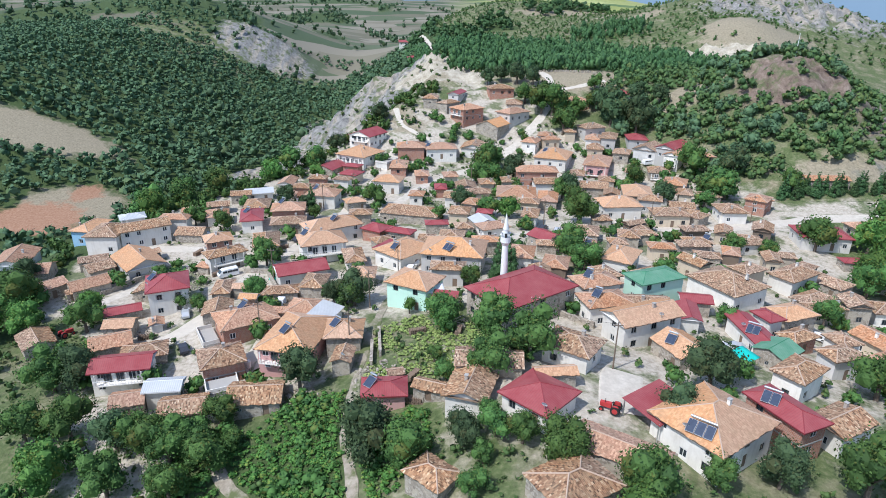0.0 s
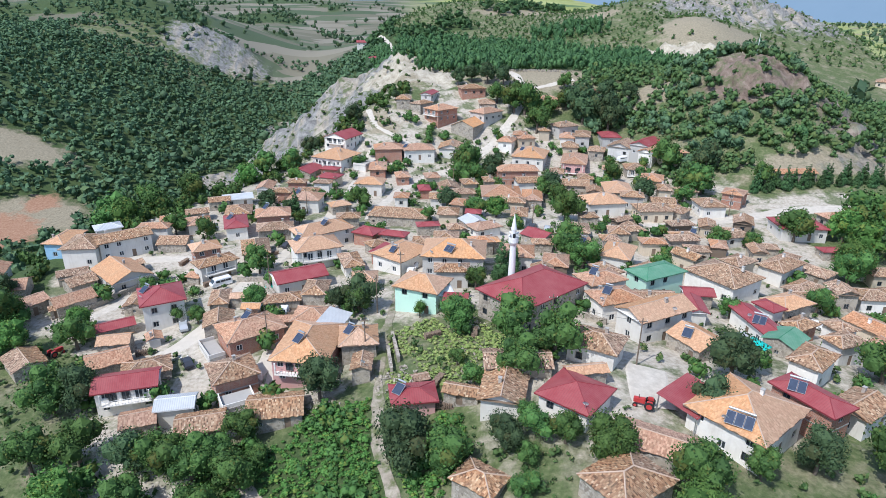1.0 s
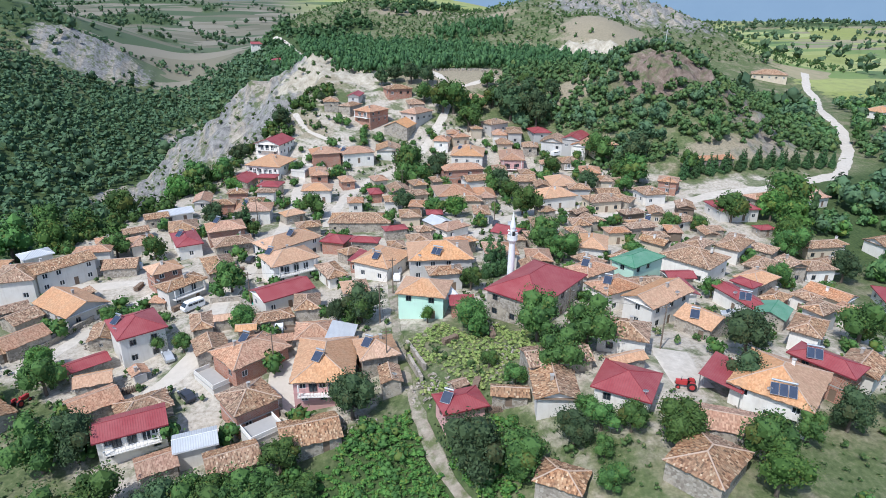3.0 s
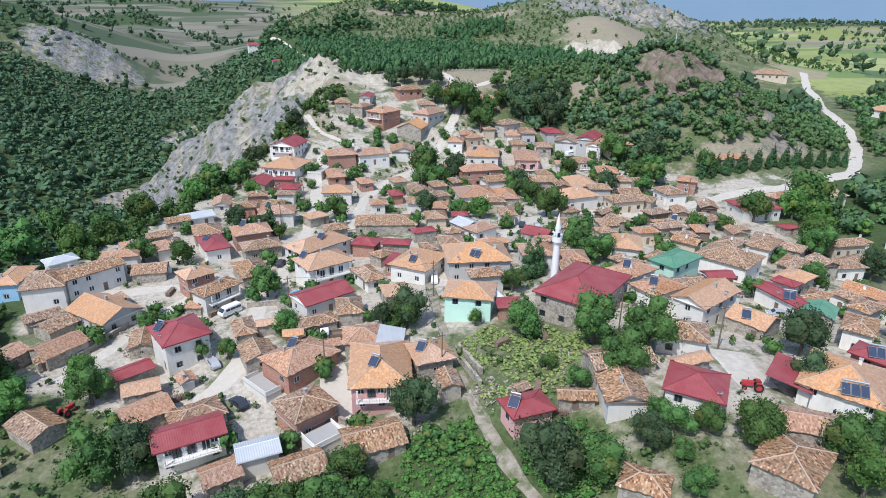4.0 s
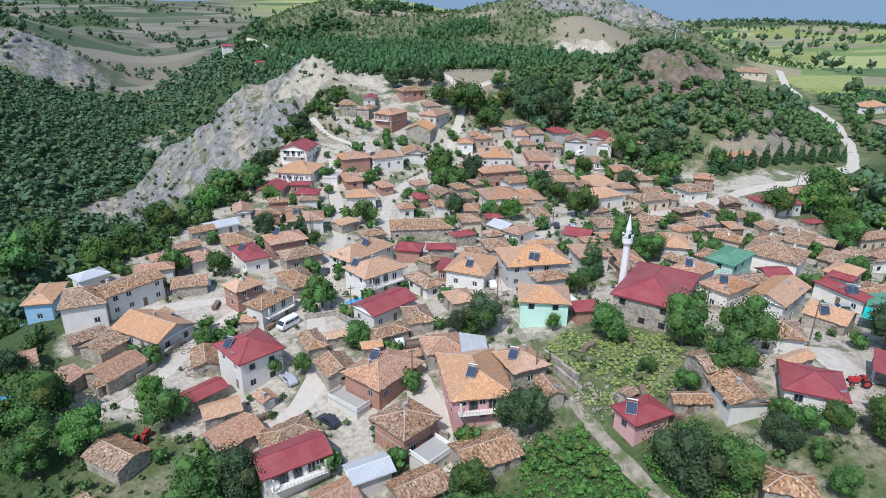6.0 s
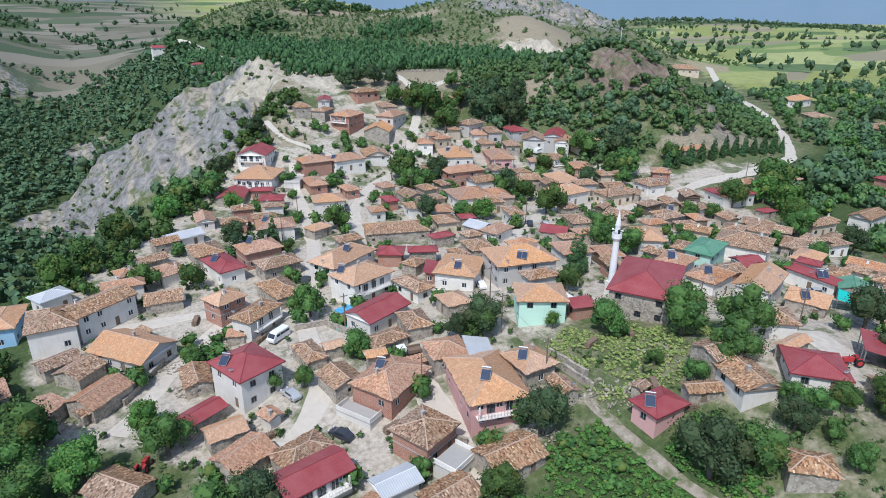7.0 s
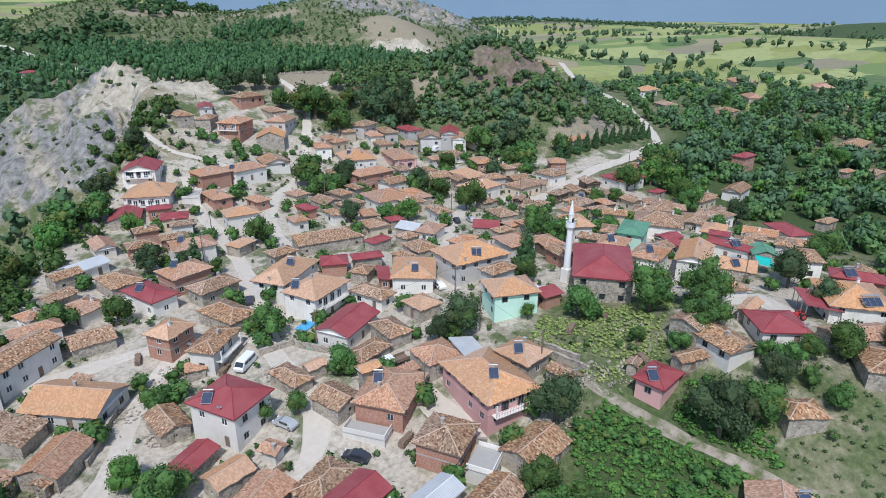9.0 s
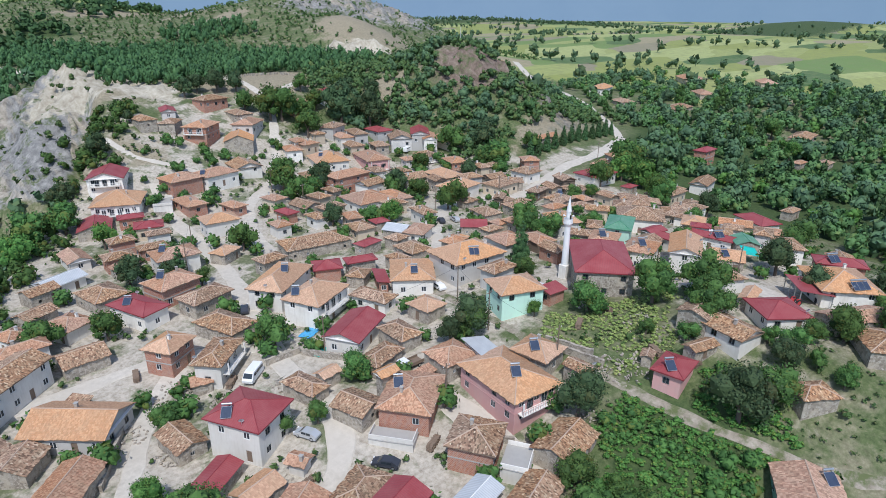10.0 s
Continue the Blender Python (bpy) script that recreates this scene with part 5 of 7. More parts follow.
def tree_template(kind, k, near):
    """A tree ten metres wide, built once for each kind and variant; near ones carry smaller, denser leaves."""
    rng = np.random.default_rng(k * 17 + len(kind))
    cs, rs = crown_shape(rng, kind, 12 if kind == "conifer" else 24)
    cs, rs = cs * 10, rs * 10
    quads = leaf_cloud(rng, cs, rs, {"conifer": 18, "dark": 30}.get(kind, 25) * (1.6 if near else 0.8), {"conifer": 0.6, "dark": 0.47}.get(kind, 0.48) * (0.72 if near else 1.1))
    core_v, core_f = [], []
    for c, r in zip(cs, rs):
        core_f.append(ICO_F + len(core_v) * len(ICO_V))
        core_v.append(ICO_V * r * 0.78 * rng.uniform(0.85, 1.1, (len(ICO_V), 1)) + c)
    nq = len(quads)
    verts = np.concatenate([quads.reshape(-1, 3), *core_v])
    faces = np.arange(nq * 4).reshape(-1, 4).tolist() + (np.concatenate(core_f) + nq * 4).tolist()
    crown = mesh_of("crown", verts.tolist(), faces, LEAF["pine" if kind == "conifer" else kind if kind in LEAF else "mid"])
    bm = bmesh.new()
    rod(bm, (0, 0, -1.0), (0.15, 0.1, 3.2), 0.42, 0.28, 8)
    trunk = bpy.data.meshes.new("trunk")
    for j in range(5):
        a = j * 1.26 + k
        rod(bm, (0.12, 0.08, 2.2 + 0.15 * j), (2.3 * math.cos(a), 2.3 * math.sin(a), 4.6 + 0.3 * j), 0.17, 0.06, 5)
    if kind == "conifer":
        rod(bm, (0.1, 0.1, 2), (0, 0, 19), 0.3, 0.05, 6)
    bm.to_mesh(trunk)
    bm.free()
    trunk.materials.append(BARK)
    return trunk, crown


TREE_SPOTS = []


def tree(kind, x, y, width):
    k = len(TREE_SPOTS) % 3
    key = (kind, k, y < 140)
    if key not in TREES:
        TREES[key] = tree_template(*key)
    trunk, crown = TREES[key]
    rng = random.Random(int(x * 13 + y * 7))
    s = width / 10
    ob = thing("tree", x, y, float(ground(x, y)), 0, TREE_WORDS[kind], "tree", "trees of the village")
    ob.matrix_basis = pose(x, y, float(ground(x, y)), 0, 0, rng.uniform(0, 360)) @ Matrix.Diagonal((s, s, s * rng.uniform(0.9, 1.12), 1))
    put("trunk", trunk, ob)
    put("crown", crown, ob)
    TREE_SPOTS.append((x, y, width / 2))


tree("conifer", 15.9, 128.9, 4.7)
tree("mid", 6.5, 121.6, 6.1)
tree("dark", -23.7, 88.8, 8.8)
tree("dark", -10.1, 69.2, 11.0)
tree("mid", -4.5, 66.6, 9.1)
tree("dark", 3.3, 67.1, 6.1)
tree("mid", 0.7, 102.2, 9.0)
tree("mid", 9.4, 93.0, 10.5)
tree("mid", 14.5, 85.3, 10.5)
tree("mid", -18.6, 115.7, 7.8)
tree("dark", -22.6, 117.3, 5.6)
tree("mid", -44.0, 143.3, 8.5)
tree("mid", 34.3, 134.2, 10.0)
tree("mid", 51.9, 130.2, 6.8)
tree("mid", -56.9, 121.7, 5.1)
tree("mid", -40.4, 122.8, 6.9)
tree("mid", -51.9, 118.7, 4.5)
tree("mid", -74.7, 114.5, 8.7)
tree("mid", -96.1, 127.3, 6.2)
tree("mid", -68.3, 137.1, 5.7)
tree("bright", -6.1, 109.8, 3.8)
tree("mid", 1.0, 82.5, 5.2)
tree("mid", -0.9, 89.2, 3.9)
tree("dark", 41.5, 79.9, 9.7)
tree("mid", 15.9, 61.8, 7.9)
tree("mid", 11.0, 65.6, 5.5)
tree("mid", 7.5, 67.5, 5.9)
tree("mid", 7.0, 71.2, 4.1)
tree("mid", 24.5, 56.0, 8.6)
tree("mid", 67.4, 121.3, 6.2)
tree("mid", 56.3, 106.8, 6.2)
tree("mid", 79.6, 112.9, 7.1)
tree("bright", 104.3, 136.0, 12.2)
tree("mid", 123.9, 157.0, 16.9)
tree("mid", 102.6, 156.5, 11.9)
tree("mid", 78.1, 152.5, 7.2)
tree("mid", 87.1, 151.1, 6.5)
tree("bright", 21.0, 180.9, 8.4)
tree("mid", 42.0, 175.0, 10.7)
tree("mid", 43.7, 192.4, 9.6)
tree("mid", 44.9, 282.0, 15.8)
tree("mid", 60.2, 278.7, 10.6)
tree("mid", 19.6, 219.8, 10.3)
tree("mid", 18.6, 234.5, 8.7)
tree("mid", 94.9, 197.9, 9.9)
tree("mid", 92.1, 204.4, 8.9)
tree("mid", 84.3, 189.1, 8.3)
tree("mid", 116.6, 197.8, 9.3)
tree("bright", -92.1, 188.5, 10.5)
tree("mid", -130.3, 300.4, 17.2)
tree("mid", -135.1, 271.2, 21.0)
tree("mid", -86.4, 198.5, 10.9)
tree("mid", -78.6, 209.9, 11.4)
tree("mid", -74.2, 176.0, 8.1)
tree("mid", -64.2, 171.6, 7.8)
tree("conifer", -41.3, 188.0, 4.4)
tree("mid", -69.7, 94.0, 10.2)
tree("dark", -65.1, 94.7, 9.2)
tree("mid", -46.9, 77.9, 8.1)
tree("mid", -41.1, 75.6, 8.7)
tree("mid", -34.4, 73.4, 8.7)
tree("mid", -66.5, 80.3, 9.0)
tree("mid", -59.5, 81.2, 9.6)
tree("dark", -50.6, 78.3, 8.3)
tree("mid", -43.6, 76.7, 8.8)
tree("mid", -37.6, 77.3, 7.8)
tree("mid", -32.0, 76.6, 4.9)
tree("bright", -58.7, 71.6, 9.2)
tree("mid", -48.5, 70.2, 8.7)
tree("mid", -38.7, 68.8, 8.3)
tree("mid", 52.8, 59.1, 10.3)
tree("mid", 70.3, 82.9, 10.6)
tree("dark", 42.6, 60.4, 7.1)
tree("mid", 34.4, 59.1, 5.7)
tree("bright", 22.2, 51.6, 8.0)
tree("mid", 16.9, 232.1, 13.5)
tree("dark", 26.9, 224.0, 10.3)
tree("mid", -21.5, 193.0, 8.9)
tree("dark", -27.0, 273.4, 9.4)
tree("dark", -50.9, 193.9, 7.7)
tree("bright", -46.1, 222.5, 8.1)
tree("mid", -39.3, 181.3, 5.2)
tree("mid", 14.5, 181.5, 7.8)
tree("mid", 41.1, 201.8, 8.9)
tree("bright", 43.0, 213.8, 4.6)
tree("mid", 92.9, 196.3, 13.5)
tree("mid", 91.9, 220.7, 14.3)
tree("mid", 70.3, 217.9, 9.0)
tree("bright", 117.0, 146.3, 13.2)
tree("bright", 116.1, 155.2, 11.1)
tree("mid", 102.0, 132.7, 11.2)
tree("dark", 105.9, 118.1, 9.1)
tree("poplar", 260.8, 172.6, 6.9)
tree("poplar", 250.2, 171.6, 6.1)
tree("poplar", 217.8, 219.9, 4.6)
tree("poplar", 102.4, 220.5, 2.9)
tree("poplar", 320.6, 133.0, 7.0)
tree("bright", 225.8, 146.3, 9.3)
tree("bright", 211.9, 121.8, 9.9)
tree("mid", 239.3, 138.5, 12.8)
tree("poplar", 263.3, 197.4, 7.9)
tree("mid", 43.9, 130.5, 4.4)
tree("mid", -93.7, 126.6, 8.6)
tree("bright", -77.2, 121.9, 6.5)
tree("mid", 5.7, 63.3, 3.6)
tree("mid", 4.1, 58.8, 5.0)
tree("mid", -35.3, 82.0, 7.4)
tree("mid", 7.5, 81.2, 9.0)
tree("dark", 33.4, 70.4, 7.8)
tree("conifer", 13.2, 128.0, 4.7)
tree("mid", 6.4, 123.8, 4.0)
tree("dark", -18.1, 116.3, 9.3)
tree("mid", 31.9, 139.6, 10.8)
tree("mid", 13.5, 217.2, 10.3)
tree("dark", 6.4, 190.8, 8.2)
tree("mid", 20.7, 237.4, 9.4)
tree("mid", -0.9, 176.8, 6.1)
tree("dark", 43.2, 202.4, 9.9)
tree("mid", 41.5, 176.5, 8.0)
tree("dark", 73.9, 195.4, 9.2)
tree("mid", 89.5, 199.0, 10.6)
tree("dark", -43.5, 188.6, 6.1)
tree("dark", 103.2, 213.1, 13.7)
tree("dark", 22.0, 309.5, 8.5)
tree("dark", 29.0, 312.5, 9.5)
tree("dark", 36.5, 309.0, 10.5)
tree("dark", 44.0, 306.0, 9.5)
tree("mid", 38.5, 290.5, 11.0)
tree("mid", 72.0, 298.0, 9.0)
tree("dark", 88.0, 284.0, 11.0)
tree("dark", 96.0, 276.0, 10.0)
tree("mid", 90.0, 294.0, 8.0)
tree("mid", 49.6, 280.6, 17.7)
tree("mid", 52.3, 266.5, 13.5)
tree("dark", 73.7, 270.6, 18.1)
tree("dark", 82.4, 261.4, 15.5)
tree("mid", 69.2, 282.8, 11.9)
tree("dark", -8.5, 292.0, 5.5)
tree("mid", -50.2, 239.4, 11.2)
tree("mid", -59.2, 238.0, 12.9)
tree("dark", -44.8, 258.6, 9.2)
tree("bright", -65.4, 230.0, 10.6)
tree("mid", -94.2, 123.1, 12.3)
tree("bright", -86.0, 112.9, 9.1)
tree("mid", -93.7, 111.3, 9.7)
tree("dark", -101.9, 138.7, 7.9)
tree("mid", -94.9, 121.5, 9.6)


# ---- woods and scrub, too many to count ----
STANDS_XY = np.array([s[:2] for s in STANDS])
STANDS_R = np.array([s[2] for s in STANDS])


def free(x, y, gap):
    keep = np.ones(len(x), bool)
    for (sx, sy), r in zip(STANDS_XY, STANDS_R):
        keep &= (x - sx) ** 2 + (y - sy) ** 2 > (r + gap) ** 2
    for pts, width in ROAD_LINES:
        for (ax, ay), (bx, by) in zip(pts, pts[1:]):
            dx, dy = bx - ax, by - ay
            t = np.clip(((x - ax) * dx + (y - ay) * dy) / (dx * dx + dy * dy), 0, 1)
            keep &= np.hypot(x - ax - t * dx, y - ay - t * dy) > width / 2 + gap
    return keep


def wood(name, label, bounds, spacing, chance, size, material, lobes=4, per=10, leaf=0.22, kind="mid", gap=1.5, seed=1, tall=1.0, category="trees", core_size=0.8):
    """Many trees in one mesh: a jittered grid over bounds, kept where chance(x, y) says."""
    rng = np.random.default_rng(seed)
    x0, x1, y0, y1 = bounds
    x, y = [v.ravel() for v in np.meshgrid(np.arange(x0, x1, spacing), np.arange(y0, y1, spacing))]
    x = x + rng.uniform(-0.75, 0.75, len(x)) * spacing
    y = y + rng.uniform(-0.75, 0.75, len(y)) * spacing
    keep = rng.uniform(size=len(x)) < chance(x, y)
    x, y = x[keep], y[keep]
    keep = free(x, y, gap)
    x, y = x[keep], y[keep]
    shapes = []
    for k in range(6):
        cs, rs = crown_shape(rng, kind, lobes)
        rs = rs * (1.25 if lobes < 8 else 1.0)
        quads = leaf_cloud(rng, cs, rs, per / (rs.mean() ** 2), leaf)
        core = np.concatenate([ICO_V * r * core_size * rng.uniform(0.8, 1.15, (12, 1)) + c for c, r in zip(cs, rs)])
        tri = np.concatenate([ICO_F + i * 12 for i in range(len(cs))])
        shapes.append((quads.reshape(-1, 3), core, tri))
    V, Q, T, at = [], [], [], 0
    z = ground(x, y)
    s = rng.uniform(size[0], size[1], len(x))
    pick, spin = rng.integers(0, 6, len(x)), rng.uniform(0, 6.28, len(x))
    for px, py, pz, ps, pk, pa in zip(x, y, z, s, pick, spin):
        q, c, t = shapes[pk]
        ca, sa = math.cos(pa), math.sin(pa)
        v = np.concatenate([q, c])
        w = np.empty_like(v)
        w[:, 0] = (v[:, 0] * ca - v[:, 1] * sa) * ps + px
        w[:, 1] = (v[:, 0] * sa + v[:, 1] * ca) * ps + py
        w[:, 2] = (v[:, 2] - 0.12) * ps * tall + pz
        V.append(w)
        Q.append(np.arange(len(q)).reshape(-1, 4) + at)
        T.append(t + at + len(q))
        at += len(v)
    if not V:
        return None
    V, Q, T = np.concatenate(V), np.concatenate(Q), np.concatenate(T)
    me = bpy.data.meshes.new(name)
    me.vertices.add(len(V))
    me.vertices.foreach_set("co", V.ravel())
    me.loops.add(Q.size + T.size)
    me.loops.foreach_set("vertex_index", np.concatenate([Q.ravel(), T.ravel()]).astype(np.int32))
    me.polygons.add(len(Q) + len(T))
    me.polygons.foreach_set("loop_start", np.concatenate([np.arange(len(Q)) * 4, len(Q) * 4 + np.arange(len(T)) * 3]).astype(np.int32))
    me.update(calc_edges=True)
    me.materials.append(material)
    return tagged(new(name, me), label, category, kind="stuff")


def valley_chance(x, y):
    earth, rock, floor, farm, dry, cut, red = land_cover(x, y)
    edge = np.interp(y, [0, 150, 205, 224, 240, 252, 268, 285, 305, 330, 350], [-95, -105, -80, -66, -55, -46, -33, -21, -11, -4, -2])
    along, off = spur(x, y)
    deep = (x < edge - 20) & (y < 300) | (x < -20) & (y >= 655) & (y < 790) & (np.sin(x / 24 + 1) * np.sin(y / 19 + x / 60) > -0.15) | (x < edge - 20) & (y < 300) | ((x < -70) | (off > 62)) & (y >= 260) & (y < 660) & (x < edge - 12)
    slope = (x < -8) & (x >= -70) & (y > 372) & (y < 700)
    bare = (along > -16) & (along < 103) & (off > -8) & (off < 62 + 3 * np.sin(along / 6))
    return np.where(deep, 1.0, np.where(slope, 0.85, 0.0)) * ~bare * (1 - np.minimum(1, rock * 1.3)) * (dry < 0.5) * (1 - 0.6 * farm) * (red < 0.4)


def bank_chance(x, y):
    edge = np.interp(y, [0, 150, 205, 224, 240, 252, 268, 285, 305, 330, 350], [-95, -105, -80, -66, -55, -46, -33, -21, -11, -4, -2])
    off = x - edge
    along, out = spur(x, y)
    gully = (along > -26) & (along < 8 + 0.12 * (out - 60)) & (out > 46) & (out < 96)
    return np.where(gully, 0.8, 0.0) + ~gully * np.where((off < np.where(y > 250, 3, np.where(y > 175, 9, 5))) & (off > -30) & (y < 292), np.where(y < 215, 0.85 * (y > 100), np.where(off > -15, 0.85, 0.2)), 0.0)


def saddle_chance(x, y):
    return land_cover(x, y)[2] * (x > -30) * (y > 300) * (y < 520) * (x < 145) * 0.95


def upland_chance(x, y):
    return land_cover(x, y)[2] * (x > -30) * (y >= 520) * 0.9


def east_chance(x, y):
    line = 104 + 0.25 * (y - 110)
    verge = (x > 100) & (x < 205) & (y > 162 + 0.2 * (x - 120)) & (y < 215)
    return (~verge * np.where((x > line) & (y < 215 - 0.1 * (x - 150)), 0.8, 0.0) + np.where((x > 205) & (y < 300 - 0.1 * (x - 205)) & (y > 60), 0.55, 0.0)) * step(420, 300, x) * np.where(patchy(x / 3, y / 3) < -0.75, 0.15, 1.0)


def hill_chance(x, y):
    earth, rock, floor, farm, dry, cut, red = land_cover(x, y)
    on = np.maximum(bump(x, y, 215, 450, 110, 120), bump(x, y, 90, 600, 110, 120)) > 0.22
    return on * 0.72 * (y > 320) * (1 - 0.75 * rock) * (1 - 0.85 * dry) * (1 - floor) * (1 - cut) * ~((x > 230) & (y < 380))


def knoll_chance(x, y):
    earth, rock, floor, farm, dry, cut, red = land_cover(x, y)
    return np.where(bump(x, y, 140, 255, 46, 38) > 0.12, 0.95, 0.0) * (1 - 0.85 * rock) * (1 - 0.5 * dry) * (y > 209) * (x > 78) * ~((x > 222) & (y > 225))


def foot_chance(x, y):
    return np.where((bump(x, y, 104, 250, 40, 24) > 0.35) & (x > 66 - 0.2 * (y - 260)) & (bump(x, y, 136, 249, 17, 17) < 0.5), 0.85, 0.0) * ~((x > 95) & (y < 214)) * (land_cover(x, y)[4] < 0.6)


def front_chance(x, y):
    return np.where((y < 70) & (x < -42), 0.75, np.where(y < 47, 0.6, np.where((y < 62) & (x > -9), 0.16, 0.0)))


def green_chance(x, y):
    inside = np.hypot((x - 5) / 110, (y - 160) / 120) < 1.05
    return np.where(inside & (patchy(x, y) > 0.15), np.where(y > 150, 0.5, 0.32), 0.01)


def yard_chance(x, y):
    inside = np.hypot((x - 5) / 105, (y - 165) / 115) < 1.0
    inside &= (bump(x, y, 0, 96, 12, 9) < 0.35) & (bump(x, y, -18, 75, 13, 9) < 0.4)
    return np.where(inside & (patchy(x + 20, y) > 0.0), np.where(y > 195, 0.7, 0.5), np.where(y > 195, 0.15, 0.05))


def weed_chance(x, y):
    return np.where((bump(x, y, 0, 96, 12, 9) > 0.4) & (patchy(x * 2, y * 2) > -0.6), 0.9, 0.0)


def slope_chance(x, y):
    return np.where(bump(x, y, -21, 72, 13, 9) > 0.3, 0.85, 0.0)


def shrub_chance(x, y):
    return np.where(bump(x, y, -20, 74, 12, 9) > 0.35, np.where(patchy(x + 9, y) > -0.35, 0.75, 0.1), 0.0)


def tuft_chance(x, y):
    return np.where((y < 72) | (x < -72), np.where(patchy(x, y + 11) > -0.2, 0.6, 0.08), np.where(bump(x, y, -2, 86, 16, 14) > 0.4, 0.3, 0.0))


def ledge_chance(x, y):
    along, off = spur(x, y)
    rock = land_cover(x, y)[1]
    return np.where(rock > 0.3, np.where(patchy(x / 1.5, y / 1.5) > 0.25, 0.55, 0.1), np.where(off < 5, 0.42, 0.25)) * (along > -40) * (along < 125) * (off < 90) * (off > -30)


def plain_chance(x, y):
    lines = (np.abs(np.sin(x / 85 + y / 240)) < 0.10) | (np.abs(np.sin(y / 70 - x / 300)) < 0.07)
    near = np.where((x > 230) & (x < 460) & (y < 330), 0.10, 0.016)
    return np.where(lines, 0.7, near) * (np.hypot(x, y) > 330) * ((ground(x, y) > 8) | (x < 0)) * ((ground(x, y) < 36) | (y > 800)) + 0.5 * land_cover(x, y)[2] * (y > 640)


wood("wooded_valley", "dense dark green wood filling the valley", (-430, -8, 90, 780), 5.7, valley_chance, (5, 9.5), LEAF["wood"], 2, 5, 0.32, seed=2)
wood("wooded_bank", "trees and bushes along the edge of the plateau", (-170, 0, 40, 340), 4.2, bank_chance, (3.2, 7), LEAF["mid"], 5, 18, 0.15, seed=3)
wood("pine_wood", "young green wood in the saddle of the hill", (-30, 180, 300, 560), 4.1, saddle_chance, (3.4, 7.5), LEAF["pine"], 4, 11, 0.16, seed=4, tall=1.6)
wood("upland_wood", "dark wood on the upper slope behind the hill", (-30, 220, 480, 720), 6.2, upland_chance, (4.5, 12), LEAF["pine"], 3, 8, 0.26, seed=18)
wood("orchard_wood", "thick green trees and orchards below the village", (85, 400, 20, 310), 6.4, east_chance, (4.5, 9.5), LEAF["hazed"], 5, 16, 0.15, gap=3.5, seed=5)
wood("walnut_wood", "broad dark green walnut trees below the village", (85, 400, 20, 310), 11.5, east_chance, (7, 12), LEAF["wood"], 6, 18, 0.14, gap=4.5, seed=15)
wood("light_wood", "fresh light green fruit trees below the village", (85, 400, 20, 310), 13.0, east_chance, (4, 8), LEAF["bright"], 5, 14, 0.16, gap=3.0, seed=16)
wood("poplar_row", "tall slim poplars standing over the orchards", (110, 340, 40, 290), 24.0, east_chance, (3.4, 5.0), LEAF["pine"], 12, 12, 0.16, kind="poplar", gap=3.0, seed=17, tall=1.5)
wood("hill_scrub", "scattered bushes on the hillside", (-30, 420, 320, 740), 4.3, hill_chance, (1.6, 5.0), LEAF["scrub"], 2, 5, 0.27, seed=6, category="bushes")
wood("knoll_scrub", "thick bushes and small trees over the knoll", (70, 240, 205, 330), 3.2, knoll_chance, (2.6, 7.0), LEAF["hazed"], 4, 8, 0.22, seed=26, category="bushes")
wood("hill_foot_trees", "rounded trees at the foot of the hill", (40, 170, 205, 310), 6.0, foot_chance, (5, 9), LEAF["wood"], 6, 20, 0.14, seed=7)
wood("foreground_trees", "trees and shrubs on the slope below the houses", (-110, 70, 20, 75), 4.2, front_chance, (2.2, 5), LEAF["mid"], 8, 18, 0.125, seed=8)
wood("garden_scrub", "weeds and garden bushes between the houses", (-100, 100, 55, 285), 1.95, green_chance, (0.5, 2.4), LEAF["scrub"], 3, 8, 0.26, gap=-0.6, seed=9, category="bushes")
wood("yard_trees", "fruit trees in the yards between the houses", (-95, 95, 70, 275), 5.6, yard_chance, (3, 6.0), LEAF["mid"], 7, 18, 0.13, gap=-1.9, seed=12)
wood("vegetable_garden", "yellow-green weeds and vegetables in a walled garden", (-45, 20, 55, 115), 0.72, weed_chance, (0.8, 1.9), LEAF["weeds"], 2, 18, 0.17, gap=0.2, seed=11, tall=0.5, category="plants", core_size=0.8)
wood("cliff_scrub", "low bushes clinging to the rocky spur", (-130, 40, 260, 440), 4.4, ledge_chance, (1.4, 4.2), LEAF["scrub"], 3, 12, 0.22, seed=14, category="bushes")
wood("nettle_slope", "lush green nettles and weeds on the slope", (-45, 5, 50, 92), 0.85, slope_chance, (1.0, 2.6), LEAF["bright"], 3, 14, 0.17, gap=0.2, seed=13, tall=0.55, category="plants", core_size=0.75)
wood("slope_shrubs", "tall lush green shrubs on the slope below the houses", (-45, 2, 52, 92), 2.6, shrub_chance, (2.0, 4.6), LEAF["mid"], 6, 20, 0.15, gap=0.6, seed=33, tall=0.8, category="bushes")
wood("rough_grass", "tufts of long grass and weeds on open ground", (-110, 70, 38, 120), 1.5, tuft_chance, (0.5, 1.5), LEAF["scrub"], 2, 7, 0.3, gap=0.4, seed=34, tall=0.6, category="plants", core_size=0.5)
wood("plain_trees", "tree rows and single trees on the far plain", (-900, 1900, 150, 1700), 15.0, plain_chance, (7, 15), LEAF["wood"], 2, 5, 0.32, seed=10)


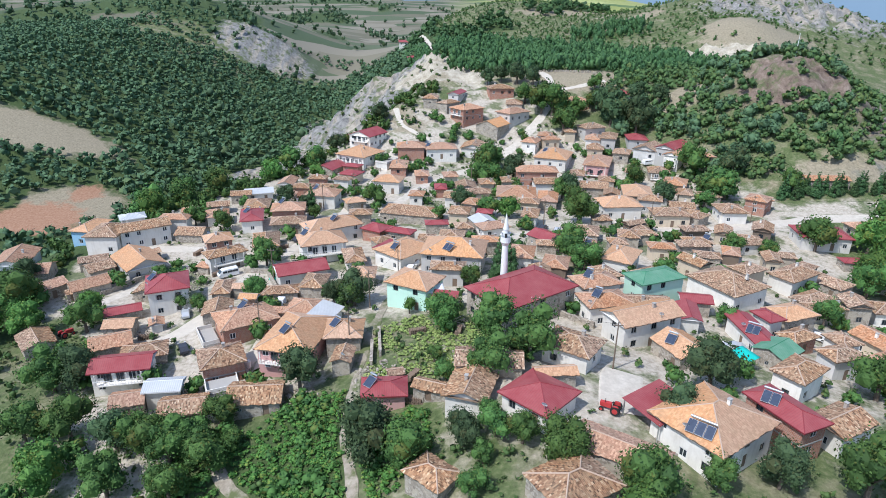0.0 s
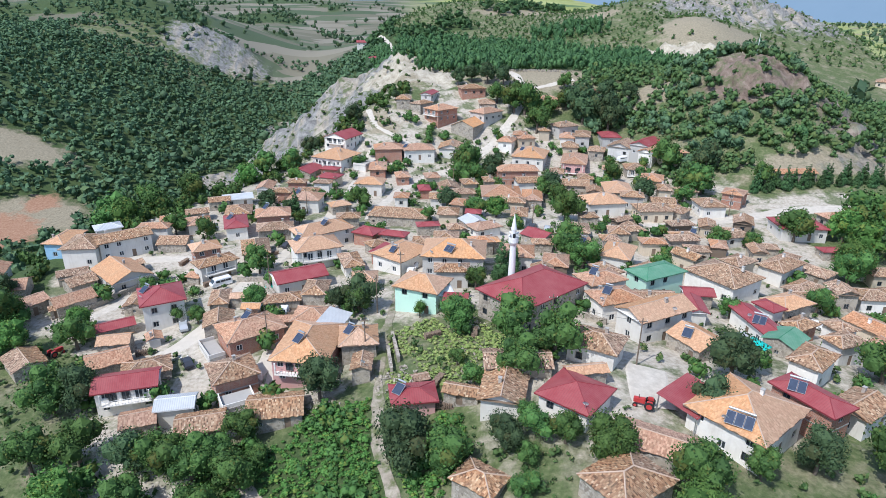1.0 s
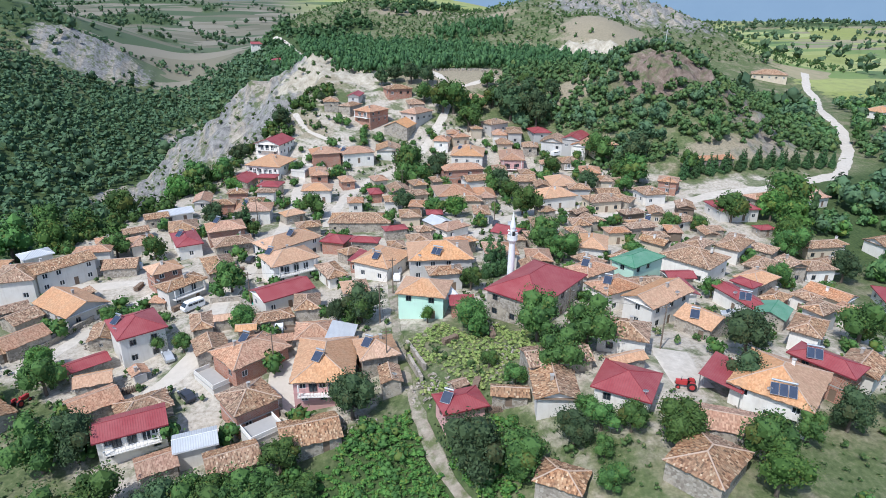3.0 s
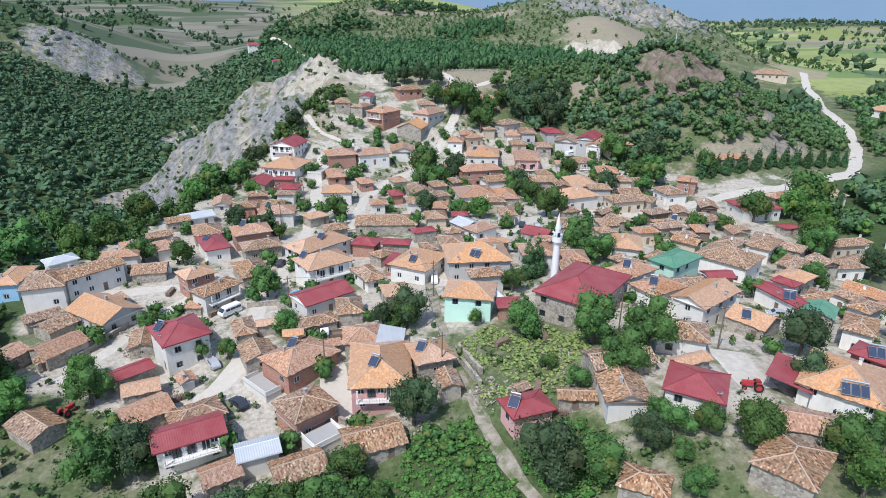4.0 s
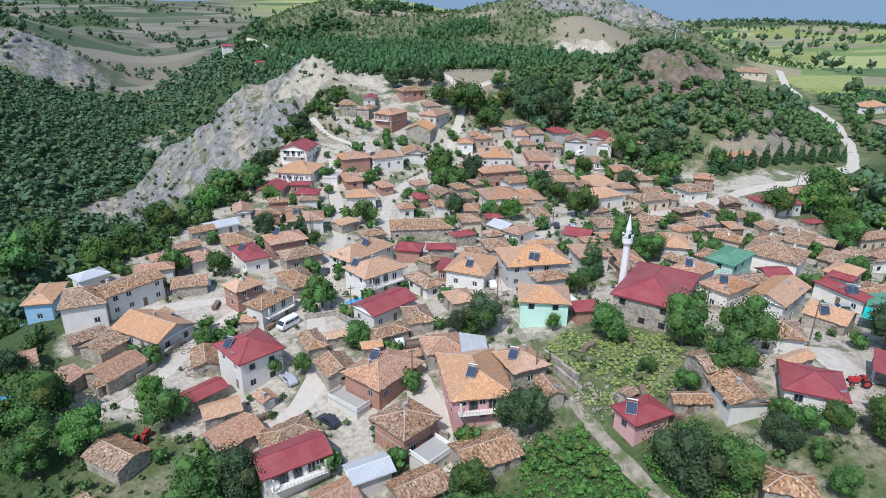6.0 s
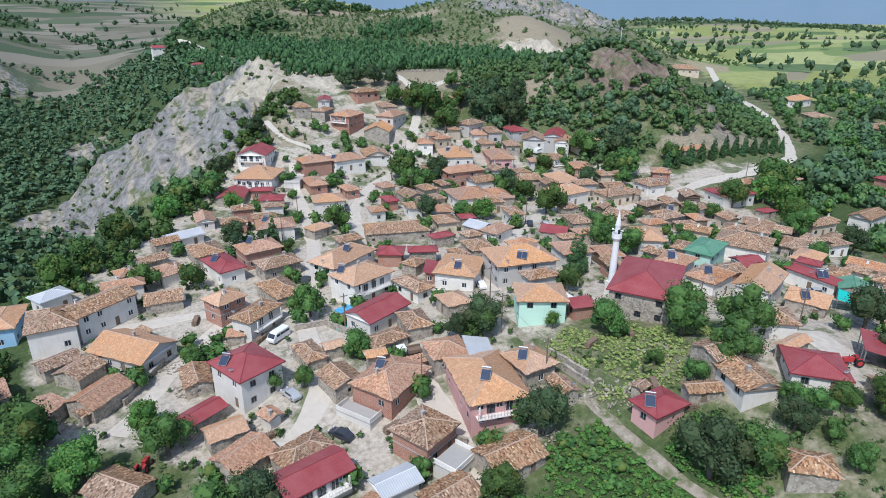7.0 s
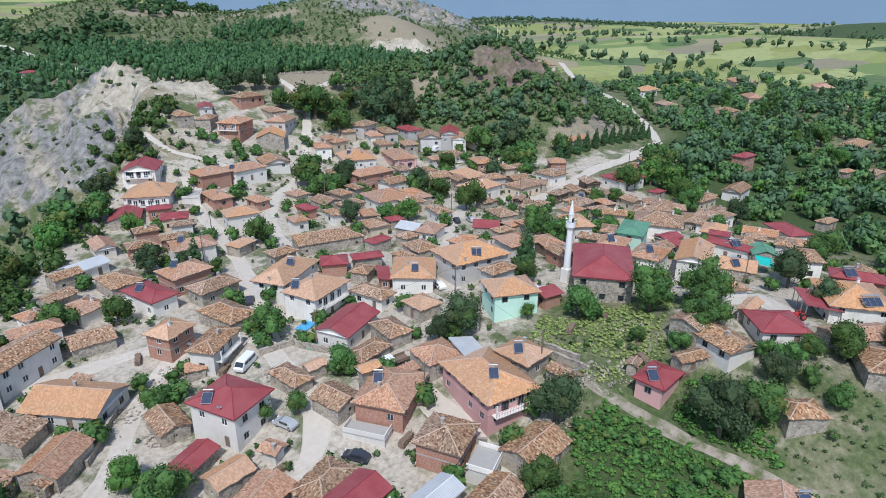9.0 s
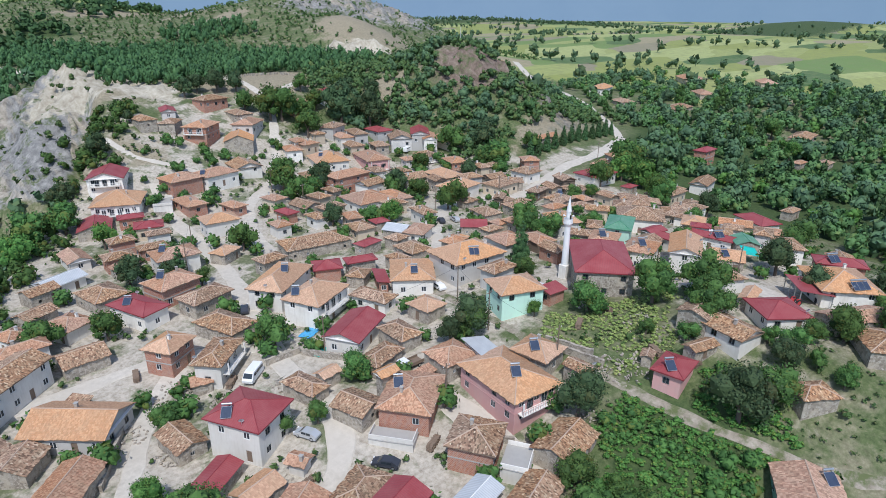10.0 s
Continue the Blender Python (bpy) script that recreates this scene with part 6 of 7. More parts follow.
def distant_range():
    """Hills that close the view all round, far behind everything else, with haze painted on."""
    verts, faces, k = [], [], 240
    for i in range(k):
        a = math.tau * i / k
        top = 190 + 90 * math.sin(3 * a + 1) + 60 * math.sin(7 * a) + 25 * math.sin(19 * a + 2)
        for r, z in ((4150, -40), (4300, top * 0.6 + 40), (4420, top + 60)):
            verts.append((r * math.cos(a), r * math.sin(a) + 60, z))
    for i in range(k):
        j = (i + 1) % k
        faces += [(i * 3, j * 3, j * 3 + 1, i * 3 + 1), (i * 3 + 1, j * 3 + 1, j * 3 + 2, i * 3 + 2)]
    n = Nodes("haze_glow_hills")
    # the blue tint and its emission stand in for haze in the air
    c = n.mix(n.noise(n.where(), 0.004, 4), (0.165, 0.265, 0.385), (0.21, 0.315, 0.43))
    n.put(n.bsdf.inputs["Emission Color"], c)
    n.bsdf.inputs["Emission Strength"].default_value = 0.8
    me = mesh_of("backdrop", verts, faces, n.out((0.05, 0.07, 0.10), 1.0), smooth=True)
    return tagged(new("backdrop", me), "mountains along the horizon with blue haze painted into their glowing colour", "mountains", kind="structure")


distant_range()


# ---- on the roofs ----
def on_roof(x, y, z, inset):
    """The place on the roof that x, y lies over or next to; z is kept where no roof is near."""
    best = None
    for hx, hy, w, d, yaw, eave, pitch, shape in ROOFS:
        q = Matrix.Rotation(radians(-yaw), 2) @ Vector((x - hx, y - hy))
        u = min(max(q.x, inset - w / 2), w / 2 - inset)
        v = min(max(q.y, inset - d / 2), d / 2 - inset)
        off = math.hypot(u - q.x, v - q.y)
        if off < 3.0 and (best is None or off < best[0]):
            if shape == "shed":
                h = eave + 0.18 * (v + d / 2)
            else:
                h = eave + pitch * (min(d / 2 - abs(v), w / 2 - abs(u)) if shape == "hip" else d / 2 - abs(v))
            p = Matrix.Rotation(radians(yaw), 2) @ Vector((u, v))
            best = (off, hx + p.x, hy + p.y, h)
    return best[1:] if best else (x, y, z)


def solar_heater(x, y, z, panels=1, yaw=-40):
    ob = thing("solar_heater", x, y, z, yaw, "roof solar water heater with dark glass panel and steel tank", "solar heater", "solar heaters")
    for k in range(panels):
        half = 0.78 if panels == 1 else 0.54
        u = (k - (panels - 1) / 2) * 1.15
        tilt = pose(u, 0, 0.12, 32)
        col = part("collector", boxed(-half, half, -0.05, 1.85, -0.05, 0.05, bevel=0.015), STEEL, ob, m=tilt @ pose(0, -1.0, 0.1))
        part("glass", boxed(-half + 0.04, half - 0.04, 0.0, 1.8, 0.052, 0.06), SOLAR, col, "dark blue glass")
    w = 0.75 + 0.45 * (panels - 1)
    part("tank", rod(bmesh.new(), (-w, 0.82, 0.98), (w, 0.82, 0.98), 0.17, sides=14), STEEL, ob, "steel tank")
    for sx in (-1, 1):
        part("stand", rod(bmesh.new(), (sx * w * 0.8, 0.95, -0.6), (sx * w * 0.8, 0.85, 1.0), 0.03, sides=4), STEEL, ob)
        part("brace", rod(bmesh.new(), (sx * w * 0.8, -0.8, -0.5), (sx * w * 0.8, 0.85, 0.9), 0.025, sides=4), STEEL, ob)
    return ob


def satellite_dish(x, y, z, yaw=-30):
    ob = thing("satellite_dish", x, y, z, yaw, "white satellite dish on a short steel arm", "satellite dish", "satellite dishes")
    bm = bmesh.new()
    rings = [[bm.verts.new((0.42 * r * math.cos(a * math.tau / 12), -0.12 * (1 - r * r), 0.42 * r * math.sin(a * math.tau / 12))) for a in range(12)] for r in (0.35, 0.7, 1.0)]
    mid = bm.verts.new((0, -0.12, 0))
    for k in range(12):
        bm.faces.new((mid, rings[0][k], rings[0][(k + 1) % 12]))
        for a, b in zip(rings, rings[1:]):
            bm.faces.new((a[k], b[k], b[(k + 1) % 12], a[(k + 1) % 12]))
    bmesh.ops.solidify(bm, geom=list(bm.faces), thickness=0.02)
    part("dish", bm, WHITE, ob, m=pose(0, 0, 0.75, -25, 0, 180))
    part("mast", rod(bmesh.new(), (0, 0.1, -0.5), (0, 0.1, 0.75), 0.03), STEEL, ob)
    part("feed_arm", rod(bmesh.new(), (0, -0.05, 0.5), (0, -0.5, 0.85), 0.015), STEEL, ob)
    return ob


for _x, _y, _z, _n in ((-58.2, 175.5, 11.3, 1), (-41.4, 196.4, 12.5, 1), (-48.8, 180.6, 12.8, 1), (-29.6, 160.7, 14.3, 1), (-35.0, 148.6, 14.5, 1), (-11.1, 138.4, 14.9, 1), (1.8, 132.2, 17.2, 2),
                       (36.8, 143.5, 14.0, 1), (30.6, 116.1, 18.0, 1), (29.9, 105.6, 18.6, 1)):
    _x, _y, _z = on_roof(_x, _y, _z, 1.4)
    solar_heater(_x, _y, _z + 0.3, _n)
for _x, _y, _z, _n in ((38.8, 90.1, 17.7, 1), (-28.0, 98.1, 13.7, 1), (-10.6, 80.4, 15.1, 1), (-40.3, 112.4, 11.2, 1), (-63.9, 124.3, 12.2, 1), (55.3, 97.5, 15.6, 2),
                       (-19.3, 100.6, 14.3, 1), (32.4, 63.1, 20.4, 3), (45.3, 70.5, 20.0, 2), (-5.4, 245.1, 15.2, 1), (-13.9, 55.8, 10.2, 1), (41.5, 243.3, 15.8, 1), (71.9, 153.7, 12.0, 1)):
    _x, _y, _z = on_roof(_x, _y, _z, 1.4)
    solar_heater(_x, _y, _z + 0.3, _n)
for _x, _y, _z in ((-55.0, 178.3, 11.0), (-67.2, 180.5, 10.1), (-41.3, 239.2, 11.7), (-14.0, 237.0, 11.7), (-2.5, 130.8, 16.2), (27.6, 102.9, 17.6), (8.3, 66.4, 16.2),
                   (54.9, 99.3, 15.1), (38.8, 95.6, 13.9), (-16.5, 90.3, 10.7), (13.9, 67.7, 18.2), (-82.7, 155.6, 5.7), (-63.5, 120.8, 10.5), (-59.3, 144.1, 9.3), (30.2, 63.5, 19.2), (-36.6, 157.4, 8.1)):
    _x, _y, _z = on_roof(_x, _y, _z, 0.5)
    satellite_dish(_x, _y, _z + 0.1)


# ---- vehicles ----
def extruded(profile, half, inset=0.0, bevel=0.05):
    """A closed side profile (x, z) given the width 2 * half; points above the waist lean in by inset."""
    bm = bmesh.new()
    waist = sorted(p[1] for p in profile)[len(profile) // 2]
    sides = []
    for s in (-1, 1):
        sides.append([bm.verts.new((px, s * (half - (inset if pz > waist + 0.05 else 0)), pz)) for px, pz in profile])
    bm.faces.new(sides[0])
    bm.faces.new(sides[1][::-1])
    n = len(profile)
    for i in range(n):
        bm.faces.new((sides[0][i], sides[1][i], sides[1][(i + 1) % n], sides[0][(i + 1) % n]))
    bmesh.ops.recalc_face_normals(bm, faces=bm.faces)
    bmesh.ops.bevel(bm, geom=list(bm.edges), offset=bevel, segments=2, affect="EDGES")
    return bm


def wheel(ob, x, y, r, width, rim=STEEL):
    t = part("wheel", rod(bmesh.new(), (x, y - width / 2, r), (x, y + width / 2, r), r, sides=16), RUBBER, ob)
    s = 1 if y > 0 else -1
    part("rim", rod(bmesh.new(), (x, y + s * width * 0.42, r), (x, y + s * (width / 2 + 0.01), r), r * 0.6, sides=12), rim, t)


def motor_car(x, y, yaw, kind, paint, label):
    ob = thing("van" if kind == "van" else "truck" if kind == "truck" else "car", x, y, float(ground(x, y)) + 0.12, yaw, label, "van" if kind == "van" else "truck" if kind == "truck" else "car", "parked vehicles")
    if kind == "van":
        body, half, wb = [(-2.45, 0.35), (2.4, 0.35), (2.5, 0.9), (2.25, 1.15), (1.55, 1.95), (1.1, 2.1), (-2.35, 2.1), (-2.5, 1.2)], 0.97, 1.55
        glass = [(-2.2, -1.0, 1.3, 1.8), (-0.9, 0.3, 1.3, 1.8), (0.42, 1.4, 1.3, 1.8)]
        screen = [(1.60, 1.88), (2.2, 1.22)]
    elif kind == "truck":
        body, half, wb = [(0.6, 0.5), (2.5, 0.5), (2.55, 1.2), (2.2, 2.1), (0.6, 2.15)], 0.95, 1.6
        glass = [(0.95, 1.9, 1.35, 1.85)]
        screen = [(2.2, 2.0), (2.5, 1.35)]
    else:
        body, half, wb = [(-2.05, 0.3), (2.05, 0.3), (2.1, 0.62), (1.15, 0.88), (0.45, 1.38), (-1.1, 1.42), (-1.85, 0.95), (-2.1, 0.85)], 0.84, 1.28
        glass = [(-1.1, -0.35, 0.92, 1.3), (-0.25, 0.5, 0.92, 1.3)]
        screen = [(0.5, 1.34), (1.1, 0.92)]
    part("body", extruded(body, half, 0.1), paint, ob)
    for s in (-1, 1):
        for x0, x1, z0, z1 in glass:
            part("window", boxed(x0, x1, s * (half - 0.04) - 0.02 * s, s * (half - 0.03) + 0.015, z0, z1), GLASS, ob)
        part("headlight", boxed(body[1][0] - 0.12, body[1][0] + 0.05, s * half * 0.72 - 0.14, s * half * 0.72 + 0.14, 0.62, 0.8), WHITE, ob)
    (ax, az), (bx, bz) = screen
    me = mesh_of("windscreen", [(ax + 0.03, -half + 0.2, az + 0.03), (bx + 0.03, -half + 0.14, bz + 0.03), (bx + 0.03, half - 0.14, bz + 0.03), (ax + 0.03, half - 0.2, az + 0.03)], [(0, 1, 2, 3)], GLASS)
    put("windscreen", me, ob)
    if kind == "truck":
        bed = part("cargo_bed", boxed(-2.6, 0.5, -1.0, 1.0, 0.75, 0.9, bevel=0.02), WOOD, ob)
        for s in (-1, 1):
            part("side_board", boxed(-2.6, 0.5, s * 0.98 - 0.03, s * 0.98 + 0.03, 0.9, 1.4), WOOD, bed)
    for sx in (-wb, wb):
        for s in (-1, 1):
            wheel(ob, sx, s * (half - 0.12), 0.33, 0.2)
    return ob


motor_car(-52.0, 137.8, 215, "van", WHITE, "white minibus parked in the dusty square")
motor_car(29.8, 168.6, 60, "car", CAR_DARK, "dark parked saloon car on the street")
motor_car(33.5, 166.3, 70, "car", CAR_SILVER, "silver parked car beside the street")
motor_car(-39.8, 161.5, 60, "car", CAR_DARK, "dark car parked by a wall")
motor_car(-7.0, 134.9, 75, "car", WHITE, "small white car parked on the street")
motor_car(-5.6, 139.6, 75, "car", WHITE, "small white car parked on the street")
motor_car(-50.2, 104.7, 120, "car", CAR_DARK, "dark car parked in the lane")
motor_car(-32.6, 117.8, 175, "truck", WHITE, "small white flatbed truck beside a shed")
motor_car(-54.7, 117.8, 110, "car", CAR_SILVER, "silver car in the shade of a tall house")
motor_car(53.2, 96.6, 150, "car", CAR_SILVER, "silver car parked on a dusty lane")
motor_car(73.9, 105.8, 140, "car", WHITE, "white car parked among houses")
motor_car(81.2, 236.5, 20, "van", WHITE, "white van parked below the upper houses")


def tractor(x, y, yaw):
    ob = thing("tractor", x, y, float(ground(x, y)) + 0.05, yaw, "small red farm tractor standing in a yard", "tractor", "tractors")
    part("hood", extruded([(0.0, 0.6), (1.6, 0.6), (1.65, 1.25), (0.0, 1.4)], 0.33, 0.03, 0.04), TRACTOR_RED, ob)
    part("seat", boxed(-0.75, -0.35, -0.22, 0.22, 0.95, 1.08, bevel=0.03), RUBBER, ob)
    for s in (-1, 1):
        part("fender", extruded([(-1.15, 0.9), (-0.15, 0.9), (-0.3, 1.4), (-1.0, 1.4)], 0.16, 0, 0.03), TRACTOR_RED, ob, m=pose(0, s * 0.62, 0))
        wheel(ob, -0.65, s * 0.72, 0.68, 0.34, TRACTOR_RED)
        wheel(ob, 1.3, s * 0.6, 0.36, 0.2, TRACTOR_RED)
    part("exhaust", rod(bmesh.new(), (0.9, 0.2, 1.2), (0.9, 0.2, 2.0), 0.04), RUBBER, ob)
    part("steering_wheel", rod(bmesh.new(), (-0.12, 0, 1.5), (-0.08, 0, 1.54), 0.2, sides=12), RUBBER, ob)
    return ob


tractor(24.3, 72.2, 150)
tractor(-78.3, 113.0, 60)


# ---- yards and streets ----
def yard_wall(a, b, height=1.2):
    """A rubble wall following the ground from a to b, with a rough top."""
    length = math.hypot(b[0] - a[0], b[1] - a[1])
    n = max(2, int(length / 0.8))
    ob = thing("yard_wall", (a[0] + b[0]) / 2, (a[1] + b[1]) / 2, 0, 0, "low rubble stone yard wall with a rough coping", "wall", "yard walls")
    rng = random.Random(int(a[0] * 9 + b[1]))
    dx, dy = (b[0] - a[0]) / length, (b[1] - a[1]) / length
    verts, faces, tops = [], [], []
    for i in range(n + 1):
        x, y = a[0] + dx * length * i / n, a[1] + dy * length * i / n
        g, h = float(ground(x, y)), height + rng.uniform(-0.12, 0.12)
        for s in (-1, 1):
            px, py = x - dy * 0.22 * s - ob.location.x, y + dx * 0.22 * s - ob.location.y
            verts += [(px, py, g - 0.5), (px, py, g + h)]
            tops.append((x - dy * 0.28 * s - ob.location.x, y + dx * 0.28 * s - ob.location.y, g + h))
    for i in range(n):
        k = i * 4
        faces += [(k, k + 1, k + 5, k + 4), (k + 3, k + 2, k + 6, k + 7), (k + 1, k + 3, k + 7, k + 5)]
    faces += [(0, 2, 3, 1), (n * 4, n * 4 + 1, n * 4 + 3, n * 4 + 2)]
    put("masonry", mesh_of("masonry", verts, faces, WALL["stone"]), ob)
    cap = put("coping", mesh_of("coping", tops, [(2 * i, 2 * i + 1, 2 * i + 3, 2 * i + 2) for i in range(n)], WALL["stone"]), ob)
    cap.modifiers.new("thickness", "SOLIDIFY").thickness = 0.1
    return ob


yard_wall((-72.4, 143.4), (-80.4, 131.3))
yard_wall((-42.0, 137.1), (-37.8, 128.1))
yard_wall((-12.4, 98.6), (-11.8, 91.2))
yard_wall((-37.2, 243.0), (-23.7, 234.2))
yard_wall((-11.6, 103.3), (-10.5, 94.1))
yard_wall((20.3, 109.8), (28.9, 101.7))
yard_wall((-35.8, 96.8), (-33.6, 93.7))
yard_wall((-48.4, 139.2), (-41.8, 138.1))


def utility_pole(x, y, height=8.5, yaw=0):
    ob = thing("utility_pole", x, y, float(ground(x, y)), yaw, "grey wooden utility pole with a crossarm", "pole", "utility poles")
    part("post", rod(bmesh.new(), (0, 0, -0.8), (0, 0, height), 0.15, 0.09, 8), WALL["timber"], ob)
    arm = part("crossarm", boxed(-0.8, 0.8, -0.06, 0.06, height - 0.7, height - 0.58), WALL["timber"], ob)
    for u in (-0.7, 0, 0.7):
        part("insulator", rod(bmesh.new(), (u, 0, height - 0.58), (u, 0, height - 0.35), 0.05, 0.03, 6), WHITE, arm)
    return ob


def cable(a, b, height=8.1, sag=0.9):
    """A slack wire between the tops of two poles."""
    pts = []
    for i in range(13):
        t = i / 12
        x, y = a[0] + (b[0] - a[0]) * t, a[1] + (b[1] - a[1]) * t
        z = (float(ground(*a)) * (1 - t) + float(ground(*b)) * t) + height - sag * 4 * t * (1 - t)
        pts.append(Vector((x, y, z)))
    bm = bmesh.new()
    for p, q in zip(pts, pts[1:]):
        rod(bm, p, q, 0.022, sides=4)
    bmesh.ops.remove_doubles(bm, verts=list(bm.verts), dist=0.02)
    me = bpy.data.meshes.new("power_cable")
    bm.to_mesh(me)
    bm.free()
    me.materials.append(RUBBER)
    return tagged(new("power_cable", me), "thin dark overhead cable between poles", "cable", "power cables")


POLES = [(30.3, 171.5), (10.6, 211.2), (12.6, 232.9), (-9.5, 127.0), (-14.6, 114.5), (-16.4, 97.8), (-39.6, 133.2), (-35.3, 106.5), (16.6, 96.1), (27.5, 83.6), (-38.2, 191.0), (-30.0, 205.0), (131.7, 174.5), (95.0, 178.5), (62.0, 172.0)]
for _p in POLES:
    utility_pole(*_p)
for _i, _j in ((0, 1), (1, 2), (3, 4), (4, 5), (8, 9), (10, 11), (12, 13), (13, 14), (6, 3)):
    cable(POLES[_i], POLES[_j])

mast = thing("antenna_mast", 144.4, 263.0, float(ground(144.4, 263.0)), 0, "thin pale mast on the rocky hilltop", "mast")
part("post", rod(bmesh.new(), (0, 0, -1), (0, 0, 9), 0.16, 0.08, 8), WHITE, mast)
part("aerial", rod(bmesh.new(), (-0.6, 0, 8.2), (0.6, 0, 8.2), 0.04), STEEL, mast)


def awning(x, y, w, d, yaw, z, material, label):
    ob = thing("awning", x, y, float(ground(x, y)), yaw, label, "awning")
    verts, faces, n = [], [], 8
    for j in range(n + 1):
        for i in range(n + 1):
            u, v = i / n, j / n
            verts.append(((u - 0.5) * w, (v - 0.5) * d, z + 0.5 * v - 0.35 * math.sin(math.pi * u) * math.sin(math.pi * v) + 0.06 * math.sin(9 * u)))
    for j in range(n):
        for i in range(n):
            k = j * (n + 1) + i
            faces.append((k, k + 1, k + n + 2, k + n + 1))
    sheet = put("sheet", mesh_of("sheet", verts, faces, material, smooth=True), ob)
    sheet.modifiers.new("thickness", "SOLIDIFY").thickness = 0.03
    for sx in (-1, 1):
        for sy in (-1, 1):
            part("post", rod(bmesh.new(), (sx * w * 0.48, sy * d * 0.48, -0.5), (sx * w * 0.48, sy * d * 0.48, z + (0.5 if sy > 0 else 0)), 0.04), STEEL, ob)
    return ob


awning(49.8, 88.1, 6.0, 3.5, 30, 2.3, TEAL_SHEET, "teal plastic awning stretched over a yard")
awning(-1.5, 113.0, 4.6, 3.4, 10, 3.6, WHITE, "white canvas canopy beside the mint house")


def ground_sheet(x, y, w, d, yaw, material, label):
    rng = random.Random(int(x * 5))
    n, verts, faces = 9, [], []
    for j in range(n + 1):
        for i in range(n + 1):
            verts.append(((i / n - 0.5) * w + rng.uniform(-0.1, 0.1), (j / n - 0.5) * d + rng.uniform(-0.1, 0.1), 0.12 + rng.uniform(0, 0.22)))
    for j in range(n):
        for i in range(n):
            k = j * (n + 1) + i
            faces.append((k, k + 1, k + n + 2, k + n + 1))
    me = mesh_of("tarpaulin", verts, faces, material)
    ob = tagged(new("tarpaulin", me), label, "tarpaulin")
    ob.matrix_basis = pose(x, y, float(ground(x, y)), 0, 0, yaw)
    return ob


ground_sheet(-36.5, 142.5, 4.2, 2.6, 20, BLUE_SHEET, "crumpled blue tarpaulin lying beside a house")
ground_sheet(-39.3, 135.0, 3.6, 2.4, 10, TEAL_SHEET, "crumpled green tarpaulin on a yard")
ground_sheet(-107.6, 173.8, 5.0, 3.0, 60, BLUE_SHEET, "blue plastic sheet beside a house wall")
ground_sheet(-100.5, 134.1, 4.0, 3.0, 30, BLUE_SHEET, "blue plastic sheet weighted on a yard")


def rubble_heap(x, y, r, count, label="heap of broken stone and planks in a yard"):
    """Loose stones and boards, too many to count."""
    rng = random.Random(int(x * 7 + y))
    bm = bmesh.new()
    for k in range(count):
        a, q = rng.uniform(0, math.tau), r * math.sqrt(rng.random())
        px, py = x + q * math.cos(a), y + q * math.sin(a)
        s = rng.uniform(0.12, 0.4)
        z = float(ground(px, py)) + 0.5 * max(0, 1 - q / r) * rng.random()
        m = pose(px, py, z + s * 0.3, rng.uniform(0, 60), rng.uniform(0, 60), rng.uniform(0, 360))
        if rng.random() < 0.1:
            m = pose(px, py, z + 0.15, rng.uniform(-8, 8), rng.uniform(-8, 8), rng.uniform(0, 360)) @ Matrix.Diagonal((rng.uniform(1.5, 3.0), 0.15, 0.05, 1))
            bmesh.ops.create_cube(bm, size=1, matrix=m)
        else:
            bmesh.ops.create_icosphere(bm, subdivisions=1, radius=s, matrix=m @ Matrix.Diagonal((1, 0.75, 0.6, 1)))
    me = bpy.data.meshes.new("rubble")
    bm.to_mesh(me)
    bm.free()
    me.materials.append(WALL["stone"])
    return tagged(new("rubble", me), label, "rubble", kind="stuff")


rubble_heap(-62.9, 144.4, 5.0, 90)
rubble_heap(-10.2, 88.1, 4.5, 110)
rubble_heap(1.6, 90.7, 4.5, 60)
rubble_heap(-50.0, 131.5, 2.5, 30)
rubble_heap(-57.7, 135.9, 3.5, 70)
rubble_heap(-23.3, 86.6, 3.0, 50)
rubble_heap(-63.7, 112.3, 3.0, 40)
rubble_heap(-72.8, 140.3, 2.6, 35)
rubble_heap(4.0, 104.0, 2.5, 30)
rubble_heap(31.1, 67.6, 3.0, 30)
rubble_heap(-69.7, 131.1, 3.0, 40)

# the row of pale stones along the clearing
stone = boxed(-0.35, 0.35, -0.15, 0.15, -0.3, 1.1, bevel=0.06)
_me = bpy.data.meshes.new("standing_stone")
stone.to_mesh(_me)
stone.free()
_me.materials.append(WALL["stone"])
_rng = random.Random(4)
for _k in range(34):
    _t = _k / 33
    _x, _y = 50 + 29 * _t + _rng.uniform(-0.3, 0.3), 328 - 10 * _t + _rng.uniform(-1.2, 1.2)
    _ob = tagged(new("standing_stone", _me), "small pale upright stone beside the clearing", "stone", "stones of the clearing")
    _ob.matrix_basis = pose(_x, _y, float(ground(_x, _y)), 0, 0, _rng.uniform(-20, 20))

# cypress hedge along the main road
for _k in range(34):
    _x = 112 + 70 * _k / 33
    tree("conifer", _x, 195.0 + 0.03 * _k + 1.2 * math.sin(_k * 2.1), 3.4 + 0.7 * math.sin(_k * 1.7))


# ---- firewood and planks in the yards ----
LOGS = {}


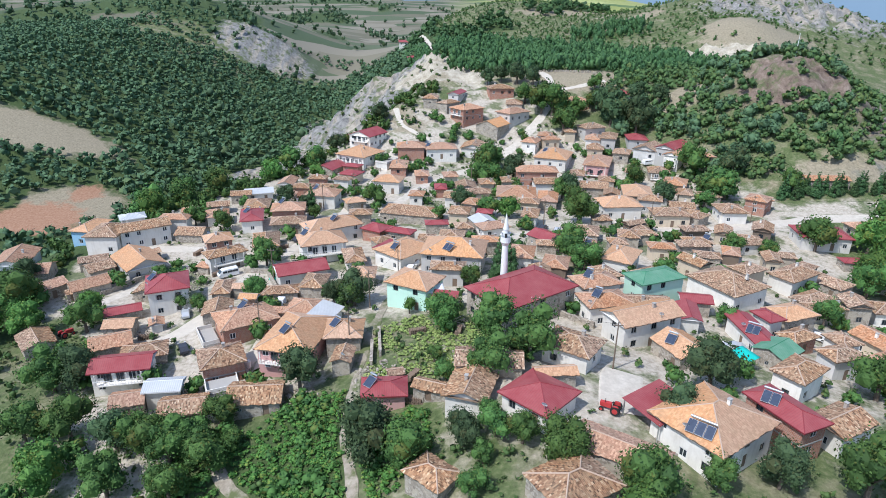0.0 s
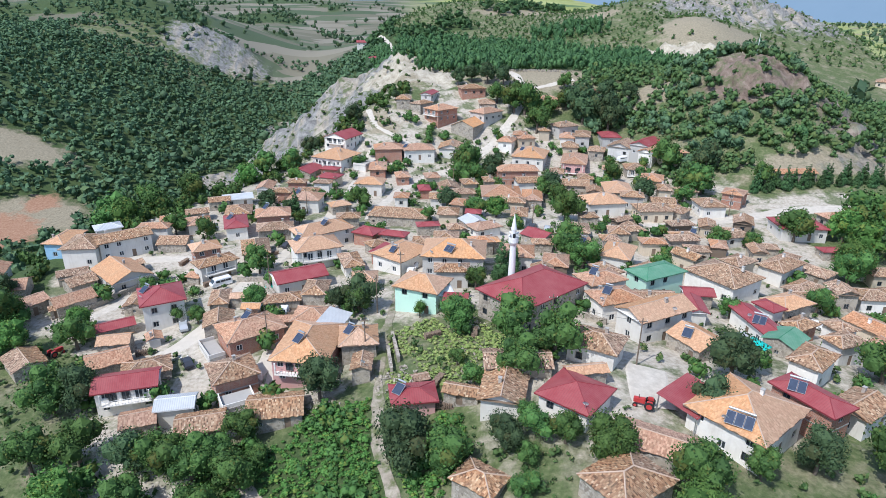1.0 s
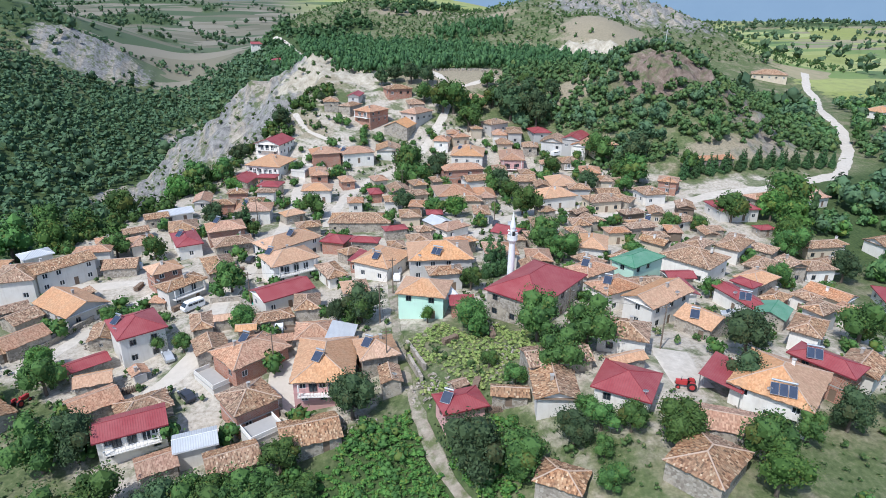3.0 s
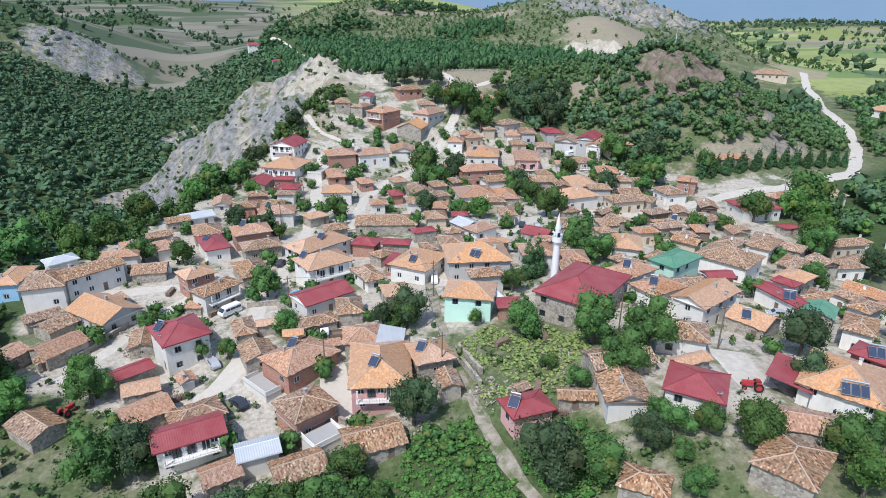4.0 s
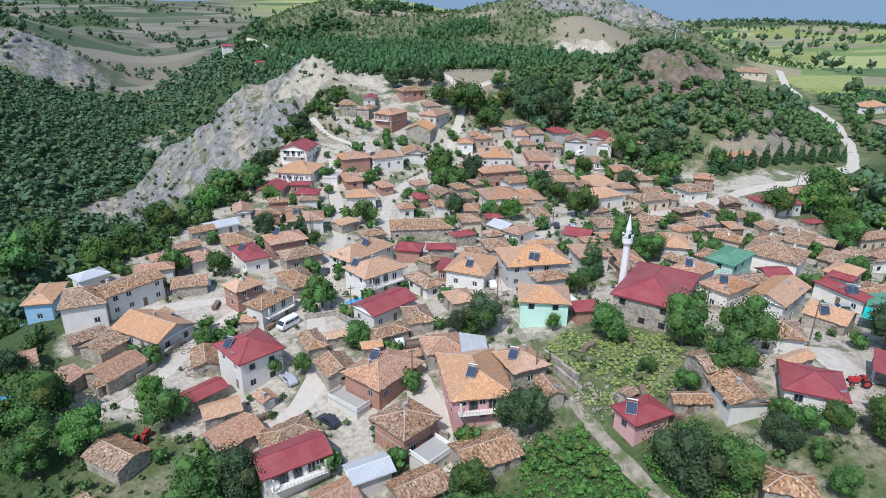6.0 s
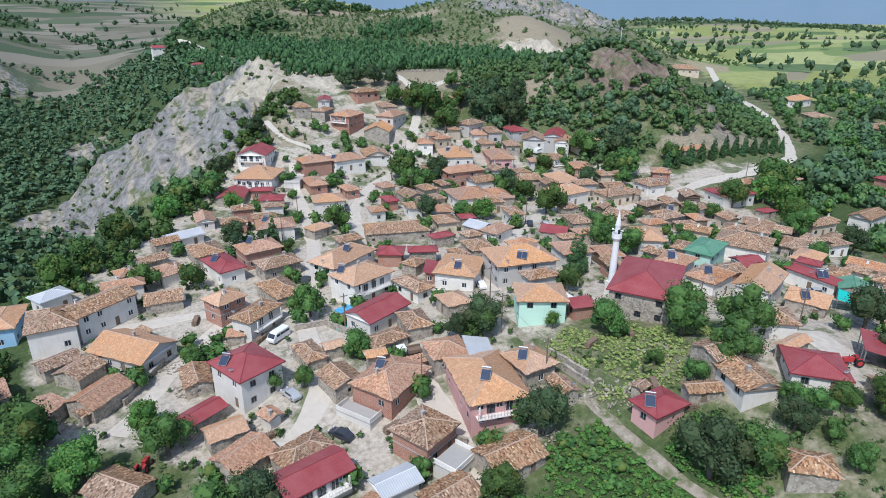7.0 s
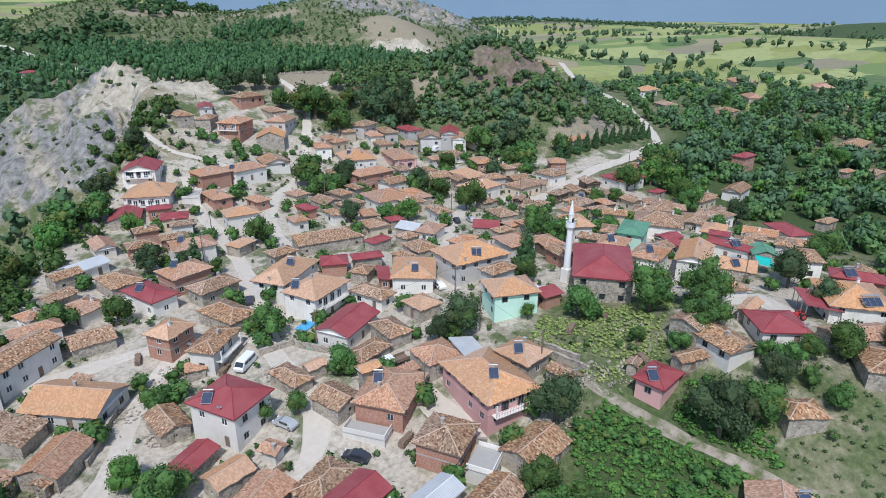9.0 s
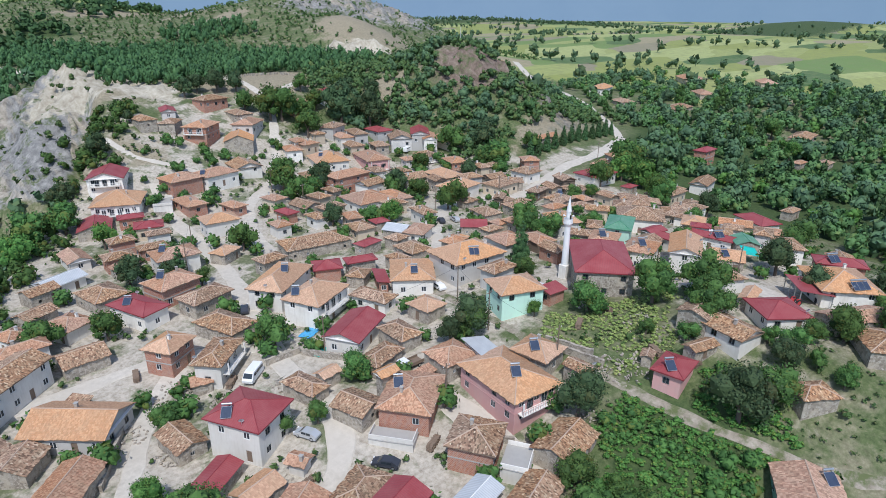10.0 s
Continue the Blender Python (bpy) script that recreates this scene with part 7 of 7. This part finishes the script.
def firewood_stack(x, y, yaw, length=3.0):
    """Split logs laid crosswise in a long low stack."""
    rng = random.Random(int(x * 3 + y * 11))
    ob = thing("firewood_stack", x, y, float(ground(x, y)), yaw, "low stack of split firewood standing in a yard", "firewood", "firewood stacks")
    for row in range(4):
        u = -length / 2
        while u < length / 2:
            k = rng.randrange(3)
            if k not in LOGS:
                LOGS[k] = bpy.data.meshes.new("log")
                bm = rod(bmesh.new(), (0, -0.5, 0), (0, 0.5, 0), 0.12 + 0.025 * k, 0.11 + 0.02 * k, sides=6)
                bm.to_mesh(LOGS[k])
                bm.free()
                LOGS[k].materials.append(WOOD)
            put("log", LOGS[k], ob, pose(u, rng.uniform(-0.08, 0.08), 0.12 + row * 0.25, 0, rng.uniform(0, 90), rng.uniform(-4, 4)))
            u += 0.27 + 0.05 * k
    for s in (-1, 1):
        part("stake", rod(bmesh.new(), (s * (length / 2 + 0.1), 0, -0.4), (s * (length / 2 + 0.1), 0, 1.3), 0.05, sides=5), WALL["timber"], ob)
    return ob


def water_tank(x, y, label="white plastic water tank standing in a yard"):
    ob = thing("water_tank", x, y, float(ground(x, y)), 0, label, "water tank", "water tanks")
    part("barrel", rod(bmesh.new(), (0, 0, 0.25), (0, 0, 1.55), 0.6, 0.6, 16), WHITE, ob)
    part("dome", rod(bmesh.new(), (0, 0, 1.55), (0, 0, 1.75), 0.6, 0.22, 16), WHITE, ob)
    part("lid", rod(bmesh.new(), (0, 0, 1.75), (0, 0, 1.82), 0.2, 0.2, 12), BLUE_SHEET, ob, "blue lid")
    part("plinth", boxed(-0.65, 0.65, -0.65, 0.65, -0.3, 0.25, bevel=0.03), CONCRETE, ob)
    return ob


firewood_stack(-4.1, 100.9, 20)
firewood_stack(-4.2, 85.7, 60)
firewood_stack(-42.9, 155.7, 30)
firewood_stack(-65.7, 154.8, 70)
firewood_stack(-3.9, 79.0, -20)
firewood_stack(-42.4, 102.5, 20)
firewood_stack(3.5, 99.9, 80)
firewood_stack(-55.1, 139.8, 40)
firewood_stack(-60.1, 110.5, 10)
firewood_stack(-62.0, 146.1, 50)
water_tank(-35.6, 98.0)
water_tank(-28.9, 101.6)
water_tank(22.3, 90.5)
water_tank(-67.0, 166.2)
water_tank(-36.1, 136.5)
